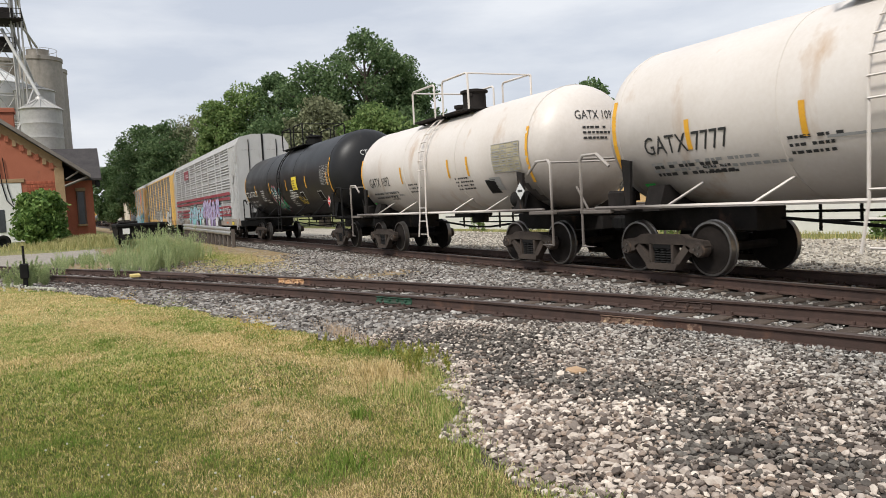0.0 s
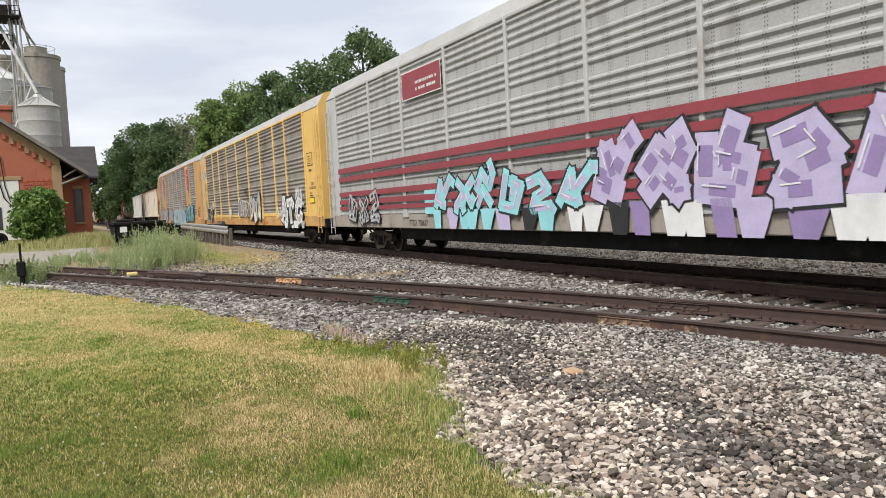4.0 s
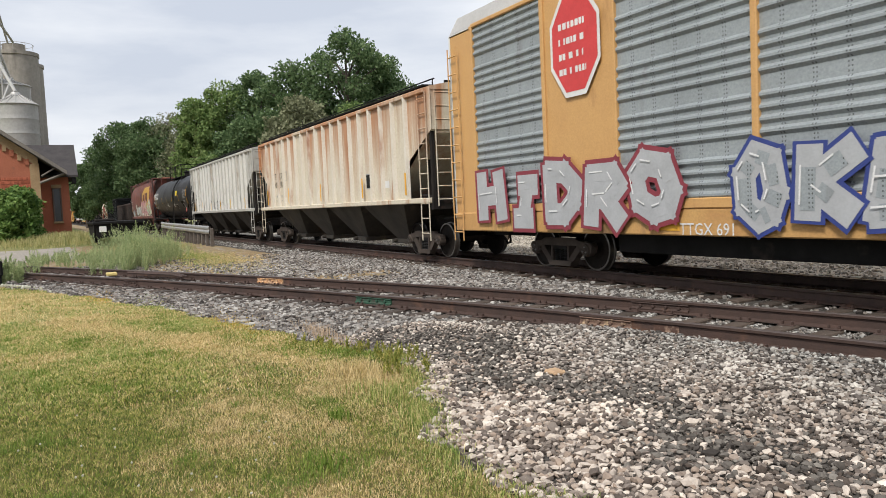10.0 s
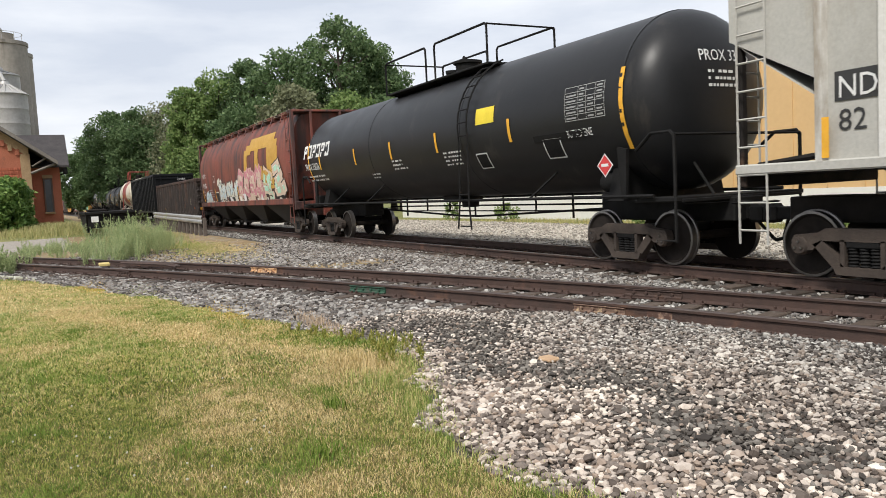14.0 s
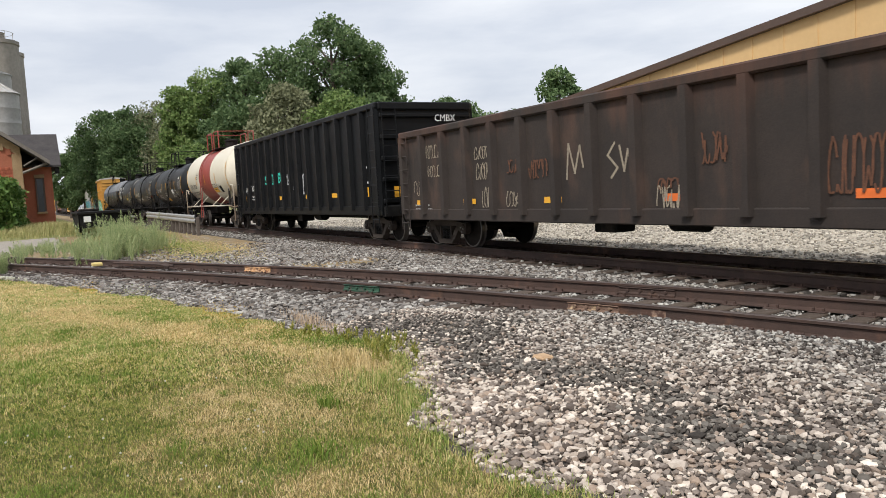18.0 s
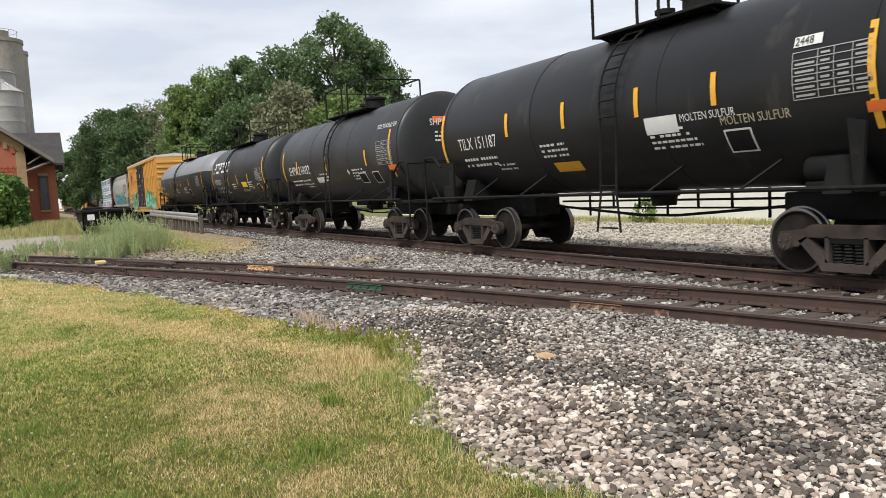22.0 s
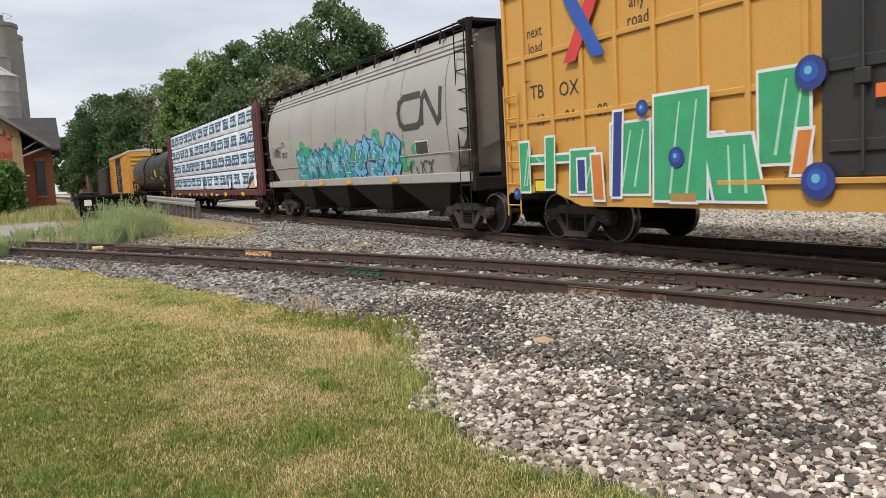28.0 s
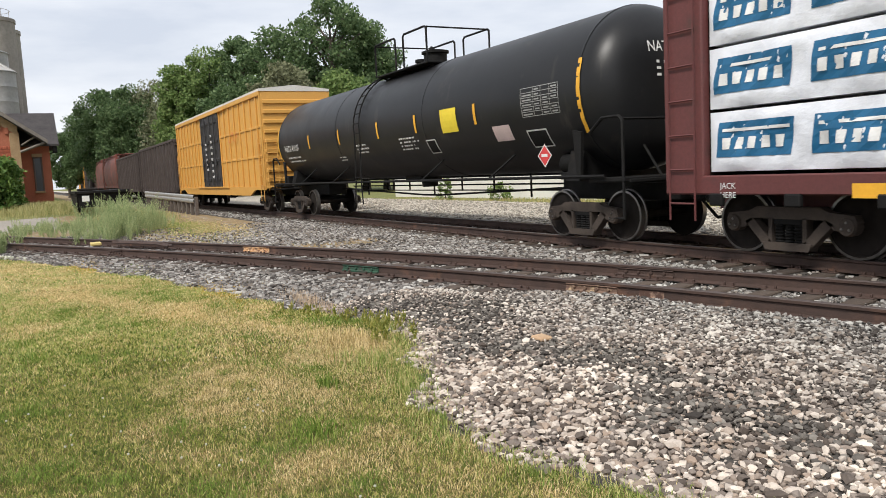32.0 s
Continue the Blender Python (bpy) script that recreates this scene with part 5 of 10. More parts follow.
def curved_hopper(name, label, index, L, mat, dark, end_mat, top=4.7, hw=1.55, bottom=1.35, tc=1.8, group="freight cars of the train", bays=4, end_slope=1.0, rows=12):
    """Covered hopper with smooth bulging sides."""
    car = thing(name, label, "hopper car", group=group)
    half = L / 2
    b = half - 0.8
    prof = []
    for i in range(rows + 1):
        w = -1.0 + 2.05 * i / rows
        k = abs(w) ** 2.6
        prof.append((-hw * (1 - 0.30 * k if w > 0 else 1 - 0.10 * k), bottom + (top - bottom) * (i / rows)))
    outline = prof + [(-0.55, top + 0.10), (0.55, top + 0.10)] + [(-y, z) for y, z in prof[::-1]]
    s = Shape()
    n = len(outline)
    rings = [(-b + 0.15, 0.93), (-b + 0.40, 0.985), (-b + 0.75, 1.0), (b - 0.75, 1.0), (b - 0.40, 0.985), (b - 0.15, 0.93)]
    vs, fs = [], []
    zm = (bottom + top) / 2
    for x, k in rings:
        for y, z in outline:
            lean = 0.0 if z > bottom + 0.9 else (bottom + 0.9 - z) * end_slope
            xx = x + (lean if x < 0 else -lean) * (1 if abs(x) > b - 0.8 else 0)
            vs.append((xx, y * k, zm + (z - zm) * (0.5 + 0.5 * k)))
    for i in range(len(rings) - 1):
        for j in range(n):
            fs.append((i * n + j, i * n + (j + 1) % n, (i + 1) * n + (j + 1) % n, (i + 1) * n + j))
    fs += [tuple(range(n))[::-1], tuple(range((len(rings) - 1) * n, len(rings) * n))]
    s.add(vs, fs)
    part("body", s, mat, car, smooth=45)
    for sy in (-1, 1):
        s = Shape()
        s.box(-b, b, sy * (hw * 0.87), sy * (hw * 0.97), bottom - 0.14, bottom + 0.1, 0.02)
        part("side_sill", s, mat, car)
    s = Shape()
    for sy in (-1, 1):
        s.box(-b + 0.2, b - 0.2, sy * 0.62, sy * 1.12, top + 0.12, top + 0.16, 0.01)
        s.rod([(-b + 0.2, sy * 1.12, top + 0.2), (b - 0.2, sy * 1.12, top + 0.2)], 0.025, 5)
        for i in range(13):
            x = -b + 0.3 + (2 * b - 0.6) * i / 12
            s.box(x - 0.03, x + 0.03, sy * 0.5, sy * 1.18, top - 0.02, top + 0.12)
            s.rod([(x, sy * 1.18, top + 0.15), (x + 0.25, sy * 1.36, top - 0.2)], 0.025, 5)
    for i in range(6):
        x = -b + 1.2 + (2 * b - 2.4) * i / 5
        s.box(x - 0.6, x + 0.6, -0.45, 0.45, top + 0.1, top + 0.22, 0.04)
    part("roof_walk", s, end_mat, car)
    for i in range(bays):
        w = 2 * (b - 1.2) / bays
        cx = (i - (bays - 1) / 2) * w
        s = Shape()
        s.add([(cx - w / 2, -hw * 0.86, bottom), (cx + w / 2, -hw * 0.86, bottom), (cx + w / 2, hw * 0.86, bottom), (cx - w / 2, hw * 0.86, bottom),
               (cx - 0.42, -0.7, 0.42), (cx + 0.42, -0.7, 0.42), (cx + 0.42, 0.7, 0.42), (cx - 0.42, 0.7, 0.42)], [(0, 1, 5, 4), (1, 2, 6, 5), (2, 3, 7, 6), (3, 0, 4, 7), (4, 5, 6, 7)])
        s.box(cx - 0.5, cx + 0.5, -0.85, 0.85, 0.32, 0.44, 0.02)
        s.rod([(cx + 0.3, -0.95, 0.4), (cx + 0.3, 0.95, 0.4)], 0.055, 8)
        part("hopper_bay", s, dark, car)
    for sx in (-1, 1):
        s = Shape()
        s.box(sx * (b + 0.15), sx * (b - 3.0), -0.33, 0.33, 0.72, 1.1, 0.02)
        s.box(sx * (b + 0.1), sx * (b - 0.05), -1.45, 1.45, 1.0, 1.32, 0.02)
        s.box(sx * (b + 0.1), sx * (b - 1.7), -1.4, 1.4, 1.22, 1.3, 0.01)
        for sy in (-1, 1):
            s.box(sx * (b + 0.08), sx * (b - 0.04), sy * 1.30, sy * 1.44, 1.3, top + 0.1, 0.02)
            s.box(sx * (b + 0.08), sx * (b - 0.04), sy * 0.55, sy * 0.65, 1.3, top + 0.1, 0.02)
        s.box(sx * (b + 0.08), sx * (b - 0.35), -1.44, 1.44, top + 0.06, top + 0.14, 0.01)
        part("end_frame", s, end_mat, car)
        for sy in (-1, 1):
            s = Shape()
            ladder(s, sx * (b - 0.22), sy * 1.5, 0.5, top + 0.1, 0.44, 10)
            part("ladder", s, end_mat, car)
    add_coupler(car, half)
    add_trucks(car, index, half, tc)
    return car


def gondola(name, label, index, L, mat, top=2.9, hw=1.55, bottom=1.05, posts=14, tc=2.1, group="freight cars of the train", chord=0.16, end_ribs=5):
    car = thing(name, label, "gondola car", group=group)
    half = L / 2
    b = half - 0.72
    s = Shape()
    s.box(-b + 0.1, b - 0.1, -hw + 0.1, hw - 0.1, bottom - 0.06, bottom + 0.1)
    part("floor", s, mat, car)
    for sy in (-1, 1):
        s = Shape()
        s.box(-b, b, sy * (hw - 0.10), sy * (hw - 0.07), bottom, top, 0.0)
        part("side", s, mat, car)
    for sx in (-1, 1):
        s = Shape()
        s.box(sx * b, sx * (b - 0.04), -hw + 0.07, hw - 0.07, bottom - 0.1, top)
        part("end", s, mat, car)
    for sy in (-1, 1):
        s = Shape()
        s.box(-b - 0.02, b + 0.02, sy * (hw - 0.12), sy * (hw + 0.03), top - chord, top + 0.02, 0.03)
        part("top_chord", s, mat, car)
        s = Shape()
        s.box(-b, b, sy * (hw - 0.12), sy * (hw - 0.02), bottom - 0.25, bottom + 0.02, 0.02)
        part("side_sill", s, mat, car)
        for i in range(posts):
            x = -b + 0.12 + (2 * b - 0.24) * i / (posts - 1)
            s = Shape()
            s.prism([(x - 0.12, sy * (hw - 0.08)), (x + 0.12, sy * (hw - 0.08)), (x + 0.075, sy * (hw + 0.06)), (x - 0.075, sy * (hw + 0.06))], "z", bottom - 0.1, top - chord + 0.02)
            part("post", s, mat, car)
    for sx in (-1, 1):
        s = Shape()
        s.box(sx * (b - 0.05), sx * (b + 0.1), -hw + 0.05, hw - 0.05, top - 0.2, top + 0.02, 0.03)
        part("end_chord", s, mat, car)
        for k in range(end_ribs):
            z = bottom + 0.15 + (top - bottom - 0.5) * k / max(1, end_ribs - 1)
            s = Shape()
            s.box(sx * b, sx * (b + 0.09), -hw + 0.08, hw - 0.08, z - 0.07, z + 0.07, 0.03)
            part("end_rib", s, mat, car)
        s = Shape()
        s.box(sx * (b + 0.2), sx * (b - 2.6), -0.33, 0.33, 0.7, bottom, 0.02)
        s.box(sx * (b + 0.05), sx * (b - 0.15), -hw + 0.1, hw - 0.1, bottom - 0.3, bottom, 0.02)
        part("end_sill", s, STEEL_DARK, car)
        for sy in (-1, 1):
            s = Shape()
            ladder(s, sx * (b - 0.26), sy * (hw + 0.05), 0.45, top - 0.1, 0.44, 7)
            part("ladder", s, mat, car)
        s = Shape()
        ladder(s, sx * (b + 0.17), -hw + 0.32, bottom - 0.2, top - 0.15, 0.42, 7, across="y")
        part("ladder", s, mat, car)
        if sx > 0:
            s = Shape()
            s.lathe((b + 0.22, 0.55, top - 1.1), "x", [(0, 0.0), (0, 0.28), (0.03, 0.3), (0.06, 0.28), (0.06, 0)], 20)
            s.box(b, b + 0.2, 0.4, 0.7, top - 1.45, top - 0.8, 0.03)
            part("hand_brake", s, STEEL_DARK, car)
    s = Shape()
    s.box(-b + 2.0, b - 2.0, -0.3, 0.3, 0.62, bottom, 0.02)
    for i in range(8):
        x = -b + 2.5 + (2 * b - 5) * i / 7
        s.box(x - 0.06, x + 0.06, -hw + 0.1, hw - 0.1, bottom - 0.25, bottom - 0.02)
    s.rod([(-b + 2, -0.6, 0.72), (b - 2, -0.6, 0.72)], 0.03, 6)
    s.lathe((0.6, -0.75, 0.72), "x", [(0, 0), (0, 0.18), (0.7, 0.18), (0.7, 0)], 14)
    s.box(-1.2, -0.6, -1.0, -0.5, 0.5, 0.85, 0.03)
    part("underframe", s, STEEL_DARK, car)
    add_coupler(car, half)
    add_trucks(car, index, half, tc)
    return car


def boxcar(name, label, index, L, mat, door_mat, roof_mat, top=5.15, hw=1.52, bottom=1.02, posts=8, door=(-2.2, 2.0), tc=2.35, group="freight cars of the train"):
    car = thing(name, label, "boxcar", group=group)
    half = L / 2
    b = half - 0.75
    s = Shape()
    s.box(-b, b, -hw + 0.06, hw - 0.06, bottom, top - 0.1, 0.02)
    part("body", s, mat, car)
    s = Shape()
    s.prism([(-hw - 0.02, top - 0.12), (-hw - 0.02, top - 0.02), (0, top + 0.14), (hw + 0.02, top - 0.02), (hw + 0.02, top - 0.12)], "x", -b - 0.02, b + 0.02)
    for i in range(16):
        x = -b + 0.4 + (2 * b - 0.8) * i / 15
        s.prism([(-hw, top - 0.02), (0, top + 0.16), (hw, top - 0.02), (0, top + 0.12)], "x", x - 0.04, x + 0.04)
    part("roof", s, roof_mat, car)
    for sy in (-1, 1):
        y = sy * (hw - 0.06)
        xs = list(np.linspace(-b + 0.68, door[0] - 0.24, posts)) + list(np.linspace(door[1] + 0.24, b - 0.68, posts)) + [-b + 0.05, b - 0.05]
        for x in xs:
            s = Shape()
            s.box(x - 0.045, x + 0.045, y, y + sy * 0.07, bottom + 0.05, top - 0.25, 0.015)
            part("post", s, mat, car)
        s = Shape()
        s.box(-b, b, y, y + sy * 0.09, top - 0.3, top - 0.1, 0.02)
        part("top_chord", s, mat, car)
        s = Shape()
        s.prism([(-b, bottom + 0.1), (b, bottom + 0.1), (b, bottom - 0.05), (b - 1.6, bottom - 0.05), (b - 2.4, bottom - 0.3), (-b + 2.4, bottom - 0.3), (-b + 1.6, bottom - 0.05), (-b, bottom - 0.05)], "y", y, y + sy * 0.08)
        part("side_sill", s, mat, car)
        for z in (top - 1.55, bottom + 1.35):
            for xa, xb in ((-b, door[0] - 0.1), (door[1] + 0.1, b)):
                s = Shape()
                s.box(xa, xb, y, y + sy * 0.04, z - 0.05, z + 0.05, 0.012)
                part("belt_rail", s, mat, car)
        mid = (door[0] + door[1]) / 2
        for xa, xb in ((door[0], mid - 0.01), (mid + 0.01, door[1])):
            s = Shape()
            s.box(xa, xb, y, y + sy * 0.09, bottom + 0.12, top - 0.28, 0.02)
            for k in range(4):
                z = bottom + 0.5 + (top - bottom - 1.2) * k / 3
                s.box(xa + 0.12, xb - 0.12, y + sy * 0.09, y + sy * 0.13, z - 0.08, z + 0.08, 0.02)
            d = part("door", s, door_mat, car, "black-painted plug door")
            s = Shape()
            for k in (0.28, 0.72):
                x = xa + (xb - xa) * k
                s.rod([(x, y + sy * 0.16, bottom + 0.2), (x, y + sy * 0.16, top - 0.4)], 0.025, 6)
                s.box(x - 0.1, x + 0.1, y + sy * 0.12, y + sy * 0.2, bottom + 1.2, bottom + 1.4, 0.02)
            part("lock_rod", s, door_mat, d)
        for z in (bottom + 0.09, top - 0.27):
            s = Shape()
            s.box(door[0] - 1.6, door[1] + 1.6, y + sy * 0.05, y + sy * 0.14, z - 0.05, z + 0.03, 0.01)
            part("door_track", s, mat, car)
    for sx in (-1, 1):
        for k in range(9):
            z = bottom + 0.35 + (top - bottom - 0.9) * k / 8
            s = Shape()
            s.box(sx * b, sx * (b + 0.07), -hw + 0.1, hw - 0.1, z - 0.09, z + 0.09, 0.04)
            part("end_rib", s, mat, car)
        for sy in (-1, 1):
            s = Shape()
            ladder(s, sx * (b - 0.28), sy * (hw + 0.05), 0.5, bottom + 2.1, 0.46, 6)
            part("ladder", s, mat, car)
        s = Shape()
        ladder(s, sx * (b + 0.16), -hw + 0.35, bottom - 0.1, bottom + 2.0, 0.44, 6, across="y")
        part("ladder", s, mat, car)
        s = Shape()
        s.box(sx * (b + 0.25), sx * (b - 3), -0.33, 0.33, 0.7, bottom, 0.02)
        s.box(sx * (b + 0.4), sx * b, -1.3, 1.3, bottom - 0.08, bottom - 0.02, 0.01)
        part("end_sill", s, STEEL_DARK, car)
    s = Shape()
    s.box(-b + 2.5, b - 2.5, -0.35, 0.35, 0.66, bottom, 0.02)
    for i in range(9):
        x = -b + 3.0 + (2 * b - 6) * i / 8
        s.box(x - 0.06, x + 0.06, -hw + 0.12, hw - 0.12, bottom - 0.22, bottom)
    s.lathe((0.6, -0.8, 0.72), "x", [(0, 0), (0, 0.2), (0.8, 0.2), (0.8, 0)], 14)
    part("underframe", s, STEEL_DARK, car)
    add_coupler(car, half)
    add_trucks(car, index, half, tc)
    return car


def autorack(name, label, index, L, screen, frame_mat, roof_mat, end_mat, base_mat, top=5.95, hw=1.58, deck=1.08, posts=(-12.2, -9.6, -7.5, -4.85, -2.05, 0.8, 3.63, 6.38, 8.38, 11.27), solid=(), tc=3.95, group="freight cars of the train", bottom=0.72):
    """Enclosed car carrier: corrugated screens between posts, sloping roof, tall folding end doors, low flat-car sill."""
    car = thing(name, label, "autorack car", group=group)
    half = L / 2
    b = half - 0.55
    eave = top - 0.62
    s = Shape()
    s.prism([(-hw + 0.03, eave), (-hw + 0.30, top - 0.16), (-0.55, top), (0.55, top), (hw - 0.30, top - 0.16), (hw - 0.03, eave), (hw - 0.10, eave), (0.5, top - 0.06), (-0.5, top - 0.06), (-hw + 0.10, eave)], "x", -b, b)
    n = 46
    for i in range(n):
        x = -b + (2 * b) * (i + 0.5) / n
        s.prism([(-hw + 0.05, eave + 0.04), (-hw + 0.31, top - 0.15), (-0.55, top + 0.015), (-0.55, top - 0.02), (-hw + 0.31, top - 0.19)], "x", x - 0.1, x + 0.1)
    part("roof", s, roof_mat, car)
    body0, body1, panels = posts[0], posts[-1], len(posts) - 1
    for sy in (-1, 1):
        y = sy * (hw - 0.05)
        for i in range(panels):
            x0, x1 = posts[i] + 0.05, posts[i + 1] - 0.05
            s = Shape()
            if i in solid:
                s.box(x0, x1, y - sy * 0.02, y + sy * 0.015, deck + 0.25, eave, 0.0)
                part("side_panel", s, frame_mat, car)
                continue
            z = deck + 0.25
            prof = []
            row = 0
            while z < eave - 0.02:
                h = (eave - deck - 0.25) / 24
                if row % 5 == 4:
                    prof += [(0.0, z), (0.0, z + h)]
                else:
                    prof += [(0.0, z), (0.042, z + h * 0.3), (0.042, z + h * 0.5), (0.0, z + h * 0.75)]
                z += h
                row += 1
            prof.append((0.0, eave))
            vs, fs = [], []
            for d, zz in prof:
                vs += [(x0, y + sy * (d - 0.01), zz), (x1, y + sy * (d - 0.01), zz)]
            for k in range(len(prof) - 1):
                fs.append((2 * k, 2 * k + 1, 2 * k + 3, 2 * k + 2))
            s.add(vs, fs)
            part("side_screen", s, screen, car, smooth=20)
        for i in range(panels + 1):
            x = posts[i]
            s = Shape()
            s.box(x - 0.055, x + 0.055, y - sy * 0.03, y + sy * 0.06, deck + 0.1, eave + 0.03, 0.015)
            if i not in (0, panels):
                s.prism([(x - 0.055, deck + 0.95), (x + 0.055, deck + 0.95), (x + 0.17, deck + 0.02), (x - 0.17, deck + 0.02)], "y", y, y + sy * 0.065)
            part("post", s, frame_mat, car)
        s = Shape()
        s.box(body0, body1, y - sy * 0.04, y + sy * 0.05, eave - 0.02, eave + 0.07, 0.015)
        part("top_rail", s, frame_mat, car)
        s = Shape()
        s.box(body0, body1, y - sy * 0.04, y + sy * 0.045, deck + 0.12, deck + 0.28, 0.015)
        part("bottom_rail", s, frame_mat, car)
        s = Shape()
        s.box(-b, b, y - sy * 0.08, y + sy * 0.03, bottom + 0.06, deck + 0.12, 0.02)
        part("side_sill", s, base_mat, car)
        for sx, xa in ((-1, body0), (1, body1)):
            s = Shape()
            s.box(xa, sx * b, y - sy * 0.06, y, deck - 0.02, eave, 0.03)
            part("corner_panel", s, frame_mat, car)
            s = Shape()
            ladder(s, sx * (b - 0.24), y + sy * 0.09, 0.55, eave - 0.3, 0.42, 11)
            part("ladder", s, frame_mat, car)
    for sx in (-1, 1):
        s = Shape()
        for sy in (-1, 1):
            s.prism([(sy * 0.02, deck), (sy * (hw - 0.05), deck), (sy * (hw - 0.05), eave), (sy * (hw - 0.32), top - 0.14), (sy * 0.55, top + 0.02), (sy * 0.02, top + 0.02)], "x", sx * (b - 0.02), sx * (b + 0.05))
        d = part("end_door", s, end_mat, car)
        s = Shape()
        s.box(sx * (b + 0.05), sx * (b + 0.10), -0.05, 0.05, deck, top + 0.02, 0.01)
        for sy in (-1, 1):
            s.rod([(sx * (b + 0.08), sy * 0.8, deck + 0.1), (sx * (b + 0.08), sy * 0.8, top - 0.3)], 0.025, 6)
        part("door_post", s, STEEL_DARK, d)
        s = Shape()
        s.box(sx * (b + 0.25), sx * (b - 4), -0.35, 0.35, 0.6, deck, 0.02)
        s.box(sx * (b + 0.12), sx * (b - 0.2), -hw + 0.08, hw - 0.08, 0.72, deck, 0.02)
        part("end_sill", s, STEEL_DARK, car)
    s = Shape()
    s.box(-b + 0.2, b - 0.2, -hw + 0.12, hw - 0.12, deck - 0.16, deck - 0.04)
    s.box(-b + 3, b - 3, -0.35, 0.35, 0.42, deck - 0.1, 0.02)
    part("underframe", s, STEEL_DARK, car)
    for sy in (-1, 1):
        s = Shape()
        s.box(-b + 5.2, b - 5.2, sy * (hw - 0.5), sy * (hw - 0.6), 0.42, deck - 0.1, 0.02)
        part("side_beam", s, STEEL_DARK, car)
    add_coupler(car, half, 0.8)
    add_trucks(car, index, half, tc, 0.419, 1.68)
    return car


def lumber_car(name, label, index, L, mat, wrap, mark, top=4.80, hw=1.42, deck=1.15, tc=2.3, cols=7, rows=4, group="freight cars of the train"):
    """Centre-beam flat car with bulkheads, loaded with wrapped lumber."""
    car = thing(name, label, "lumber car", group=group)
    half = L / 2
    b = half - 0.45
    s = Shape()
    s.box(-b, b, -hw, hw, deck - 0.1, deck, 0.01)
    s.box(-b + 0.1, b - 0.1, -0.4, 0.4, 0.6, deck - 0.05, 0.02)
    part("deck", s, mat, car)
    for sy in (-1, 1):
        s = Shape()
        s.box(-b, b, sy * (hw - 0.02), sy * (hw + 0.06), deck - 0.26, deck + 0.02, 0.02)
        part("side_sill", s, mat, car)
        for i in range(18):
            x = -b + 1 + (2 * b - 2) * i / 17
            s = Shape()
            s.box(x - 0.12, x + 0.12, sy * (hw + 0.0), sy * (hw + 0.1), deck - 0.42, deck - 0.24, 0.02)
            part("winch", s, STEEL_DARK, car)
    for sx in (-1, 1):
        s = Shape()
        s.box(sx * (b - 0.55), sx * (b - 0.72), -hw, hw, deck, top, 0.02)
        # a dark sheet stands in for the shaded gaps of the open braced end
        part("bulkhead", s, STEEL_GRIME, car, "dark recessed sheet for the shade inside the open bulkhead")
        for sy in (-1, 1):
            s = Shape()
            s.box(sx * b, sx * (b - 0.76), sy * (hw - 0.10), sy * (hw + 0.06), deck - 0.26, top + 0.05, 0.02)
            part("bulkhead_post", s, mat, car)
        for k in range(6):
            z = deck + 0.15 + (top - deck - 0.3) * k / 5
            s = Shape()
            s.box(sx * (b - 0.08), sx * (b - 0.2), -hw + 0.1, hw - 0.1, z - 0.05, z + 0.05, 0.02)
            part("bulkhead_rib", s, mat, car)
        for y in (-0.7, 0.0, 0.7):
            s = Shape()
            s.box(sx * (b - 0.2), sx * (b - 0.5), y - 0.06, y + 0.06, deck, top, 0.02)
            part("bulkhead_stay", s, STEEL_GRIME, car)
        for sy in (-1, 1):
            s = Shape()
            ladder(s, sx * (b - 0.38), sy * (hw + 0.10), 0.5, top - 0.2, 0.5, 8)
            part("ladder", s, mat, car)
        s = Shape()
        s.box(sx * (b + 0.25), sx * (b - 3), -0.33, 0.33, 0.68, deck - 0.1, 0.02)
        part("end_sill", s, STEEL_DARK, car)
    s = Shape()
    s.box(-b + 0.4, b - 0.4, -0.08, 0.08, top - 0.2, top, 0.02)
    for i in range(14):
        x = -b + 0.8 + (2 * b - 1.6) * i / 13
        s.box(x - 0.08, x + 0.08, -0.06, 0.06, deck, top - 0.1)
    part("centre_beam", s, mat, car)
    x0, x1 = -b + 0.78, b - 0.78
    w = (x1 - x0) / cols
    h = (top + 0.02 - deck - 0.04) / rows
    r = random.Random(index)
    for sy in (-1, 1):
        for j in range(rows):
            for i in range(cols):
                xa, xb = x0 + w * i + 0.02, x0 + w * (i + 1) - 0.02
                za, zb = deck + 0.04 + h * j + 0.03, deck + 0.04 + h * (j + 1) - 0.02
                yo = sy * (hw - 0.04 + r.uniform(-0.015, 0.015))
                turn = r.uniform(0, 6)
                p = lumber_pack(xa, xb, yo, sy * 0.12, za, zb, turn)
                pk = part("lumber_pack", p, wrap, car, "bundle of lumber in white wrapping", smooth=60)
                if sy > 0:
                    continue
                wrap_marks(pk, xa, xb, za, zb, yo, mark, r, turn)
    for i in range(26):     # stakes of the centre beam above the load
        x = x0 + 0.4 + (x1 - x0 - 0.8) * i / 25
        s = Shape()
        s.box(x - 0.04, x + 0.04, -hw + 0.02, -hw + 0.14, top - 0.02, top + 0.10, 0.01)
        part("strap_hook", s, STEEL_DARK, car)
    add_coupler(car, half)
    add_trucks(car, index, half, tc)
    return car


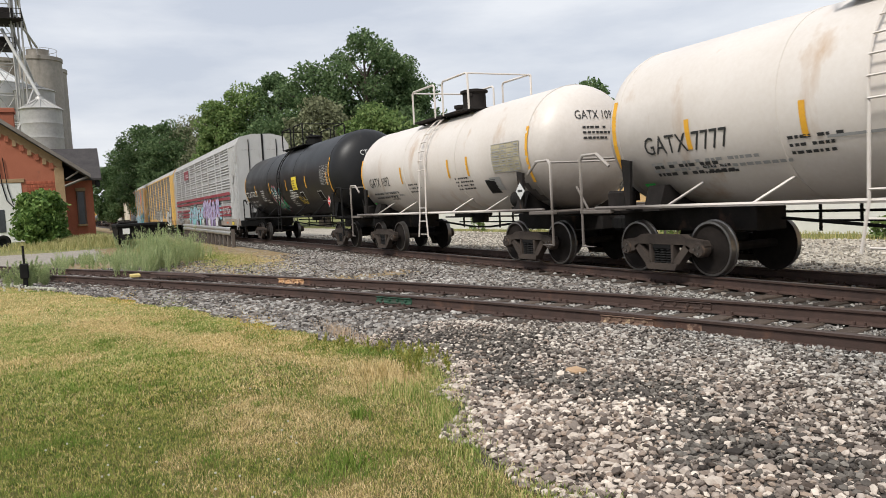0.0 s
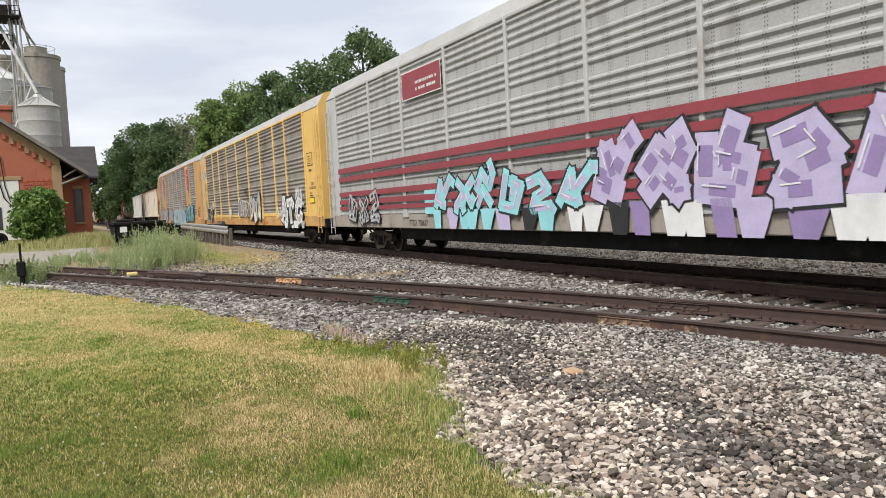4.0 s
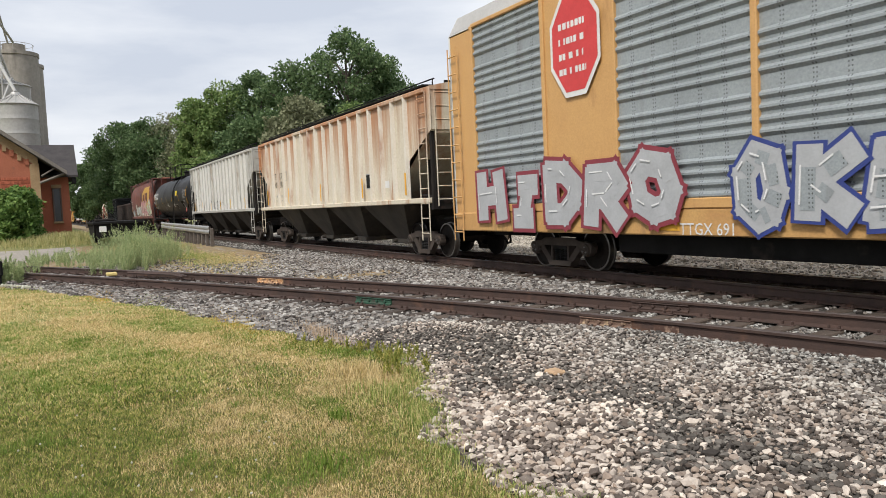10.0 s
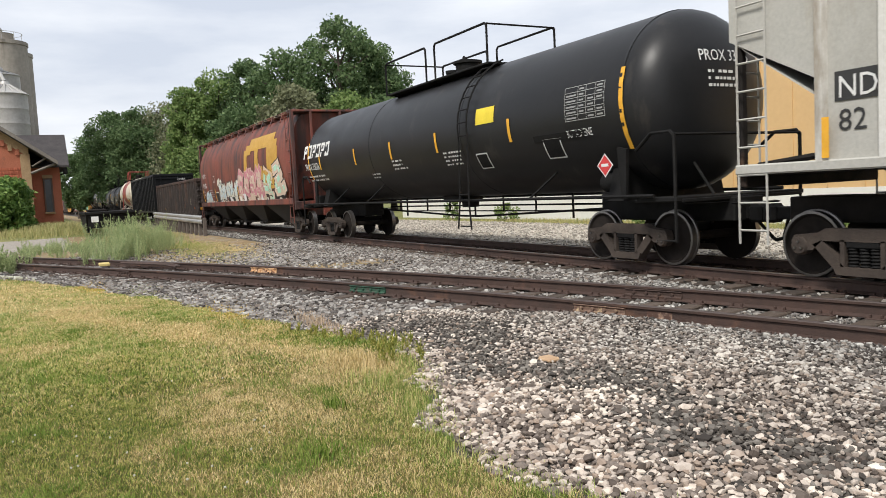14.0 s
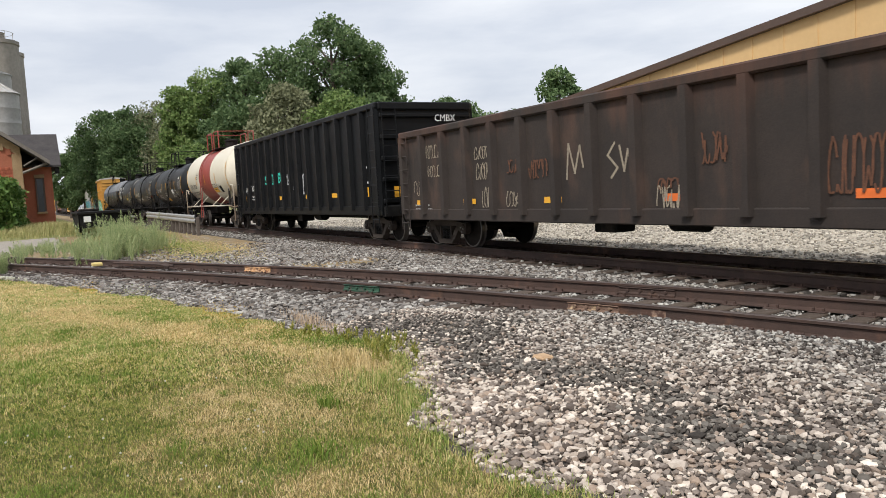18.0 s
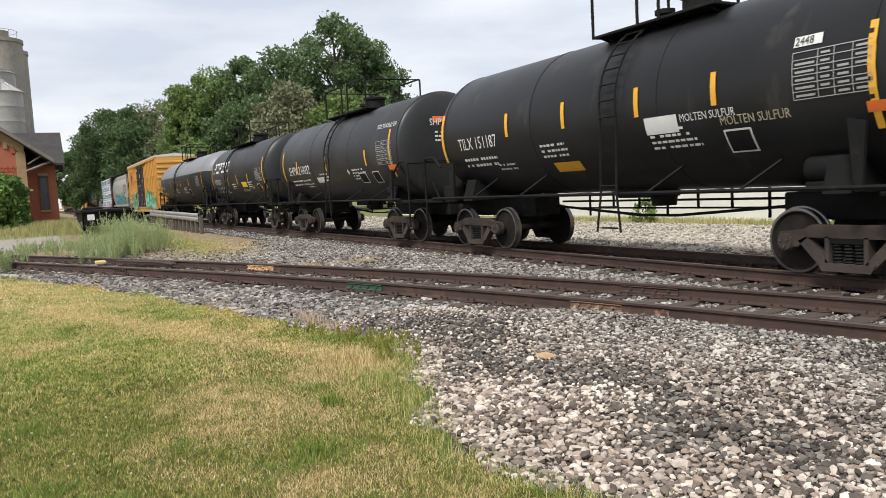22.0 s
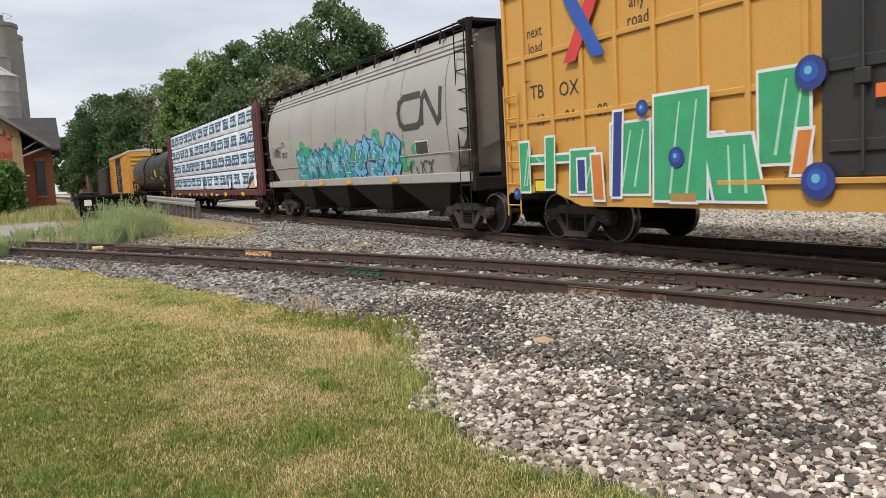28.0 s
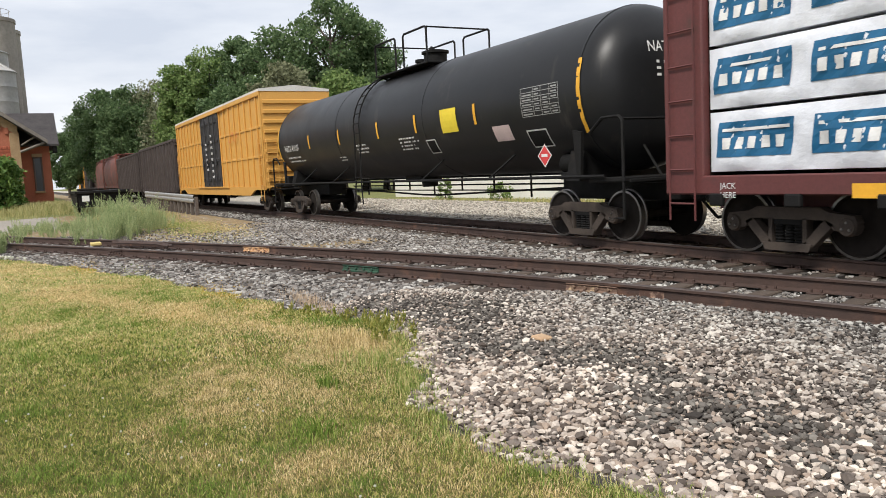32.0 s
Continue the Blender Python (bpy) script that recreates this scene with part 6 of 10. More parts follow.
def ripple(x, z, turn):
    """How far loose plastic stands out from the boards at a place."""
    return 0.018 * math.sin(2.9 * x + 6.1 * z + turn) + 0.015 * math.sin(7.7 * x - 8.3 * z + 2.3 * turn) + 0.010 * math.sin(15.1 * x + 11.0 * z + turn) + 0.005 * math.sin(27.0 * x - 5.0 * z)


def lumber_pack(xa, xb, yo, yi, za, zb, turn):
    """A bundle in loose plastic: the outer face is creased."""
    s = Shape()
    nx, nz = 26, 9
    vs, fs = [], []
    side = -1 if yo < 0 else 1
    for i in range(nx + 1):
        for k in range(nz + 1):
            x, z = xa + (xb - xa) * i / nx, za + (zb - za) * k / nz
            edge = i in (0, nx) or k in (0, nz)
            vs.append((x, yo + side * (-0.03 if edge else ripple(x, z, turn)), z))
    for i in range(nx):
        for k in range(nz):
            a = i * (nz + 1) + k
            fs.append((a, a + nz + 1, a + nz + 2, a + 1))
    s.add(vs, fs)
    q = yo - side * 0.03
    s.add([(xa, q, za), (xb, q, za), (xb, q, zb), (xa, q, zb), (xa, yi, za), (xb, yi, za), (xb, yi, zb), (xa, yi, zb)], [(0, 1, 5, 4), (3, 2, 6, 7), (1, 2, 6, 5), (0, 3, 7, 4), (4, 5, 6, 7)])
    return s


def wrap_marks(pack, xa, xb, za, zb, yo, mark, r, turn):
    """Blue slanted panels with white marks, printed on the creased wrapping."""
    s = Shape()
    h = zb - za
    n = max(1, round((xb - xa) / 1.25))
    step = (xb - xa) / n

    def print_on(x0, x1, z0, z1, slot, k, lean, nx=1, nz=1):
        vs = []
        for i in range(nx + 1):
            for j in range(nz + 1):
                z = z0 + (z1 - z0) * j / nz
                x = x0 + (x1 - x0) * i / nx + lean * (z - za)
                vs.append((x, yo - ripple(x, z, turn) - 0.008 - 0.004 * k, z))
        s.add(vs, [(i * (nz + 1) + j, (i + 1) * (nz + 1) + j, (i + 1) * (nz + 1) + j + 1, i * (nz + 1) + j + 1) for i in range(nx) for j in range(nz)], slot)
    slide = r.uniform(-0.12, 0.12)
    for k in range(n):
        x0 = xa + step * k + 0.10 + slide
        x1 = x0 + step * 0.80
        x0, x1 = max(x0, xa + 0.04), min(x1, xb - 0.16)
        z0, z1 = za + h * 0.24, za + h * 0.82
        print_on(x0, x1, z0, z1, 0, 0, 0.12, 10, 5)
        q = (x1 - x0 - 0.14) / 5
        for i in range(5):
            u = x0 + 0.08 + q * i
            print_on(u + q * 0.08, u + q * 0.66, z0 + h * 0.13, z0 + h * 0.32, 1, 2, 0.12, 2, 3)
        print_on(x0 + 0.08, x1 - 0.06, z0 + h * 0.42, z0 + h * 0.47, 1, 2, 0.12, 4, 1)
    part("wrap_print", s, mark, pack, smooth=0)


# ---- paints of the train ----
TANK_WHITE = surface("tank_white", (0.60, 0.545, 0.49), (0.68, 0.635, 0.59), rough=0.45, scale=0.7, fine=14, fine_amount=0.12, bump=0.04, stain=(0.46, 0.32, 0.21), stain_amount=0.30, streak=0.22, stain_scale=1.3, grime=((0.05, 0.036, 0.028), 2.9, 4.3, 1.2, 3.0))
TANK_CREAM = surface("tank_cream", (0.58, 0.53, 0.42), (0.64, 0.60, 0.50), rough=0.4, scale=0.7, fine=14, fine_amount=0.1, bump=0.04, stain=(0.55, 0.43, 0.25), stain_amount=0.12, streak=0.35, grime=((0.16, 0.10, 0.06), 3.6, 5.0, 1.2, 2.9))
TANK_BLACK = surface("tank_black", (0.011, 0.0115, 0.0125), (0.019, 0.019, 0.02), rough=0.40, spec=0.25, scale=0.8, fine=16, fine_amount=0.15, bump=0.04, stain=(0.05, 0.045, 0.04), stain_amount=0.3, streak=0.3)
TANK_GREY = surface("tank_grey_black", (0.018, 0.019, 0.020), (0.028, 0.029, 0.030), spec=0.35, rough=0.42, scale=0.8, fine=16, fine_amount=0.2, bump=0.05, stain=(0.05, 0.045, 0.04), stain_amount=0.35, streak=0.25)
TANK_TWO = surface("tank_two_tone", (0.012, 0.0125, 0.0135), (0.02, 0.02, 0.021), spec=0.3, rough=0.4, scale=0.8, fine=16, fine_amount=0.2, bump=0.05, stain=(0.05, 0.045, 0.04), stain_amount=0.3, streak=0.25, upper=(3.12, (0.20, 0.208, 0.225)))
TANK_RED = surface("tank_red", (0.30, 0.055, 0.04), (0.24, 0.045, 0.035), rough=0.45, scale=0.8, fine=16, fine_amount=0.1, bump=0.04)
RACK_GREY = surface("rack_grey", (0.40, 0.40, 0.39), (0.33, 0.33, 0.325), rough=0.6, scale=0.9, fine=30, fine_amount=0.3, bump=0.1, stain=(0.20, 0.19, 0.18), stain_amount=0.35, streak=0.3, holes=True)
RACK_FRAME_GREY = surface("rack_frame_grey", (0.46, 0.46, 0.45), (0.38, 0.38, 0.37), rough=0.6, scale=1, fine=30, fine_amount=0.2, bump=0.08, stain=(0.25, 0.22, 0.19), stain_amount=0.3, streak=0.3)
RACK_BROWN = surface("rack_brown", (0.28, 0.26, 0.23), (0.18, 0.158, 0.138), rough=0.7, scale=0.7, fine=30, fine_amount=0.4, bump=0.12, stain=(0.10, 0.075, 0.055), stain_amount=0.4, streak=0.25, holes=True)
RACK_ZINC = surface("rack_zinc", (0.33, 0.36, 0.37), (0.25, 0.275, 0.285), rough=0.5, metal=0.2, scale=0.7, fine=30, fine_amount=0.35, bump=0.12, stain=(0.18, 0.18, 0.18), stain_amount=0.3, streak=0.25, holes=True)
RACK_YELLOW = surface("rack_yellow", (0.70, 0.46, 0.14), (0.62, 0.39, 0.11), rough=0.6, scale=1, fine=30, fine_amount=0.2, bump=0.08, stain=(0.30, 0.15, 0.06), stain_amount=0.3, streak=0.25)
DOOR_PALE = surface("rack_door_pale", (0.58, 0.57, 0.52), (0.48, 0.46, 0.42), rough=0.6, scale=1, fine=30, fine_amount=0.2, bump=0.08, stain=(0.30, 0.24, 0.17), stain_amount=0.35, streak=0.25)
RACK_ORANGE = surface("rack_orange", (0.56, 0.325, 0.12), (0.50, 0.28, 0.105), rough=0.6, scale=1, fine=30, fine_amount=0.2, bump=0.08, stain=(0.28, 0.13, 0.055), stain_amount=0.3, streak=0.25)
ROOF_GREY = surface("roof_grey", (0.46, 0.45, 0.43), (0.36, 0.35, 0.33), rough=0.55, metal=0.2, scale=0.8, fine=20, fine_amount=0.25, bump=0.1, stain=(0.22, 0.19, 0.16), stain_amount=0.25)
SILL_ORANGE = surface("sill_orange", (0.56, 0.34, 0.12), (0.42, 0.22, 0.08), rough=0.7, scale=1.2, fine=30, fine_amount=0.3, bump=0.1, stain=(0.09, 0.06, 0.045), stain_amount=0.4, streak=0.5)
SILL_GREY = surface("sill_grey", (0.36, 0.32, 0.27), (0.26, 0.22, 0.19), rough=0.7, scale=1.2, fine=30, fine_amount=0.3, bump=0.1, stain=(0.10, 0.075, 0.06), stain_amount=0.35, streak=0.5)
HOPPER_RUST = surface("hopper_rust", (0.60, 0.555, 0.455), (0.54, 0.47, 0.355), rough=0.65, scale=0.6, fine=22, fine_amount=0.3, bump=0.12, stain=(0.33, 0.145, 0.055), stain_amount=0.36, streak=0.14, stain_scale=2.4, run=((0.36, 0.135, 0.042), 1.6, 4.4))
HOPPER_RIB = surface("hopper_rib", (0.66, 0.62, 0.54), (0.58, 0.52, 0.43), rough=0.6, scale=0.8, fine=22, fine_amount=0.25, bump=0.1, stain=(0.30, 0.12, 0.05), stain_amount=0.36, streak=0.3, stain_scale=1.2)
HOPPER_RIB_GREY = surface("hopper_rib_grey", (0.64, 0.63, 0.59), (0.54, 0.53, 0.49), rough=0.6, scale=0.8, fine=22, fine_amount=0.25, bump=0.1, stain=(0.24, 0.2, 0.15), stain_amount=0.4, streak=0.3, stain_scale=1.2)
HOPPER_GREY = surface("hopper_grey", (0.44, 0.43, 0.395), (0.35, 0.34, 0.305), rough=0.6, scale=0.7, fine=22, fine_amount=0.2, bump=0.1, stain=(0.30, 0.26, 0.20), stain_amount=0.25, streak=0.18, stain_scale=1.8)
HOPPER_RED = surface("hopper_red", (0.205, 0.043, 0.029), (0.165, 0.062, 0.037), rough=0.6, scale=0.6, fine=22, fine_amount=0.3, bump=0.1, stain=(0.052, 0.029, 0.026), stain_amount=0.66, streak=0.16, stain_scale=1.5)
HOPPER_CN = surface("hopper_pale", (0.36, 0.345, 0.32), (0.31, 0.295, 0.27), rough=0.5, scale=0.7, fine=22, fine_amount=0.15, bump=0.06, stain=(0.20, 0.18, 0.155), stain_amount=0.25, streak=0.18)
BAY_DUSTY = surface("bay_dusty", (0.062, 0.052, 0.040), (0.024, 0.020, 0.016), rough=0.85, scale=1.2, fine=30, fine_amount=0.3, bump=0.15, stain=(0.10, 0.08, 0.055), stain_amount=0.3, streak=0.4)
BAY_DARK = surface("bay_dark", (0.024, 0.021, 0.018), (0.045, 0.038, 0.031), rough=0.8, scale=1.2, fine=30, fine_amount=0.3, bump=0.15, stain=(0.06, 0.05, 0.04), stain_amount=0.3)
GON_BROWN = surface("gon_brown", (0.036, 0.025, 0.020), (0.018, 0.0135, 0.0115), rough=0.75, scale=1, fine=30, fine_amount=0.4, bump=0.2, stain=(0.062, 0.036, 0.026), stain_amount=0.42, streak=0.45, stain_scale=1.3, run=((0.075, 0.034, 0.022), 2.2, 3.3))
GON_BLACK = surface("gon_black", (0.0045, 0.005, 0.0058), (0.0085, 0.009, 0.010), rough=0.45, spec=0.16, scale=1, fine=30, fine_amount=0.3, bump=0.1, stain=(0.022, 0.021, 0.02), stain_amount=0.3, streak=0.3)
BOX_YELLOW = surface("box_yellow", (0.57, 0.305, 0.066), (0.52, 0.27, 0.058), rough=0.55, scale=1, fine=24, fine_amount=0.15, bump=0.06, stain=(0.40, 0.20, 0.07), stain_amount=0.25, streak=0.2)
BOX_ROOF = surface("box_roof", (0.60, 0.59, 0.56), (0.48, 0.47, 0.44), rough=0.55, scale=1, fine=24, bump=0.06)
BOX_DOOR = surface("box_door", (0.020, 0.020, 0.022), (0.030, 0.028, 0.027), rough=0.55, scale=1, fine=24, bump=0.08)
LUMBER_RED = surface("lumber_red", (0.12, 0.032, 0.03), (0.09, 0.028, 0.026), rough=0.6, scale=1, fine=24, fine_amount=0.3, bump=0.1, stain=(0.06, 0.03, 0.025), stain_amount=0.3)
WRAP = surface("plastic_wrap", (0.72, 0.74, 0.78), (0.64, 0.66, 0.71), rough=0.32, scale=3, fine=9, fine_amount=0.25, bump=0.7, ob_random=0.06)
WRAP_BLUE = paint("wrap_blue", (0.012, 0.115, 0.24), 0.4)
FRESH_WOOD = surface("fresh_lumber", (0.55, 0.41, 0.22), (0.48, 0.34, 0.17), rough=0.8, scale=3, fine=40, bump=0.2)
HATCH_BROWN = surface("wagon_brown", (0.060, 0.044, 0.038), (0.040, 0.030, 0.027), rough=0.75, scale=0.8, fine=22, bump=0.1, stain=(0.05, 0.035, 0.03), stain_amount=0.4, streak=0.2)

SPRAY = {k: paint("spray_" + k, c) for k, c in dict(black=(0.02, 0.02, 0.022), white=(0.75, 0.75, 0.74), silver=(0.42, 0.43, 0.44), sky=(0.16, 0.45, 0.62), teal=(0.04, 0.30, 0.30), green=(0.05, 0.36, 0.16), mint=(0.40, 0.68, 0.52), purple=(0.30, 0.22, 0.42), lilac=(0.52, 0.46, 0.66), maroon=(0.24, 0.035, 0.05), yellow=(0.75, 0.55, 0.05), pink=(0.55, 0.22, 0.26), blush=(0.62, 0.48, 0.38), navy=(0.03, 0.05, 0.22), orange=(0.62, 0.20, 0.04), cyan=(0.30, 0.66, 0.70), mist=(0.50, 0.64, 0.68), chalk=(0.60, 0.58, 0.50), jade=(0.03, 0.52, 0.40)).items()}

# places of the couplings behind each car at the clip's start, along the track
COUPLINGS = [0.75, -12.3, -25.4, -43.2, -72.0, -99.65, -128.15, -146.45, -164.45, -183.95, -203.75, -221.65, -239.3, -252.55, -266.15, -279.15, -292.25, -310.75, -330.85, -348.6, -372.85, -394.15, -415.35, -433.45, -451.45, -467.95, -484.95, -502.95, -519.95]
# metres that the train has gone by each full second
GONE = [0.0, 11.24, 22.45, 33.55, 44.85, 56.2, 67.54, 78.75, 89.85, 100.95, 111.72, 122.62, 133.81, 145.04, 156.25, 167.56, 179.13, 190.95, 202.81, 214.38, 225.73, 237.06, 248.59, 260.09, 271.2, 282.49, 293.96, 305.47, 316.92, 328.41, 340.02, 351.8, 363.64]
CARS = []


def length(i):
    return COUPLINGS[i] - COUPLINGS[i + 1]


def middle(i):
    return (COUPLINGS[i] + COUPLINGS[i + 1]) / 2


def build_train():
    T = CARS.append
    blk = TANK_BLACK
    T(tank_car("tank_car", "stained white tank car with black lettering and yellow stripes", 0, length(0), 1.42, 2.58, TANK_WHITE, STEEL_GRIME, TANK_WHITE, ladder_x=0.0, dome_x=0.6, walk_w=3.2))
    T(tank_car("tank_car", "small rust-streaked white tank car with white rails", 1, length(1), 1.38, 2.52, TANK_WHITE, STEEL_GRIME, TANK_WHITE, ladder_x=-0.15, dome_x=0.1, walk_w=3.4, dome=0.18))
    T(tank_car("tank_car", "long glossy black tank car with painted bubble graffiti", 2, length(2), 1.56, 2.82, blk, STEEL_DARK, STEEL_DARK, ladder_x=0.2, dome_x=0.5, walk_w=3.4))
    T(autorack("autorack_car", "grey corrugated autorack with two dark red bands", 3, length(3), RACK_GREY, RACK_FRAME_GREY, ROOF_GREY, RACK_FRAME_GREY, SILL_GREY, posts=(-12.8, -9.6, -7.1, -4.3, -1.35, 1.4, 4.2, 7.1, 9.0, 11.9)))
    T(autorack("autorack_car", "yellow autorack with dirty brown corrugated screens", 4, length(4), RACK_BROWN, RACK_YELLOW, ROOF_GREY, RACK_YELLOW, SILL_ORANGE, posts=(-12.2, -9.6, -7.5, -4.85, -2.05, 0.8, 3.63, 6.38, 8.38, 11.27)))
    T(autorack("autorack_car", "orange autorack with zinc-grey screens and red emblems", 5, length(5), RACK_ZINC, RACK_ORANGE, ROOF_GREY, DOOR_PALE, SILL_ORANGE, posts=(-12.65, -9.95, -7.92, -5.05, -2.45, 0.45, 3.25, 6.0, 7.95, 10.85), solid=(1, 7)))
    T(hopper_car("hopper_car", "cream ribbed hopper car streaked with orange rust", 6, length(6), HOPPER_RUST, BAY_DUSTY, rib_mat=HOPPER_RIB))
    T(hopper_car("hopper_car", "pale grey ribbed hopper car with dark funnel bays", 7, length(7), HOPPER_GREY, BAY_DUSTY, rib_mat=HOPPER_RIB_GREY))
    T(tank_car("tank_car", "long black tank car with a white painted emblem", 8, length(8), 1.56, 2.82, blk, STEEL_DARK, STEEL_DARK, ladder_x=3.0, dome_x=0.3, walk_w=5.6))
    T(curved_hopper("hopper_car", "rust-red bulging hopper car covered in graffiti", 9, length(9), HOPPER_RED, BAY_DARK, HOPPER_RED))
    T(gondola("gondola_car", "brown rusty gondola with scrawled tags", 10, length(10), GON_BROWN, top=2.95, bottom=0.95, posts=16))
    T(gondola("gondola_car", "tall black ribbed gondola with yellow patches", 11, length(11), GON_BLACK, top=3.95, posts=17))
    T(tank_car("tank_car", "cream tank car with a broad red-brown band", 12, length(12), 1.56, 2.82, TANK_CREAM, STEEL_GRIME, TANK_CREAM, bands=((-1.6, 1.4, TANK_RED),), ladder_x=-0.6, dome_x=0.0, walk_w=2.8, top_mat=TANK_RED))
    T(tank_car("tank_car", "black tank car with white lettering", 13, length(13), 1.46, 2.66, blk, STEEL_DARK, STEEL_DARK, ladder_x=0.7, dome_x=1.1, walk_w=2.8))
    T(tank_car("tank_car", "dusty black tank car with hazard signs", 14, length(14), 1.50, 2.62, TANK_GREY, STEEL_DARK, STEEL_DARK, bow=0.16, end_gap=0.85, ladder_x=0.15, dome_x=0.5, walk_w=3.5))
    T(tank_car("tank_car", "dusty black tank car with a white painted emblem", 15, length(15), 1.52, 2.64, TANK_GREY, STEEL_DARK, STEEL_DARK, bow=0.22, tc=1.8, ladder_x=-1.5, dome_x=-0.6, walk_w=3.8))
    T(tank_car("tank_car", "long grey-topped black tank car", 16, length(16), 1.51, 2.77, TANK_TWO, STEEL_DARK, STEEL_DARK, ladder_x=-1.0, dome_x=0.5, walk_w=3.0))
    T(boxcar("boxcar", "yellow boxcar with black doors and green graffiti", 17, length(17), BOX_YELLOW, BOX_DOOR, BOX_ROOF))
    T(curved_hopper("hopper_car", "pale grey bulging hopper car with turquoise graffiti", 18, length(18), HOPPER_CN, BAY_DARK, STEEL_GRIME))
    T(lumber_car("lumber_car", "dark red centre-beam car stacked with white-wrapped lumber", 19, length(19), LUMBER_RED, WRAP, [WRAP_BLUE, WHITE_MARK]))
    T(tank_car("tank_car", "long black tank car with a yellow notice", 20, length(20), 1.52, 2.78, blk, STEEL_DARK, STEEL_DARK, ladder_x=-1.0, dome_x=0.8, walk_w=3.2))
    T(boxcar("boxcar", "yellow boxcar with black doors", 21, length(21), BOX_YELLOW, BOX_DOOR, BOX_ROOF))
    T(gondola("gondola_car", "tall dark brown ribbed wagon", 22, length(22), HATCH_BROWN, top=4.3))
    T(gondola("gondola_car", "tall brown ribbed wagon", 23, length(23), HATCH_BROWN, top=4.2))
    T(curved_hopper("hopper_car", "rust-brown bulging hopper car", 24, length(24), HOPPER_RED, BAY_DARK, HOPPER_RED))
    T(curved_hopper("hopper_car", "rust-brown bulging hopper car", 25, length(25), HOPPER_RED, BAY_DARK, HOPPER_RED))
    T(boxcar("boxcar", "plain brown boxcar of a freight train", 26, length(26), HATCH_BROWN, BOX_DOOR, BOX_ROOF))
    T(boxcar("boxcar", "yellow boxcar with black doors", 27, length(27), BOX_YELLOW, BOX_DOOR, BOX_ROOF))


build_train()

# ---- depot, grain elevator, warehouse, trees ----
BRICK_RED = surface("brick_red", (0.37, 0.13, 0.078), (0.30, 0.105, 0.063), rough=0.85, scale=1.2, fine=18, fine_amount=0.5, bump=0.3, spec=0.2, stain=(0.22, 0.10, 0.07), stain_amount=0.25)
BRICK_PIECE = surface("brick_piece", (0.41, 0.125, 0.07), (0.31, 0.09, 0.055), rough=0.85, scale=3, fine=30, fine_amount=0.4, bump=0.3, spec=0.2, ob_random=0.25)
BRICK_TAN = surface("brick_tan", (0.34, 0.24, 0.14), (0.27, 0.18, 0.10), rough=0.85, scale=2.5, fine=18, fine_amount=0.4, bump=0.3, spec=0.2)
SHINGLE_DARK = surface("shingle_dark", (0.055, 0.048, 0.047), (0.036, 0.033, 0.034), rough=0.9, scale=2, fine=14, fine_amount=0.5, bump=0.4)
WOOD_GREY = surface("wood_grey", (0.20, 0.18, 0.155), (0.13, 0.115, 0.10), rough=0.9, scale=2, fine=20, fine_amount=0.4, bump=0.3)
DOOR_WHITE = surface("door_white", (0.66, 0.66, 0.62), (0.55, 0.55, 0.51), rough=0.7, scale=2, fine=20, fine_amount=0.2, bump=0.1, stain=(0.35, 0.34, 0.30), stain_amount=0.25, streak=0.3)
PANE_DARK = surface("pane_dark", (0.045, 0.05, 0.055), (0.03, 0.033, 0.037), rough=0.15, scale=2, fine=20, bump=0.0)
CONCRETE = surface("silo_concrete", (0.33, 0.30, 0.26), (0.25, 0.225, 0.195), rough=0.9, scale=0.25, fine=2.5, fine_amount=0.35, bump=0.1, stain=(0.15, 0.13, 0.11), stain_amount=0.42, streak=0.12, stain_scale=0.6)
ZINC = surface("bin_zinc", (0.46, 0.45, 0.43), (0.36, 0.35, 0.33), rough=0.5, metal=0.3, scale=0.4, fine=4, fine_amount=0.25, bump=0.05, stain=(0.22, 0.20, 0.18), stain_amount=0.3, streak=0.15, stain_scale=0.8)
BIN_WHITE = surface("bin_white", (0.68, 0.68, 0.67), (0.58, 0.58, 0.57), rough=0.6, scale=0.4, fine=4, fine_amount=0.2, bump=0.05)
TAN_METAL = surface("tan_metal", (0.60, 0.40, 0.19), (0.55, 0.365, 0.17), rough=0.6, scale=0.3, fine=5, fine_amount=0.1, bump=0.05)
PALE_METAL = surface("pale_metal", (0.74, 0.73, 0.68), (0.66, 0.65, 0.60), rough=0.6, scale=0.4, fine=5, fine_amount=0.12, bump=0.05)
TRIM_BROWN = surface("trim_brown", (0.09, 0.055, 0.04), (0.07, 0.045, 0.035), rough=0.6, scale=1, fine=10, bump=0.05)

depot = thing("depot", "old red brick railway depot with a dark shingle roof", "building")
GX = -58.0      # plane of the gable that faces the lawn


def rake(y):
    """Height of the roof edge over the gable; the ridge stands at y = -6."""
    return 4.72 + (1.45 - y) * 0.735 if y > -6 else 4.72 + 7.45 * 0.735 - (-6 - y) * 0.735


s = Shape()
s.prism([(-11.0, -0.2), (-0.1, -0.2), (-0.1, 5.2), (-6.0, 9.6), (-11.0, 5.9)], "x", GX - 16, GX)
part("wall", s, BRICK_RED, depot)
s = Shape()
s.box(GX - 0.6, GX + 0.06, -0.62, -0.04, -0.2, 5.3, 0.02)
part("corner_pier", s, BRICK_TAN, depot, "tan brick corner pier")
for k in range(13):     # stepped brickwork under the sloping eave
    y = -0.75 - 0.42 * k
    s = Shape()
    s.box(GX - 0.05, GX + 0.10, y - 0.12, y + 0.12, rake(y) - 1.12, rake(y) - 0.72, 0.01)
    part("dentil", s, BRICK_TAN if k % 2 else BRICK_RED, depot)
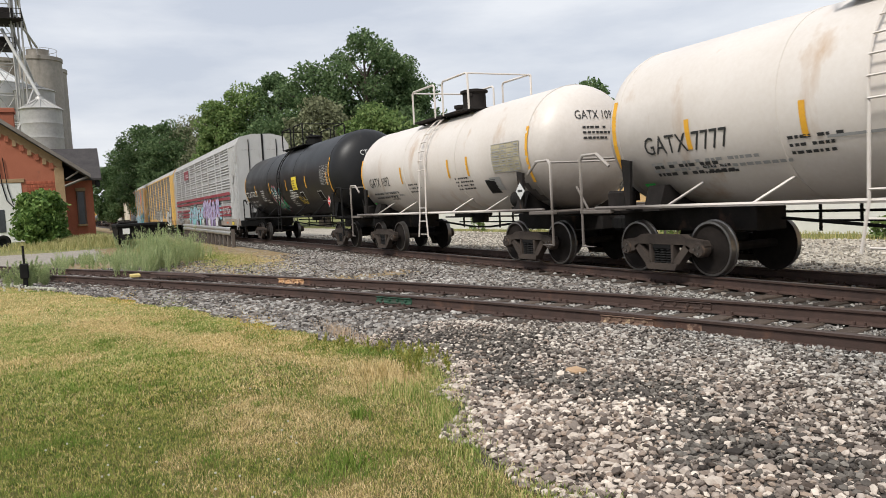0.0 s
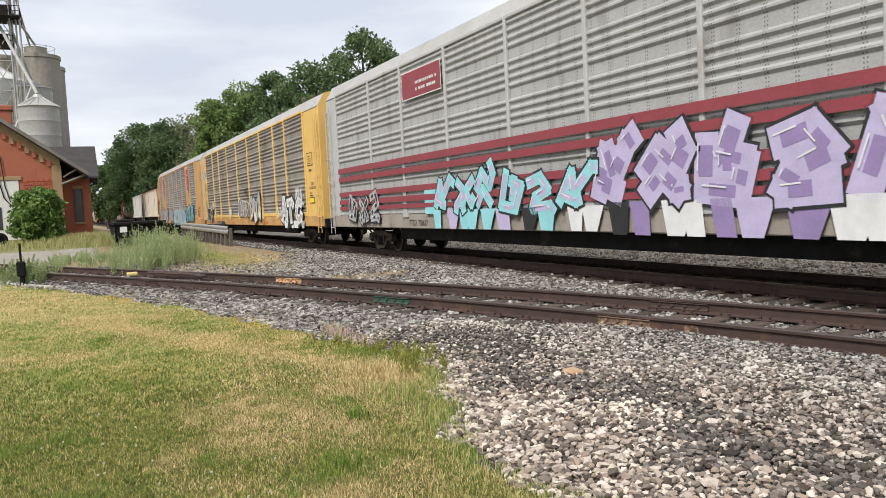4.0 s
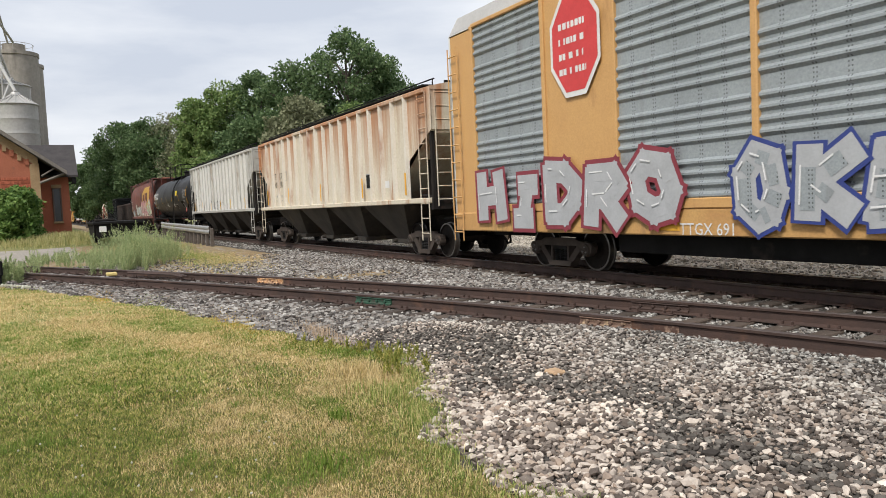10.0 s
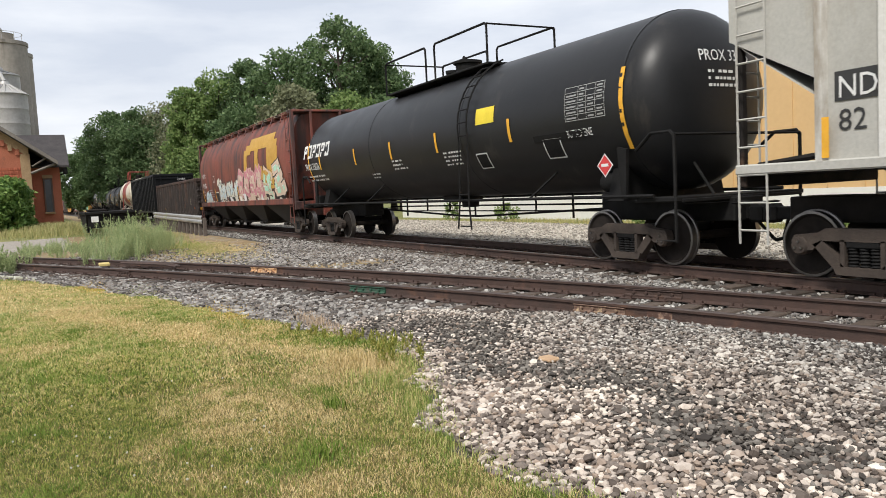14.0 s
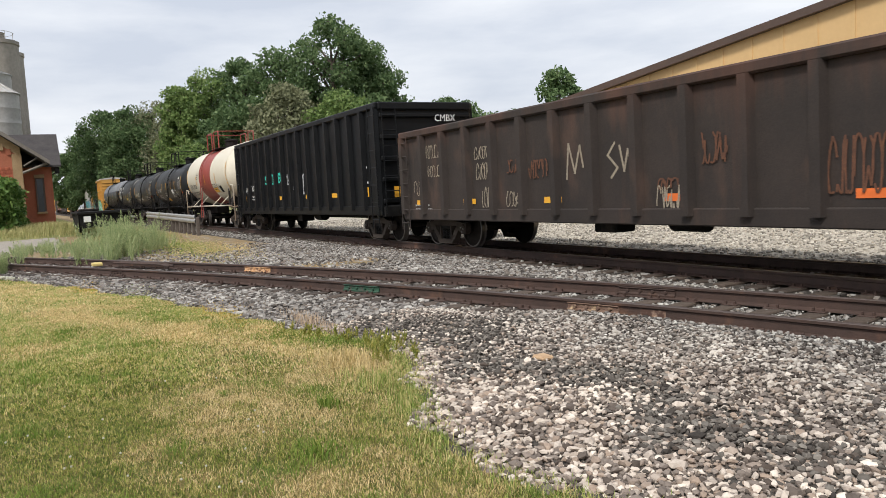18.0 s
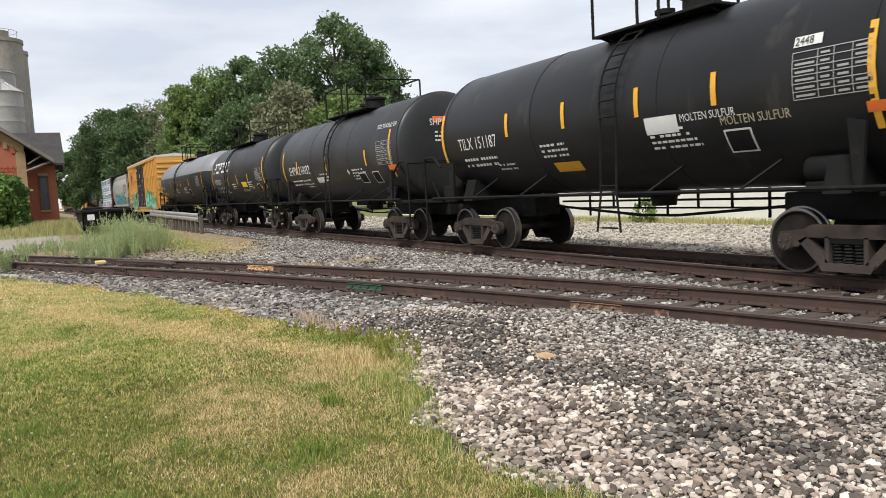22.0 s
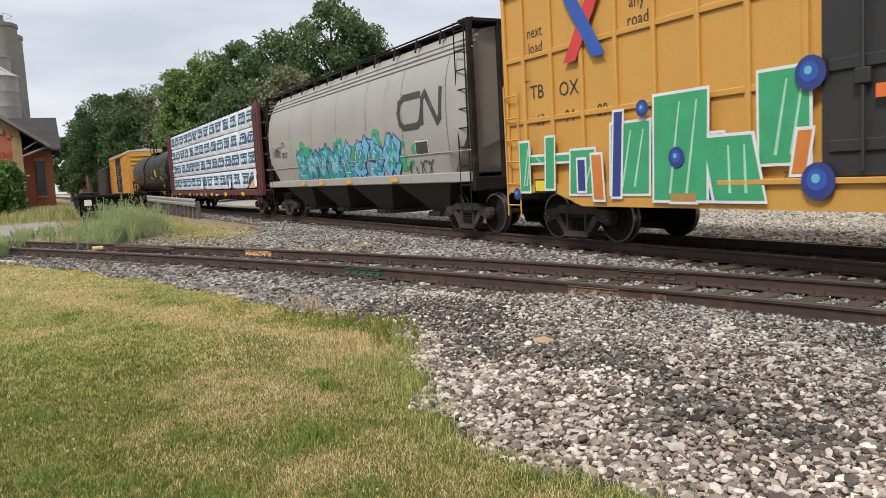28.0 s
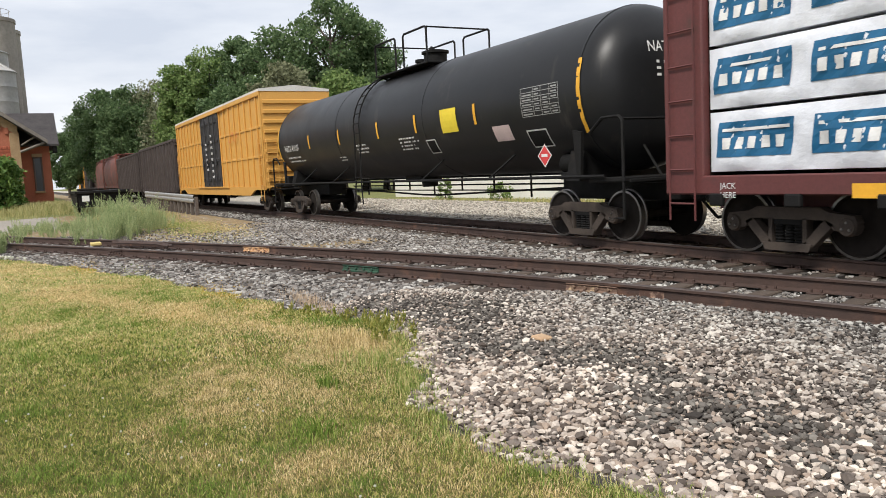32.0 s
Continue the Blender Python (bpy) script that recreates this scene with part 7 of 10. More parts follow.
s = Shape()
s.prism([(-0.1, rake(-0.1) - 0.78), (-0.1, rake(-0.1) - 0.1), (-6, rake(-6) - 0.1), (-6, rake(-6) - 0.78)], "x", GX, GX + 0.08)
part("frieze", s, BRICK_TAN, depot)
s = Shape()
for sgn in (1,):
    s.prism([(1.55, rake(1.55)), (1.55, rake(1.55) - 0.16), (-6, rake(-6) - 0.16), (-6, rake(-6)), (-11.5, rake(-11.5)), (-11.5, rake(-11.5) + 0.15), (-6, rake(-6) + 0.18), (1.6, rake(1.6) + 0.12)], "x", GX - 16.5, GX + 0.75)
part("roof", s, SHINGLE_DARK, depot)
s = Shape()
s.prism([(1.6, rake(1.6) - 0.12), (1.6, rake(1.6) + 0.14), (-6, rake(-6) + 0.2), (-6, rake(-6) - 0.1)], "x", GX + 0.70, GX + 0.80)
part("barge_board", s, WOOD_GREY, depot, "weathered grey barge board")
s = Shape()
s.rod([(GX + 0.3, -0.05, 4.0), (GX + 0.3, 1.5, 4.62)], 0.09, 5)
s.rod([(GX + 0.3, 0.05, 4.45), (GX + 0.3, 0.9, 5.0)], 0.06, 5)
part("eave_bracket", s, WOOD_GREY, depot)
s = Shape()
s.box(GX - 4.2, GX - 3.2, -3.9, -2.9, 6.5, 9.7, 0.03)
s.box(GX - 4.3, GX - 3.1, -4.0, -2.8, 9.4, 9.75, 0.04)
part("chimney", s, BRICK_RED, depot)
s = Shape()
s.box(GX - 0.02, GX + 0.05, -6.6, -2.65, 0.2, 4.35, 0.01)
d = part("door", s, DOOR_WHITE, depot, "white-painted boarded freight door")
s = Shape()
s.box(GX + 0.05, GX + 0.09, -4.9, -3.75, 1.1, 2.6, 0.02)
part("window_pane", s, PANE_DARK, d)
s = Shape()
s.box(GX - 0.02, GX + 0.10, -6.8, -2.45, 4.36, 4.62, 0.02)
part("lintel", s, BRICK_TAN, depot)
s = Shape()
s.rod([(GX + 0.08, -3.9, 6.0), (GX + 0.1, -3.75, 4.2), (GX + 0.1, -3.55, 3.2), (GX + 0.12, -3.1, 2.6)], 0.035, 5)
s.rod([(GX + 0.08, -3.6, 6.0), (GX + 0.1, -3.45, 4.0), (GX + 0.12, -3.2, 2.9)], 0.03, 5)
part("hanging_cable", s, STEEL_DARK, depot)
# bay behind the gable, under a roof that slopes towards the lawn
s = Shape()
s.box(GX - 8, GX - 2.0, -0.2, 1.72, -0.2, 4.45, 0.0)
part("bay_wall", s, BRICK_RED, depot)
s = Shape()
s.box(GX - 2.02, GX - 1.92, 0.70, 1.12, 1.35, 3.65, 0.01)
w = part("window", s, PANE_DARK, depot, "tall dark window")
s = Shape()
for y0, y1, z0, z1 in ((0.62, 0.72, 1.3, 3.7), (1.10, 1.2, 1.3, 3.7), (0.62, 1.2, 3.62, 3.72)):
    s.box(GX - 1.99, GX - 1.88, y0, y1, z0, z1, 0.01)
part("window_frame", s, TRIM_BROWN, w)
s = Shape()
s.box(GX - 1.98, GX - 1.80, 0.58, 1.24, 1.22, 1.36, 0.01)
part("window_sill", s, BRICK_TAN, w)
s = Shape()
s.box(GX - 1.98, GX - 1.86, 0.58, 1.24, 3.72, 3.95, 0.01)
part("window_lintel", s, BRICK_TAN, w)
s = Shape()
s.prism([(GX - 1.2, 4.42), (GX - 1.2, 4.55), (GX - 4.5, 6.95), (GX - 8.5, 4.55), (GX - 8.5, 4.42), (GX - 4.5, 6.78)], "y", -3.5, 2.32)
part("bay_roof", s, SHINGLE_DARK, depot)
s = Shape()
s.box(GX - 1.45, GX - 1.3, 1.9, 2.2, 3.95, 4.4, 0.03)
s.rod([(GX - 1.5, 1.72, 3.9), (GX - 1.4, 2.0, 4.0)], 0.04, 5)
part("eave_lamp", s, STEEL_DARK, depot)
for row in range(14):       # single bricks that stand out on the gable wall
    for col in range(20):
        y = -2.35 + 0.10 * col + (0.05 if row % 2 else 0)
        if y > -0.7:
            continue
        if row == 0 and col == 0:
            bs = Shape()
            bs.box(-0.02, 0.03, -0.042, 0.042, -0.09, 0.09, 0.006)
            BRICK_MESH = bs.mesh("brick", BRICK_PIECE)
        part("brick", BRICK_MESH, None, depot, m=pose(GX, y, 1.2 + 0.24 * row))

elevator = thing("grain_elevator", "grey concrete and steel grain elevator behind the depot", "grain elevator")
for k, (x, y, rr, top) in enumerate(((-112, -1.95, 2.75, 22.9), (-117, -1.0, 2.3, 22.4), (-114, -6.5, 2.75, 22.9))):
    s = Shape()
    s.lathe((x, y, 0), "z", [(0, rr), (top - 0.5, rr), (top - 0.45, rr + 0.12), (top, rr + 0.12), (top + 0.02, rr - 0.1), (top + 0.3, 0)], 40)
    part("silo", s, CONCRETE, elevator, "tall streaked concrete silo", smooth=40)
s = Shape()
s.lathe((-112, -1.95, 22.9), "z", [(0, 1.3), (1.0, 1.3), (1.1, 1.36), (1.25, 0)], 28)
part("silo_cap", s, CONCRETE, elevator)
s = Shape()
for k in range(10):
    a = 0.628 * k
    s.rod([(-112 + 2.3 * math.cos(a), -1.95 + 2.3 * math.sin(a), 23.0), (-112 + 2.3 * math.cos(a), -1.95 + 2.3 * math.sin(a), 24.0)], 0.03, 4)
s.rod([(-112 + 2.3 * math.cos(0.314 * k), -1.95 + 2.3 * math.sin(0.314 * k), 24.0) for k in range(21)], 0.03, 4)
part("silo_railing", s, ZINC, elevator)


def steel_bin(x, y, r, eave, peak, mat, rings=9):
    s = Shape()
    prof = [(0, r)]
    for k in range(rings * 3):
        z = eave * (k + 1) / (rings * 3)
        prof.append((z - 0.06, r))
        prof.append((z, r + (0.03 if k % 3 == 2 else 0.012)))
    prof += [(eave, r + 0.12), (eave + 0.05, r + 0.12), (peak - 0.1, 0.5), (peak, 0.5), (peak + 0.3, 0.35), (peak + 0.35, 0)]
    s.lathe((x, y, 0), "z", prof, 32)
    b = part("bin", s, mat, elevator, "corrugated steel grain bin", smooth=30)
    for k in range(16):
        a = 6.283 * k / 16
        c = Shape()
        c.rod([(x + (r + 0.1) * math.cos(a), y + (r + 0.1) * math.sin(a), eave + 0.06), (x + 0.5 * math.cos(a), y + 0.5 * math.sin(a), peak)], 0.05, 4)
        part("roof_rib", c, mat, b)
    return b


steel_bin(-85, -1.62, 1.86, 12.75, 13.75, ZINC)
steel_bin(-92, -2.2, 1.9, 15.6, 16.2, ZINC)
steel_bin(-95, -6.4, 3.8, 16.6, 18.9, BIN_WHITE)
s = Shape()     # conveyor tower with decks, legs and spouts
tx, ty = -90, -4.6
for dx in (-0.9, 0.9):
    for dy in (-0.9, 0.9):
        s.rod([(tx + dx, ty + dy, 0), (tx + dx, ty + dy, 31)], 0.09, 4)
for k in range(10):
    z = 3 + k * 3
    for a, b in (((-0.9, -0.9), (0.9, -0.9)), ((0.9, -0.9), (0.9, 0.9)), ((0.9, 0.9), (-0.9, 0.9)), ((-0.9, 0.9), (-0.9, -0.9))):
        s.rod([(tx + a[0], ty + a[1], z), (tx + b[0], ty + b[1], z)], 0.05, 4)
        s.rod([(tx + a[0], ty + a[1], z), (tx + b[0], ty + b[1], z + 3)], 0.04, 4)
part("tower_frame", s, ZINC, elevator)
for z, w in ((19.5, 1.1), (22.3, 1.9), (25.6, 1.7), (28.4, 1.5)):
    s = Shape()
    s.box(tx - w, tx + w, ty - w, ty + w, z, z + 0.12, 0.02)
    s.box(tx - w * 0.6, tx + w * 0.5, ty - w * 0.5, ty + w * 0.6, z + 0.1, z + 1.3, 0.05)
    for a, b in (((-1, -1), (1, -1)), ((1, -1), (1, 1)), ((1, 1), (-1, 1)), ((-1, 1), (-1, -1))):
        for h in (0.55, 1.05):
            s.rod([(tx + a[0] * w, ty + a[1] * w, z + h), (tx + b[0] * w, ty + b[1] * w, z + h)], 0.035, 4)
        s.rod([(tx + a[0] * w, ty + a[1] * w, z), (tx + a[0] * w, ty + a[1] * w, z + 1.1)], 0.04, 4)
    part("tower_deck", s, STEEL_GRIME, elevator)
for p, q, r_pipe in (((tx + 0.5, ty, 21.5), (-85, -1.62, 14.1), 0.16), ((tx + 0.8, ty + 0.8, 22.0), (-92, -2.2, 16.6), 0.14), ((tx + 0.8, ty + 0.9, 23.5), (-108, -1.9, 23.6), 0.14), ((tx + 0.4, ty - 0.6, 21.0), (-95, -6.4, 19.2), 0.16), ((tx + 1, ty + 1.2, 26.5), (-110, -2.5, 23.8), 0.12), ((-88.5, -1.9, 16.0), (-84, -4.2, 9.5), 0.10)):
    s = Shape()
    s.rod([p, q], r_pipe, 8)
    part("spout", s, ZINC, elevator)
for k in range(3):
    s = Shape()
    s.rod([(tx + 0.4 * k, ty + 1.1 + 0.35 * k, 0), (tx + 0.4 * k, ty + 1.1 + 0.35 * k, 30)], 0.10, 5)
    part("elevator_leg", s, ZINC, elevator)

warehouse = thing("warehouse", "low tan metal warehouse with a pale base behind the tracks", "building")
WY = 22.6
s = Shape()
s.prism([(-48, 0.9), (-48, 3.2), (0, 8.0), (48, 3.2), (48, 0.9)], "y", WY, WY + 40)
part("wall", s, TAN_METAL, warehouse)
s = Shape()
s.box(-48.02, 48.02, WY - 0.03, WY + 40, -0.5, 0.9)
part("base_wall", s, PALE_METAL, warehouse, "pale cream lower wall")
for sx in (-1, 1):
    s = Shape()
    s.prism([(sx * 48.5, 3.1), (sx * 48.5, 3.38), (0, 8.22), (0, 7.96)], "y", WY - 0.25, WY + 40.3)
    part("roof", s, TRIM_BROWN, warehouse, "dark brown roof edge")
for k in range(40):
    x = -47 + 1.25 * k
    s = Shape()
    top = 8.0 - abs(x) * 0.1
    s.box(x - 0.03, x + 0.03, WY - 0.035, WY, 0.92, top - 0.05)
    part("wall_rib", s, TAN_METAL, warehouse)

LEAF = palette_material("tree_leaf", [(0.0, (0.062, 0.108, 0.044)), (0.5, (0.115, 0.18, 0.075)), (1.0, (0.195, 0.265, 0.12))], patch=(0.3, 0.5), rough=0.6, translucent=0.4)
LEAF_PALE = palette_material("tree_leaf_pale", [(0.0, (0.105, 0.17, 0.055)), (0.5, (0.185, 0.27, 0.085)), (1.0, (0.29, 0.365, 0.14))], patch=(0.3, 0.5), rough=0.6, translucent=0.4)
LEAF_DULL = palette_material("tree_leaf_dull", [(0.0, (0.13, 0.14, 0.08)), (0.5, (0.20, 0.215, 0.12)), (1.0, (0.28, 0.29, 0.17))], patch=(0.3, 0.5), rough=0.6, translucent=0.25)
LEAF_BUSH = palette_material("bush_leaf", [(0.0, (0.06, 0.12, 0.03)), (0.5, (0.13, 0.22, 0.055)), (1.0, (0.24, 0.34, 0.10))], patch=(1.2, 0.7), rough=0.5, translucent=0.35)
BARK = surface("bark", (0.09, 0.07, 0.055), (0.06, 0.05, 0.04), rough=0.95, scale=3, fine=20, bump=0.5)


def tree(name, label, x, y, h, w, seed, leaves=9000, size=0.20, leaf=None, low=0.20, n=34, group="trees behind the tracks", z0=-0.3, category="tree"):
    """Tapered trunk, limbs and a crown of many small leaf clumps in lumpy masses with gaps."""
    r = np.random.RandomState(seed)
    t = thing(name, label, category, m=pose(x, y, z0), group=group)
    s = Shape()
    th = h * 0.8
    k = h * 0.018
    s.lathe((0, 0, 0), "z", [(0, k * 1.5), (0.08 * h, k * 1.1), (th * 0.5, k * 0.8), (th, k * 0.25)], 8)
    masses = []
    for i in range(n):
        a = 6.283 * (i * 0.618 + 0.12 * r.rand())
        q = (i + 0.5) / n
        zz = h * (low + (0.90 - low) * q)
        f = math.sqrt(max(0.05, 1 - ((q - 0.42) / 0.62) ** 2))
        rad = w / 2 * f * r.uniform(0.35, 0.88) * (0.25 if i == n - 1 else 1)
        c = np.array([rad * math.cos(a), rad * math.sin(a), zz])
        masses.append((c, w * r.uniform(0.10, 0.19)))
        zb = max(h * 0.1, zz - rad * 0.9)
        s.rod([(0, 0, zb), (c[0] * 0.55, c[1] * 0.55, (zb + zz) / 2 + 0.02 * h), tuple(c)], k * 0.3, 5)
    part("trunk", s, BARK, t)
    per = leaves // n
    allv = []
    for c, rad in masses:
        m = int(per * r.uniform(0.7, 1.3))
        d = r.randn(m, 3)
        d /= np.linalg.norm(d, axis=1)[:, None]
        rr = rad * r.uniform(0.1, 1.0, m) ** 0.42 * (1 + 0.35 * np.sin(d[:, 0] * 5 + c[0]) * np.sin(d[:, 1] * 4 + c[1]) * np.cos(d[:, 2] * 5))
        q = c + d * rr[:, None] * np.array([1.15, 1.15, 0.9])
        u = r.randn(m, 3)
        u /= np.linalg.norm(u, axis=1)[:, None]
        v = np.cross(u, r.randn(m, 3))
        v /= np.linalg.norm(v, axis=1)[:, None]
        sz = size * r.uniform(0.5, 1.25, m)[:, None]
        allv.append(np.stack([q - u * sz, q - v * sz * 0.55, q + u * sz, q + v * sz * 0.55], 1))
    v = np.concatenate(allv).reshape(-1, 3)
    part("crown", quads_mesh("crown", v, np.arange(len(v)).reshape(-1, 4), leaf or LEAF), None, t)
    return t


for k, (x, y, h, w, leaf) in enumerate(((-72, 27.7, 20.6, 10, 0), (-74, 31.5, 19.2, 10, 0), (-72, 32.9, 15.6, 7.0, 0), (-76, 23.6, 17.8, 9, 0), (-66, 26.0, 11.5, 8, 1), (-70, 22.3, 13.0, 8, 2), (-86, 22.3, 18.6, 9, 0), (-88, 19.0, 17.2, 9, 1), (-88, 15.8, 15.6, 7, 1),
                                        (-80, 19.5, 12.0, 9, 0), (-118, 18.2, 17.6, 11, 2), (-120, 14.6, 17.0, 10, 0), (-116, 12.5, 14.0, 9, 0), (-120, 10.8, 16.4, 9, 0), (-143, 9.3, 14.8, 8, 0), (-145, 6.6, 11.4, 7, 0), (-100, 17.5, 12.5, 9, 2), (-66, 31.0, 10.0, 8, 0), (-78, 15.2, 7.5, 6, 1), (-62, 35.0, 10.5, 7, 0))):
    tree("tree", ("broad dark green deciduous tree beyond the train", "light green tree beyond the train", "dull green half-bare tree beyond the train")[leaf], x, y, h, w, k + 1, leaf=(LEAF, LEAF_PALE, LEAF_DULL)[leaf], leaves=(16500, 14500, 11000)[leaf])
for k, (x, y, h, w) in enumerate(((-97, 75, 21, 9), (-110, 75, 15.5, 10), (-124, 76, 17, 12), (-135, 75, 15, 11))):
    tree("tree", "distant dark green tree behind the warehouse", x, y, h, w, k + 40, leaves=5000, size=0.4)

bush = tree("bush", "dense green bush against the brick depot", -52, -1.45, 3.2, 3.5, 77, leaves=11000, size=0.15, leaf=LEAF_BUSH, low=0.04, n=30, group="", z0=0.35, category="bush")
for k, (x, y, h, w) in enumerate(((-9.5, 20.6, 1.1, 1.5), (-22, 20.8, 1.0, 1.4), (-33, 21.4, 0.9, 1.6), (-38, 21.0, 1.3, 1.2), (-14, 21.3, 0.7, 1.2))):
    tree("shrub", "low green shrub at the foot of the warehouse", x, y, h, w, 90 + k, leaves=700, size=0.08, leaf=LEAF_PALE, low=0.05, n=9, group="shrubs by the warehouse", category="shrub")

# ---- grass and weeds ----
GRASS_NEAR = palette_material("green_blade", [(0.0, (0.055, 0.095, 0.014)), (0.35, (0.145, 0.2, 0.032)), (0.68, (0.285, 0.315, 0.066)), (1.0, (0.58, 0.48, 0.20))], patch=(14.0, 1.9), rough=0.7, translucent=0.25)
GRASS = palette_material("grass_blade", [(0.0, (0.125, 0.20, 0.042)), (0.35, (0.23, 0.30, 0.067)), (0.65, (0.38, 0.41, 0.13)), (1.0, (0.68, 0.57, 0.28))], patch=(9.0, 1.8), rough=0.7, translucent=0.25)
STRAW = palette_material("straw_blade", [(0.0, (0.34, 0.26, 0.10)), (0.45, (0.60, 0.46, 0.22)), (1.0, (0.80, 0.64, 0.37))], patch=(10.0, 1.0), rough=0.75, translucent=0.2)
LUSH = palette_material("lush_blade", [(0.0, (0.09, 0.16, 0.022)), (0.5, (0.17, 0.25, 0.04)), (1.0, (0.29, 0.34, 0.085))], rough=0.65, translucent=0.3)
WEED = palette_material("weed_blade", [(0.0, (0.19, 0.27, 0.105)), (0.5, (0.35, 0.42, 0.20)), (1.0, (0.55, 0.57, 0.32))], rough=0.7, translucent=0.3)
BANK = palette_material("bank_blade", [(0.0, (0.24, 0.27, 0.10)), (0.5, (0.40, 0.38, 0.16)), (1.0, (0.56, 0.48, 0.24))], patch=(0.35, 0.9), rough=0.7, translucent=0.25)
YELLOW_MOSS = palette_material("yellow_weed", [(0.0, (0.46, 0.27, 0.05)), (0.5, (0.55, 0.36, 0.08)), (1.0, (0.42, 0.38, 0.12))], rough=0.8)
PINK_SEED = palette_material("pink_seed", [(0.0, (0.40, 0.30, 0.20)), (1.0, (0.55, 0.42, 0.30))], rough=0.8)
CLOVER = paint("clover_white", (0.52, 0.51, 0.42))


def blades(name, pts, height, width, mat, seed, lean=0.5):
    """Bent tapering blades: one quad and a tip each."""
    r = np.random.RandomState(seed)
    n = len(pts)
    a = r.uniform(0, 6.283, n)
    d = np.stack([np.cos(a), np.sin(a), np.zeros(n)], -1)
    p = np.stack([-np.sin(a), np.cos(a), np.zeros(n)], -1)
    h = height * r.uniform(0.55, 1.3, n)
    w = (width * r.uniform(0.7, 1.3, n))[:, None]
    l = (h * lean * r.uniform(0.1, 1.2, n))[:, None]
    up = np.stack([np.zeros(n), np.zeros(n), h], -1)
    b0, b1 = pts - p * w, pts + p * w
    m = pts + d * l * 0.35 + up * 0.6
    m0, m1 = m - p * w * 0.8, m + p * w * 0.8
    t = pts + d * l + up * r.uniform(0.85, 1.0, n)[:, None]
    v = np.stack([b0, b1, m1, m0, t], 1).reshape(-1, 3)
    k = (np.arange(n) * 5)[:, None]
    f = np.concatenate([k + np.array([0, 1, 2]), k + np.array([0, 2, 3]), k + np.array([3, 2, 4])])
    return quads_mesh(name, v, f, mat)


def lawn_points(n, x0, x1, y0, y1, seed, inset=0.0):
    r = np.random.RandomState(seed)
    x, y = r.uniform(x0, x1, n), r.uniform(y0, y1, n)
    ok = (y > 0.14 * x - 0.35) & (np.hypot(x, y) > 2.7) & (y < lawn_edge(x) - inset + 0.10 * np.sin(x * 4.7) + r.normal(0, 0.06, n))
    x, y = x[ok], y[ok]
    return np.stack([x, y, ground_z(x, y) - 0.005], -1), r


def dry_share(x, y):
    """How much of the lawn is straw: most in an arc inside the far rim, and in uneven patches."""
    arc = np.exp(-((y - (2.78 + 0.37 * (x + 7))) / 0.48) ** 2) * np.clip((-x - 5.4) / 1.0, 0, 1)
    tongue = 0.22 * np.clip((x + 7.0) / 1.5, 0, 1) * np.clip((y - 0.9) / 0.9, 0, 1)
    shade = 0.42 * np.clip((x + 10.0) / 3.0, 0, 1) * np.clip((1.6 - y) / 1.2, 0, 1)
    mix = 1.0 * (patchy(x, y, 0.55) - 0.5) + 0.85 * (patchy(x, y, 1.6, 3.1) - 0.5) + 0.75 * (patchy(x, y, 4.5, 7.7) - 0.5)
    return np.maximum(0.9 * arc, np.clip(0.34 + 0.4 * arc + tongue - shade + 0.12 * np.clip((-x - 9) / 5, 0, 1) + 1.15 * mix, 0.03, 0.95))


for n, x0, x1, y0, y1, hh, ww in ((300000, -7.2, -1.6, -1.6, 4.0, 0.032, 0.0019), (190000, -14.5, -7.2, -2.6, 4.0, 0.036, 0.0036), (75000, -31, -14.5, -5, 2.6, 0.040, 0.0058)):
    pts, r_ = lawn_points(n, x0, x1, y0, y1, int(-x0 * 10))
    u = r_.uniform(0, 1, len(pts))
    dry = u < dry_share(pts[:, 0], pts[:, 1])
    lush = ~dry & (patchy(pts[:, 0], pts[:, 1], 2.3, 5.0) + 0.35 * patchy(pts[:, 0], pts[:, 1], 7.0, 2.0) > 0.93) & (r_.uniform(0, 1, len(pts)) < 0.75)
    deep = r_.uniform(0, 1, len(pts)) < np.clip((pts[:, 0] + 12.5) / 5.0 + 1.2 * (patchy(pts[:, 0], pts[:, 1], 1.1, 9.0) - 0.5), 0, 1)
    for sel, mat, nm, lb, k in ((~dry & ~lush & deep, GRASS_NEAR, "grass", "mown lawn of deep green and olive blades", 1.0), (~dry & ~lush & ~deep, GRASS, "grass", "mown lawn of mixed green and yellow blades", 1.0), (dry, STRAW, "dry_grass", "straw-coloured dry grass in the lawn", 0.9), (lush, LUSH, "lush_grass", "deep green tufts in the lawn", 1.35)):
        if sel.sum():
            thing(nm, lb, "grass", blades(nm, pts[sel], hh * k, ww, mat, 5, 1.25), kind="stuff")

r_ = np.random.RandomState(12)     # taller fringe where the lawn meets the stones
xs = r_.uniform(-8.2, -2.2, 5200)
ys = lawn_edge(xs) + r_.normal(-0.10, 0.12, len(xs))
pts = np.stack([xs, ys, ground_z(xs, ys)], -1)
thing("edge_grass", "longer green grass along the gravel edge", "grass", blades("edge_grass", pts, 0.06, 0.0022, GRASS, 8, 1.0), kind="stuff")


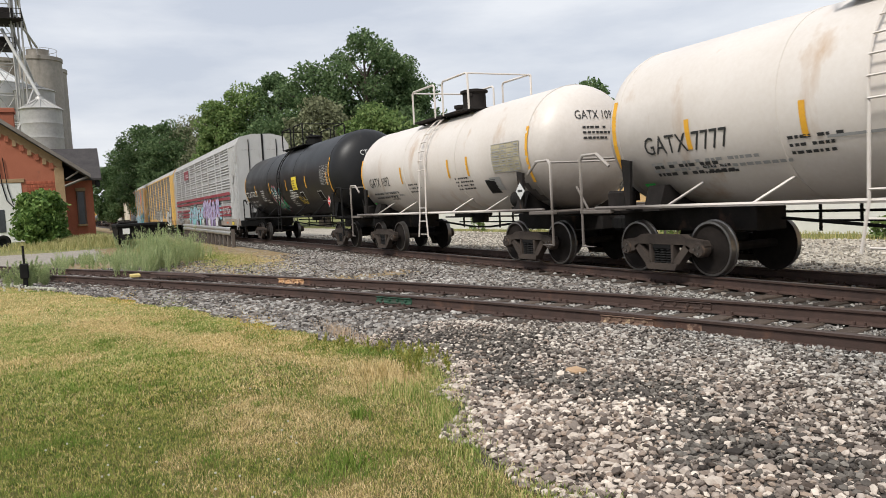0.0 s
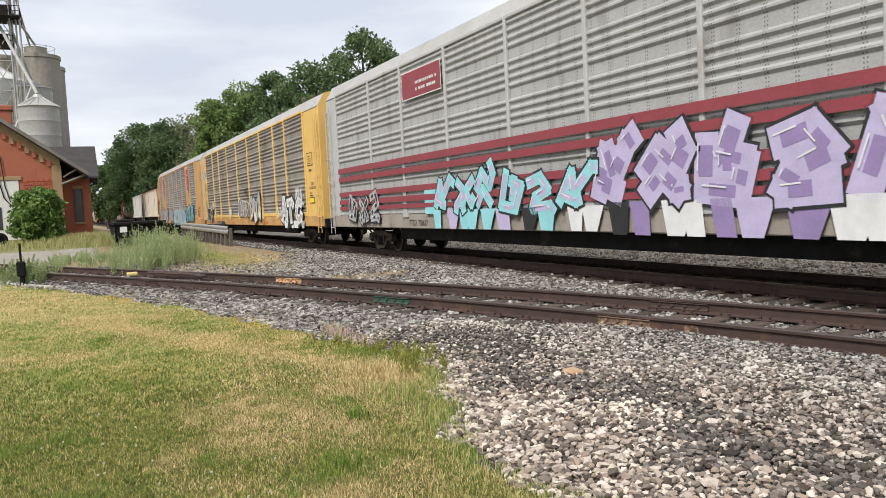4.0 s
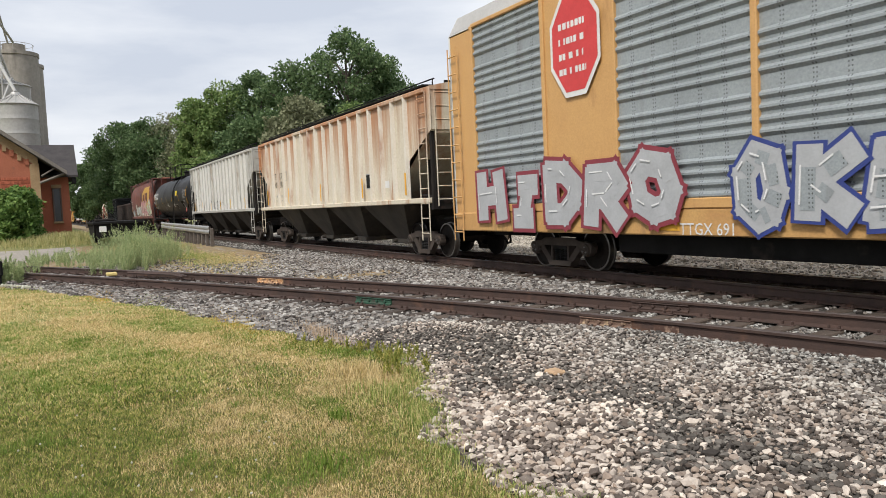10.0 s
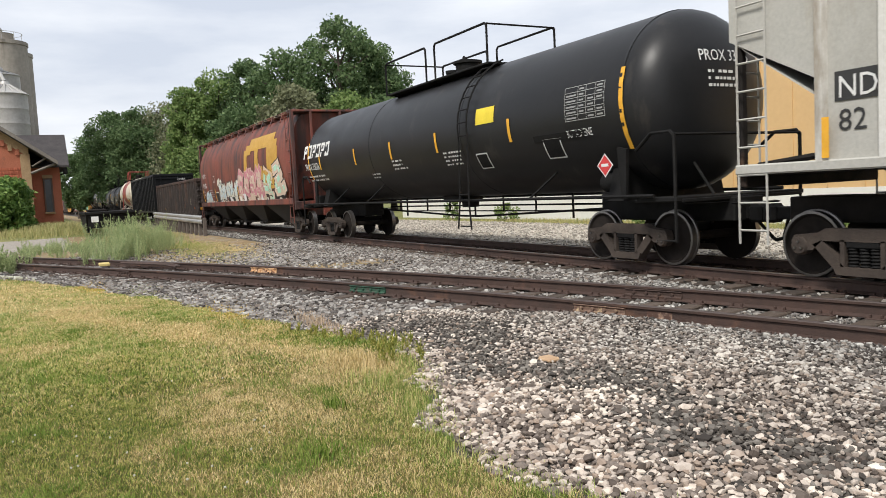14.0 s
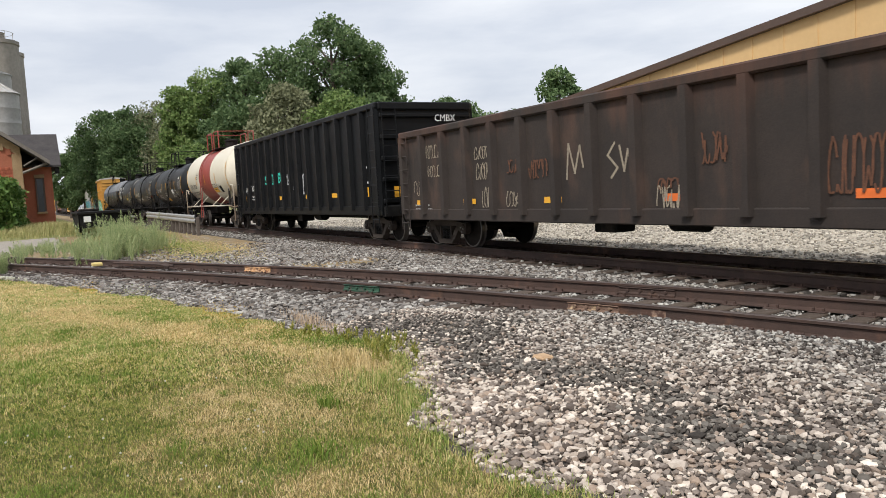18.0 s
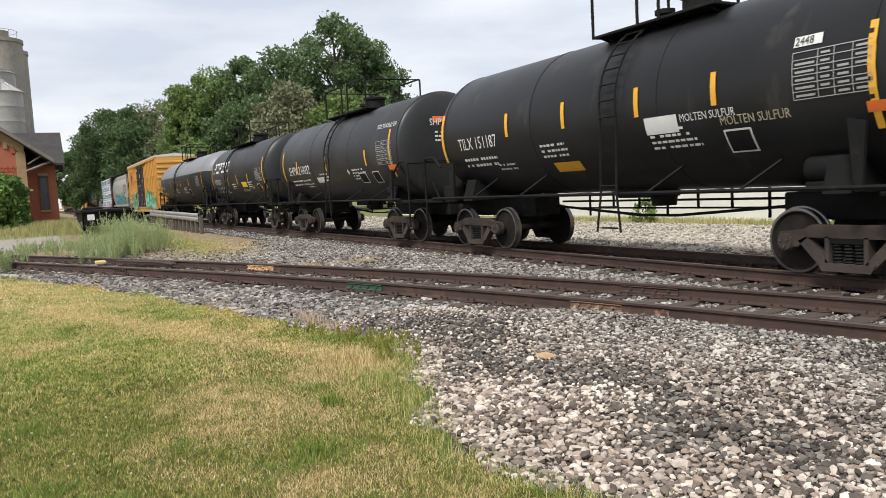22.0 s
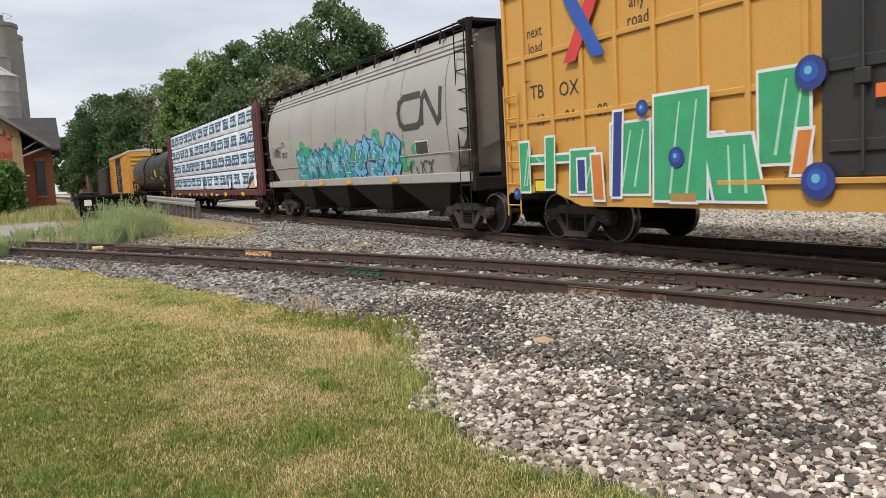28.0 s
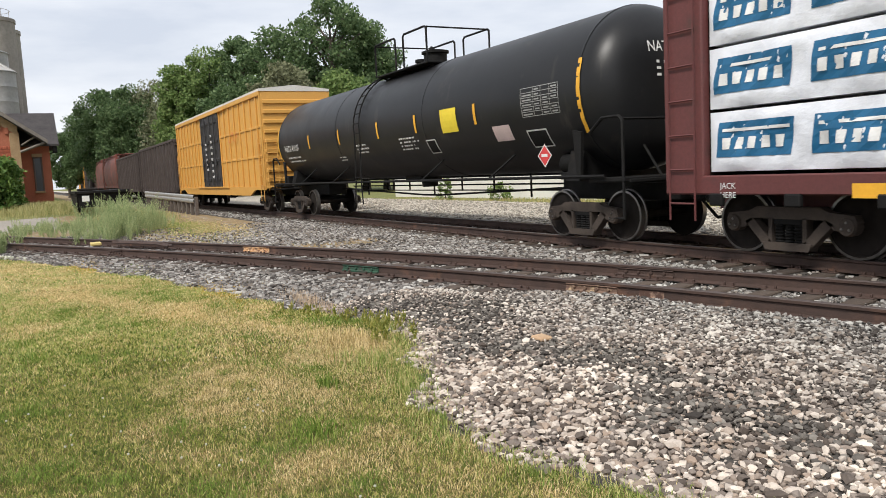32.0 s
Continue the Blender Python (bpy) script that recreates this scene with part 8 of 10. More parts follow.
def weed_patch(name, label, cx, cy, rx, ry, n, h, w, mat, seed, lean=0.4, category="weeds"):
    r = np.random.RandomState(seed)
    x, y = cx + r.normal(0, rx * 0.5, n), cy + r.normal(0, ry * 0.5, n)
    z = ground_z(x, y)
    k = np.exp(-((x - cx) / rx) ** 2 - ((y - cy) / ry) ** 2)
    me = blades(name, np.stack([x, y, z], -1), h * (0.45 + 0.65 * k), w, mat, seed, lean)
    return thing(name, label, category, me, kind="stuff")


def weed_plants(name, label, plants, mat, leaf, stems, seed, thin=0.16, per=110):
    """Many-stemmed feathery weeds, each (x, y, height): thin stems with narrow leaves all along, in one mesh."""
    r = np.random.RandomState(seed)
    stalks, quads = [], []
    for cx, cy, h in plants:
        base = np.array([cx, cy, float(ground_z(cx, cy))])
        for i in range(stems):
            a, l = r.uniform(0, 6.28), r.uniform(0.05, 0.42) * h
            tip = np.array([l * math.cos(a), l * math.sin(a), h * r.uniform(0.55, 1.05)])
            mid = tip * np.array([0.35, 0.35, 0.55])
            q = r.uniform(0.1, 1.0, per)[:, None]
            p = np.where(q < 0.5, mid * (q / 0.5), mid + (tip - mid) * ((q - 0.5) / 0.5)) + r.normal(0, 1, (per, 3)) * 0.055 * h * (1.15 - q)
            u = r.randn(per, 3) * np.array([0.7, 0.7, 0.5]) + np.array([0, 0, 0.9])
            u /= np.linalg.norm(u, axis=1)[:, None]
            v = np.cross(u, r.randn(per, 3))
            v /= np.linalg.norm(v, axis=1)[:, None]
            sz = leaf * h * r.uniform(0.5, 1.3, per)[:, None]
            quads.append(base + np.stack([p - u * sz, p - v * sz * thin, p + u * sz, p + v * sz * thin], 1))
            for p0, p1 in ((np.zeros(3), mid), (mid, tip)):
                d = np.array([-math.sin(a), math.cos(a), 0]) * 0.006
                stalks.append((base + np.stack([p0 - d, p0 + d, p1 + d * 0.6, p1 - d * 0.6]))[None])
    v = np.concatenate(quads + stalks).reshape(-1, 3)
    return thing(name, label, "weeds", quads_mesh(name, v, np.arange(len(v)).reshape(-1, 4), mat), kind="stuff")


r_ = random.Random(31)
plants = []
for k in range(120):        # highest in the middle of the clump, thinning out towards both ends
    q = r_.random()
    x = -24.3 - 8.0 * q
    y = 1.55 + 8.0 * q * 0.37 + r_.gauss(0, 0.55)
    plants.append((x, y, (0.45 + 0.95 * math.exp(-((q - 0.42) / 0.34) ** 2)) * r_.uniform(0.6, 1.1)))
weed_plants("tall_weeds", "tall feathery grey-green weeds beside the side track", plants, WEED, 0.030, 9, 200, 0.12, 85)
weed_plants("tall_weeds", "lower feathery weeds spreading towards the drive", [(-27 - r_.uniform(0, 9), r_.uniform(-0.6, 2.2), r_.uniform(0.25, 0.62)) for k in range(90)], WEED, 0.05, 7, 220, 0.14, 50)
weed_plants("tall_weeds", "feathery green weeds round the marker post", [(-24.2 - r_.uniform(0, 2.0), -0.9 + r_.uniform(-0.9, 0.5), r_.uniform(0.4, 0.85)) for k in range(12)], WEED, 0.06, 8, 240)
weed_plants("low_weeds", "low pale green weeds beside the gravel drive", [(-32 - r_.uniform(0, 5), r_.uniform(-0.8, 3.4), r_.uniform(0.12, 0.32)) for k in range(110)], WEED, 0.14, 6, 260, 0.16, 40)
YELLOW_GREEN = palette_material("bright_weed", [(0.0, (0.13, 0.17, 0.035)), (0.5, (0.28, 0.30, 0.06)), (1.0, (0.50, 0.42, 0.13))], rough=0.7, translucent=0.3)
weed_plants("low_weeds", "small bright yellow-green weeds at the gravel edge", [(q, float(lawn_edge(q)) + r_.uniform(-0.40, 0.08), r_.uniform(0.05, 0.15) + 0.05 * (q > -8.2)) for q in (-9.7 + 0.045 * k for k in range(64))], YELLOW_GREEN, 0.085, 6, 280, 0.26, 26)
weed_patch("tall_grass", "clump of taller green grass at the gravel edge", -6.2, 2.6, 0.6, 0.35, 600, 0.10, 0.0026, GRASS, 21)
weed_patch("tall_grass", "pale seeding grass at the gravel edge", -7.2, 2.75, 0.8, 0.4, 1600, 0.075, 0.0026, STRAW, 22)
weed_patch("tall_grass", "grey-green grass blades by the stones", -5.3, 2.5, 0.35, 0.22, 260, 0.12, 0.0026, GRASS, 23)
weed_patch("grass_tuft", "small deep green tuft in the lawn", -5.75, 2.0, 0.16, 0.12, 150, 0.09, 0.004, LUSH, 24, 0.9)
weed_patch("grass_tuft", "small deep green tuft in the lawn", -4.7, 1.55, 0.2, 0.14, 130, 0.09, 0.004, LUSH, 25, 0.9)
weed_patch("rim_grass", "fresh green grass at the lawn's far rim", -14.5, 1.75, 3.4, 0.4, 3200, 0.04, 0.005, GRASS, 36, 0.9)
weed_patch("yellow_weeds", "low yellow-orange ground cover at the lawn's rim", -12.2, 2.55, 2.2, 0.5, 3000, 0.028, 0.006, YELLOW_MOSS, 26, 0.9)
weed_patch("yellow_weeds", "low yellow-orange ground cover by the ballast", -18.5, 1.0, 1.8, 0.4, 1800, 0.03, 0.008, YELLOW_MOSS, 27, 0.9)
weed_patch("seed_heads", "pinkish seeding grass among the stones", -9.9, 3.25, 1.1, 0.22, 650, 0.11, 0.003, PINK_SEED, 28)
weed_patch("dry_weeds", "dry yellow-brown weeds between the tracks", -26.0, 5.6, 6.5, 1.3, 9000, 0.045, 0.007, STRAW, 29, 0.9)
weed_patch("dry_weeds", "greenish weeds between the tracks", -30.0, 5.0, 9.0, 1.4, 5000, 0.07, 0.008, GRASS, 30, 0.9)
weed_patch("bank_grass", "tall yellow-green grass in front of the depot", -51.0, 0.9, 3.4, 3.6, 11000, 0.50, 0.010, BANK, 33)
weed_patch("bank_grass", "pale tall grass beside the gravel drive", -42.0, 4.6, 5.0, 1.6, 6000, 0.34, 0.009, BANK, 34)
weed_patch("wall_weeds", "yellow-green weeds along the warehouse", -22.0, 21.2, 17.0, 0.9, 4500, 0.20, 0.010, BANK, 35)
s = Shape()
r_ = random.Random(9)
for k in range(120):
    x = -22.5 + r_.gauss(0, 1.2) if k < 80 else -3.5 - r_.random() * 4
    y = float(lawn_edge(x)) - abs(r_.gauss(0.15, 0.35)) if k < 80 else -1.5 + r_.random() * 3
    if y > lawn_edge(x):
        continue
    q = 0.028 if k < 80 else 0.008
    s.lathe((x, y, float(ground_z(x, y)) + (0.1 if k < 80 else 0.05)), "z", [(-q, 0), (-q * 0.5, q), (q * 0.5, q), (q, 0)], 6)
thing("clover_flowers", "tiny white clover flowers in the grass", "flowers", s, CLOVER, kind="stuff")

# ---- small things by the track ----
GALV = surface("galvanised", (0.46, 0.46, 0.45), (0.36, 0.36, 0.35), rough=0.45, metal=0.5, scale=2, fine=20, bump=0.1)
POST_WOOD = surface("post_wood", (0.12, 0.10, 0.085), (0.08, 0.065, 0.055), rough=0.9, scale=4, fine=30, fine_amount=0.5, bump=0.4)
guard = thing("guardrail", "short galvanised guardrail on wooden posts", "guardrail")
s = Shape()
prof = [(0.0, 0.32), (0.05, 0.38), (0.05, 0.44), (0.0, 0.5), (0.05, 0.56), (0.05, 0.62), (0.0, 0.68), (0.015, 0.68), (0.065, 0.62), (0.065, 0.56), (0.015, 0.5), (0.065, 0.44), (0.065, 0.38), (0.015, 0.32)]
A, Bv = Vector((-38.95, 7.28, -0.25)), Vector((-56, 7.25, -0.08))
n = len(prof)
vs, fs = [], []
for P in (A, Bv):
    for d, z in prof:
        vs.append((P.x, P.y - d, P.z + 0.28 + z * 1.15))
for j in range(n):
    fs.append((j, (j + 1) % n, n + (j + 1) % n, n + j))
fs += [tuple(range(n)), tuple(range(n, 2 * n))]
s.add(vs, fs)
part("rail_beam", s, GALV, guard)
for k in range(15):
    P = A.lerp(Bv, k / 14.0)
    s = Shape()
    s.box(P.x - 0.1, P.x + 0.1, P.y + 0.01, P.y + 0.18, P.z - 0.2, P.z + 0.95, 0.02)
    part("post", s, POST_WOOD, guard)

trailer = thing("dump_trailer", "black steel trailer bin with a flat lid, parked in the weeds", "trailer")
s = Shape()
s.box(-50.0, -44.0, 2.25, 4.9, 1.12, 1.26, 0.02)
part("lid", s, STEEL_DARK, trailer)
for y0, y1 in ((2.32, 2.40), (4.75, 4.83)):
    s = Shape()
    s.prism([(-49.6, 0.42), (-44.5, 0.42), (-44.15, 1.12), (-49.9, 1.12)], "y", y0, y1)
    part("side_wall", s, STEEL_DARK, trailer)
for x0, x1 in ((-49.7, -49.62), (-44.3, -44.22)):
    s = Shape()
    s.box(x0, x1, 2.4, 4.75, 0.42, 1.12, 0.01)
    part("end_wall", s, STEEL_DARK, trailer)
s = Shape()
s.box(-49.6, -44.4, 2.4, 4.75, 0.40, 0.46, 0.01)
part("floor_plate", s, STEEL_DARK, trailer)
for k in range(6):
    s = Shape()
    s.box(-49.8 + k * 1.1, -49.68 + k * 1.1, 2.3, 4.85, 0.98, 1.12, 0.01)
    part("cross_member", s, STEEL_DARK, trailer)
for x, y in ((-44.3, 2.5), (-44.3, 4.6), (-49.6, 2.5), (-49.6, 4.6)):
    s = Shape()
    s.box(x - 0.07, x + 0.07, y - 0.07, y + 0.07, float(ground_z(x, y)) - 0.05, 1.12, 0.02)
    part("leg", s, STEEL_DARK, trailer)
for y in (2.55, 4.6):
    s = Shape()
    s.lathe((-47.2, y, 0.45), "y", [(-0.1, 0.12), (-0.1, 0.34), (-0.06, 0.38), (0.06, 0.38), (0.1, 0.34), (0.1, 0.12)], 20)
    part("wheel", s, STEEL_DARK, trailer)
s = Shape()
s.box(-43.99, -43.97, 2.55, 2.9, 0.72, 1.02)
part("paper_notice", s, WHITE_MARK, trailer, "white paper notice")
s = Shape()
s.box(-49.0, -47.5, 2.6, 3.6, 1.26, 1.4, 0.04)
part("load", s, STEEL_GRIME, trailer)

s = Shape()
zt = float(ground_z(-52.5, -3.6)) + 0.33
s.lathe((-52.5, -3.6, zt), "x", [(-0.13, 0.22), (-0.14, 0.34), (-0.08, 0.40), (0.08, 0.40), (0.14, 0.34), (0.13, 0.22), (0.0, 0.21)], 24)
thing("tyre", "old black tyre lying by the depot door", "tyre", s, STEEL_DARK)
marker = thing("track_marker", "black switch marker post in the weeds", "marker post")
s = Shape()
s.box(-24.06, -23.94, -1.26, -1.14, -0.3, 0.36, 0.02)
s.box(-24.1, -23.9, -1.32, -1.1, 0.0, 0.42, 0.03)
part("base", s, STEEL_DARK, marker)
s = Shape()
s.rod([(-24, -1.2, 0.4), (-24, -1.2, 0.92)], 0.03, 6)
part("rod", s, STEEL_DARK, marker)
s = Shape()
px, py, sl = side_point(-20.5, 0.55)
for k in (0, 1):
    q = [(px - 2.0 + 0.03 * k, py - 0.95 + 0.16 * k, SIDE_Z - 0.03), (px, py - 0.1 + 0.16 * k, SIDE_Z - 0.03), (px + 0.7, py + 0.1 + 0.1 * k, SIDE_Z - 0.06)]
    s.rod(q, 0.03, 6)
part("guard_bar", s, RAIL_RUST, side_track)
s = Shape()
px, py, sl = side_point(-23.2, 0.35)
s.box(px - 0.2, px + 0.2, py - 0.14, py + 0.14, SIDE_Z - 0.12, SIDE_Z - 0.03, 0.02)
thing("yellow_block", "small yellow-painted block between the rails", "block", s, surface("faded_yellow", (0.62, 0.50, 0.20), (0.50, 0.38, 0.13), rough=0.8, scale=9, fine=50, stain=(0.2, 0.15, 0.1), stain_amount=0.4))
s = Shape()
s.box(-5.93, -5.75, 4.13, 4.27, -0.215, -0.17, 0.015)
thing("wood_scrap", "tan scrap of splintered wood on the stones", "scrap", s, surface("scrap_wood", (0.48, 0.33, 0.20), (0.38, 0.24, 0.14), rough=0.9, scale=8, fine=50, bump=0.4))

# ---- lettering, stripes, notices and graffiti on the cars ----
GREY_MARK = paint("grey_mark", (0.34, 0.34, 0.33))
TAN_MARK = paint("tan_mark", (0.45, 0.40, 0.27))
ORANGE_MARK = paint("orange_mark", (0.75, 0.16, 0.03))
GREEN_MARK = paint("green_mark", (0.05, 0.55, 0.10))
BLUE_MARK = paint("blue_mark", (0.03, 0.10, 0.42))
RED_BAND = surface("red_band", (0.27, 0.045, 0.06), (0.22, 0.04, 0.05), rough=0.6, scale=1, fine=30, fine_amount=0.3, bump=0.1)
SOOT = surface("soot", (0.10, 0.085, 0.07), (0.06, 0.05, 0.045), rough=0.85, scale=2, fine=20)


def head_map(a, r, zc, lift=0.012, bow=0.54):
    """Maps (across, up) onto the rounded leading head of a tank."""
    def to(u, v, k=0):
        q = min(0.97, (u * u + (v - zc) ** 2) / (r * r))
        return (a + r * bow * math.sqrt(1 - q ** 1.333) + lift + 0.004 * k, u, v)
    return to


def shifted(to, dx):
    """The same side, with its marks moved dx along the car."""
    return lambda u, v, k=0: to(u + dx, v, k)


def panel(car, x0, x1, z0, z1, to, mat, name="notice", rim=None, k=0, label=""):
    s = Shape()
    if rim is not None:
        d = 0.03
        patch(s, x0 - d, x1 + d, z0 - d, z1 + d, to, slot=1, k=k)
        patch(s, x0, x1, z0, z1, to, slot=0, k=k + 1)
        return part(name, s, [mat, rim], car, label, smooth=0)
    patch(s, x0, x1, z0, z1, to, k=k)
    return part(name, s, mat, car, label, smooth=0)


def data_table(car, x0, x1, z0, z1, to, mat=None, rows=6):
    """A ruled table of small print."""
    s = Shape()
    m = 0.012
    for i in range(rows + 1):
        z = z0 + (z1 - z0) * i / rows
        patch(s, x0, x1, z - m / 2, z + m / 2, to, n=1)
    for f in (0, 0.34, 0.55, 0.78, 1):
        x = x0 + (x1 - x0) * f
        patch(s, x - m / 2, x + m / 2, z0, z1, to, n=3)
    r = random.Random(rows)
    for i in range(rows):
        z = z0 + (z1 - z0) * (i + 0.3) / rows
        for f0, f1 in ((0.04, 0.30), (0.38, 0.5), (0.6, 0.74), (0.82, 0.96)):
            if r.random() < 0.8:
                patch(s, x0 + (x1 - x0) * f0, x0 + (x1 - x0) * f1, z, z + 0.3 * (z1 - z0) / rows, to, n=1)
    return part("data_table", s, mat or WHITE_MARK, car, smooth=0)


def diamond(car, x, z, w, to, mat, rim, label="diamond-shaped hazard placard"):
    s = Shape()
    for q, slot, k in ((w, 1, 0), (w * 0.86, 0, 1)):
        s.add([to(x, z - q / 2, k), to(x + q / 2, z, k), to(x, z + q / 2, k), to(x - q / 2, z, k)], [(0, 1, 2, 3)], slot)
    s.add([to(x - w * 0.22, z - w * 0.05, 2), to(x + w * 0.22, z - w * 0.05, 2), to(x + w * 0.22, z + w * 0.07, 2), to(x - w * 0.22, z + w * 0.07, 2)], [(0, 1, 2, 3)], 1)
    part("hazard_placard", s, [mat, rim], car, label, smooth=0)


def emblem_blocks(car, x, z, w, h, n, to, mat):
    """A firm's name as a row of slanted plain blocks with cut-outs."""
    q = w / n
    for i in range(n):
        s = Shape()
        u = x + q * i
        lean = h * 0.18
        t = q * 0.24

        def bar(a, b, c, d):
            s.add([to(a + lean * (b - z) / h, b), to(c + lean * (b - z) / h, b), to(c + lean * (d - z) / h, d), to(a + lean * (d - z) / h, d)], [(0, 1, 2, 3)])
        bar(u, z, u + t, z + h)
        bar(u + t, z + h * 0.80, u + q * 0.84, z + h)
        if i % 2:
            bar(u + t, z, u + q * 0.84, z + h * 0.2)
        else:
            bar(u + t, z + h * 0.38, u + q * 0.84, z + h * 0.55)
        bar(u + q * 0.84 - t, z + h * (0.0 if i % 2 else 0.5), u + q * 0.84, z + h * 0.82)
        part("emblem", s, mat, car, smooth=0)


WEIGHTS = {15: (("LD LMT", "221000 LB", "100 200 KG"), ("LT WT", "65000 LB", "29 500 KG")), 2: (("LD LMT", "190300 LB", "86300 KG"), ("LT WT", "95700 LB", "43400 KG"))}


def tank_marks(i, r, zc, mark, xs, text, tx, tz, size, stripe=None, squeeze=0.8, ink=None, head="", table=(3.4, 4.6, 2.2, 2.75), z_lo=2.08, z_hi=2.56, fine=True):
    """What most tank cars carry: reporting marks, weights, stripes, end arcs and a data table."""
    car, wrap_to, dx = CARS[i], round_side(r, zc), {14: 0.45, 15: 0.65, 8: 0.25}.get(i, 0.0)

    def to(u, v, k=0):
        return wrap_to(u + dx, v, k)
    half = length(i) / 2
    a = half - 0.95 - r * 0.42
    stripe = stripe or YELLOW_MARK
    ink = ink or WHITE_MARK
    stripes(car, xs, z_lo, z_hi, to, 0.10, stripe)
    stripes(car, (-a - 0.08 - dx, a + 0.02 - dx), zc - 0.55 * r, zc + 0.35 * r, to, 0.10, stripe)
    if text:
        put_text(car, text, tx, tz, size, to, ink, squeeze)
        rows = WEIGHTS.get(i)
        if rows:
            for k, (q, lb, kg) in enumerate(rows):
                z = tz - (0.27 + 0.20 * k) * size / 0.36
                put_text(car, q, tx + 0.12, z, 0.14 * size / 0.36, to, ink, 0.8)
                put_text(car, lb, tx + 0.12 + 0.62 * size / 0.36, z, 0.14 * size / 0.36, to, ink, 0.8)
                put_text(car, kg, tx + 0.12 + 1.34 * size / 0.36, z, 0.14 * size / 0.36, to, ink, 0.8)
        else:
            bars(car, tx + 0.1, tz - 0.42, 2.0, 0.30, 2, to, ink, i + 1)
    if table:
        data_table(car, *table, to, GREY_MARK if ink is WHITE_MARK else ink)
    if fine:
        bars(car, -1.5, zc - 0.75, 0.9, 0.34, 3, to, ink, i + 20)
        bars(car, 1.5, zc - 0.8, 1.1, 0.4, 4, to, ink, i + 30)
        bars(car, -3.2, zc - 0.95, 0.7, 0.22, 2, to, ink, i + 40)
        panel(car, 3.0, 3.42, zc - 0.95, zc - 0.62, to, STEEL_DARK, "repair_panel", ink)
    hm = head_map(half - {14: 0.85}.get(i, 0.95) - r * 0.18, r, zc, bow={14: 0.16, 15: 0.22}[i]) if i in (14, 15) else head_map(a, r, zc)
    if head:
        put_text(car, head, -0.55, zc + 0.55, 0.27, hm, ink, 0.8)
        bars(car, -0.4, zc + 0.12, 0.9, 0.34, 3, hm, ink, i + 50)
    return car, to, hm


def stroke(car, pts, t, to, mat, name, label="dark grey painted emblem"):
    s = Shape()
    for (a, b), (cx, d) in zip(pts, pts[1:]):
        q = math.hypot(cx - a, d - b) or 1
        ox, oz = -(d - b) / q * t / 2, (cx - a) / q * t / 2
        ex, ez = (cx - a) / q * t * 0.4, (d - b) / q * t * 0.4
        s.add([to(a + ox - ex, b + oz - ez), to(cx + ox + ex, d + oz + ez), to(cx - ox + ex, d - oz + ez), to(a - ox - ex, b - oz - ez)], [(0, 1, 2, 3)])
    return part(name, s, mat, car, label, smooth=0)


WH = WHITE_MARK
BK = BLACK_MARK
c, to, hm = tank_marks(0, 1.42, 2.58, 1, (-3.3, -1.2, 1.2, 3.3), "GATX 7777", -4.35, 2.06, 0.44, squeeze=0.84, ink=BK, head="GATX 7777")
bars(c, -4.3, 1.72, 3.1, 0.26, 2, to, GREY_MARK, 3)
panel(c, -4.75, -4.5, 1.42, 1.5, to, GREEN_MARK, "green_tag")
panel(c, -0.9, 1.0, 2.02, 2.06, to, GREY_MARK, "seam_line")
c, to, hm = tank_marks(1, 1.38, 2.52, 1, (-1.85, 1.25, 2.3), "GATX 1092", -4.5, 2.06, 0.42, squeeze=0.8, ink=BK, head="GATX 1092", table=None)
panel(c, 3.55, 4.75, 2.08, 2.72, to, TAN_MARK, "notice")
data_table(c, 3.55, 4.75, 2.08, 2.72, round_side(1.38, 2.52, 0.022), GREY_MARK)
panel(c, 3.2, 3.7, 1.62, 1.98, to, GREY_MARK, "notice")
bars(c, -4.2, 1.7, 2.4, 0.24, 2, to, GREY_MARK, 4)
panel(c, -5.0, -4.8, 1.40, 1.48, to, GREEN_MARK, "green_tag")
diamond(c, 4.85, 1.62, 0.42, flat_side(-1.45), WH, BK, "white and black diamond hazard placard")
diamond(c, 0.95, 1.65, 0.42, hm, WH, BK, "white and black diamond hazard placard")
s = Shape()
for k in range(5):
    patch(s, 4.6 - 0.02 * k, 5.0 - 0.12 * k, 1.2 + 0.18 * k, 1.4 + 0.18 * k, to, k=0)
part("soot_stain", s, SOOT, c, "dark soot stain", smooth=0)

c, to, hm = tank_marks(2, 1.56, 2.82, 1, (-5.0, -1.95, 1.1, 4.15, 7.0), "CTCX 718977", -7.4, 2.28, 0.42, squeeze=1.06, head="CTCX 718977", table=(6.2, 7.2, 2.4, 3.1), z_lo=2.36, z_hi=2.84)
panel(c, 2.1, 2.85, 2.34, 2.9, to, LEMON_MARK, "yellow_notice", label="yellow square notice")
bars(c, 2.18, 2.42, 0.6, 0.4, 4, round_side(1.56, 2.82, 0.022), BK, 7)
graffiti(c, -1.75, 1.35, 1.7, 1.25, 3, (SPRAY["pink"], SPRAY["teal"], SPRAY["green"], SPRAY["white"]), to, 5, label="green and pink bubble graffiti")
scrawl(c, 2.5, 1.6, 0.8, 0.45, SPRAY["yellow"], to, 6)
bars(c, -3.9, 2.0, 0.75, 0.6, 6, to, WH, 61)
bars(c, 1.15, 1.55, 0.8, 0.62, 6, to, WH, 62)
bars(c, 1.7, 2.0, 1.0, 0.3, 3, to, WH, 63)
panel(c, 5.4, 5.9, 1.75, 2.15, to, STEEL_DARK, "repair_panel", WH)
diamond(c, 6.9, 1.75, 0.42, flat_side(-1.45), RED_MARK, WH, "red diamond hazard placard")

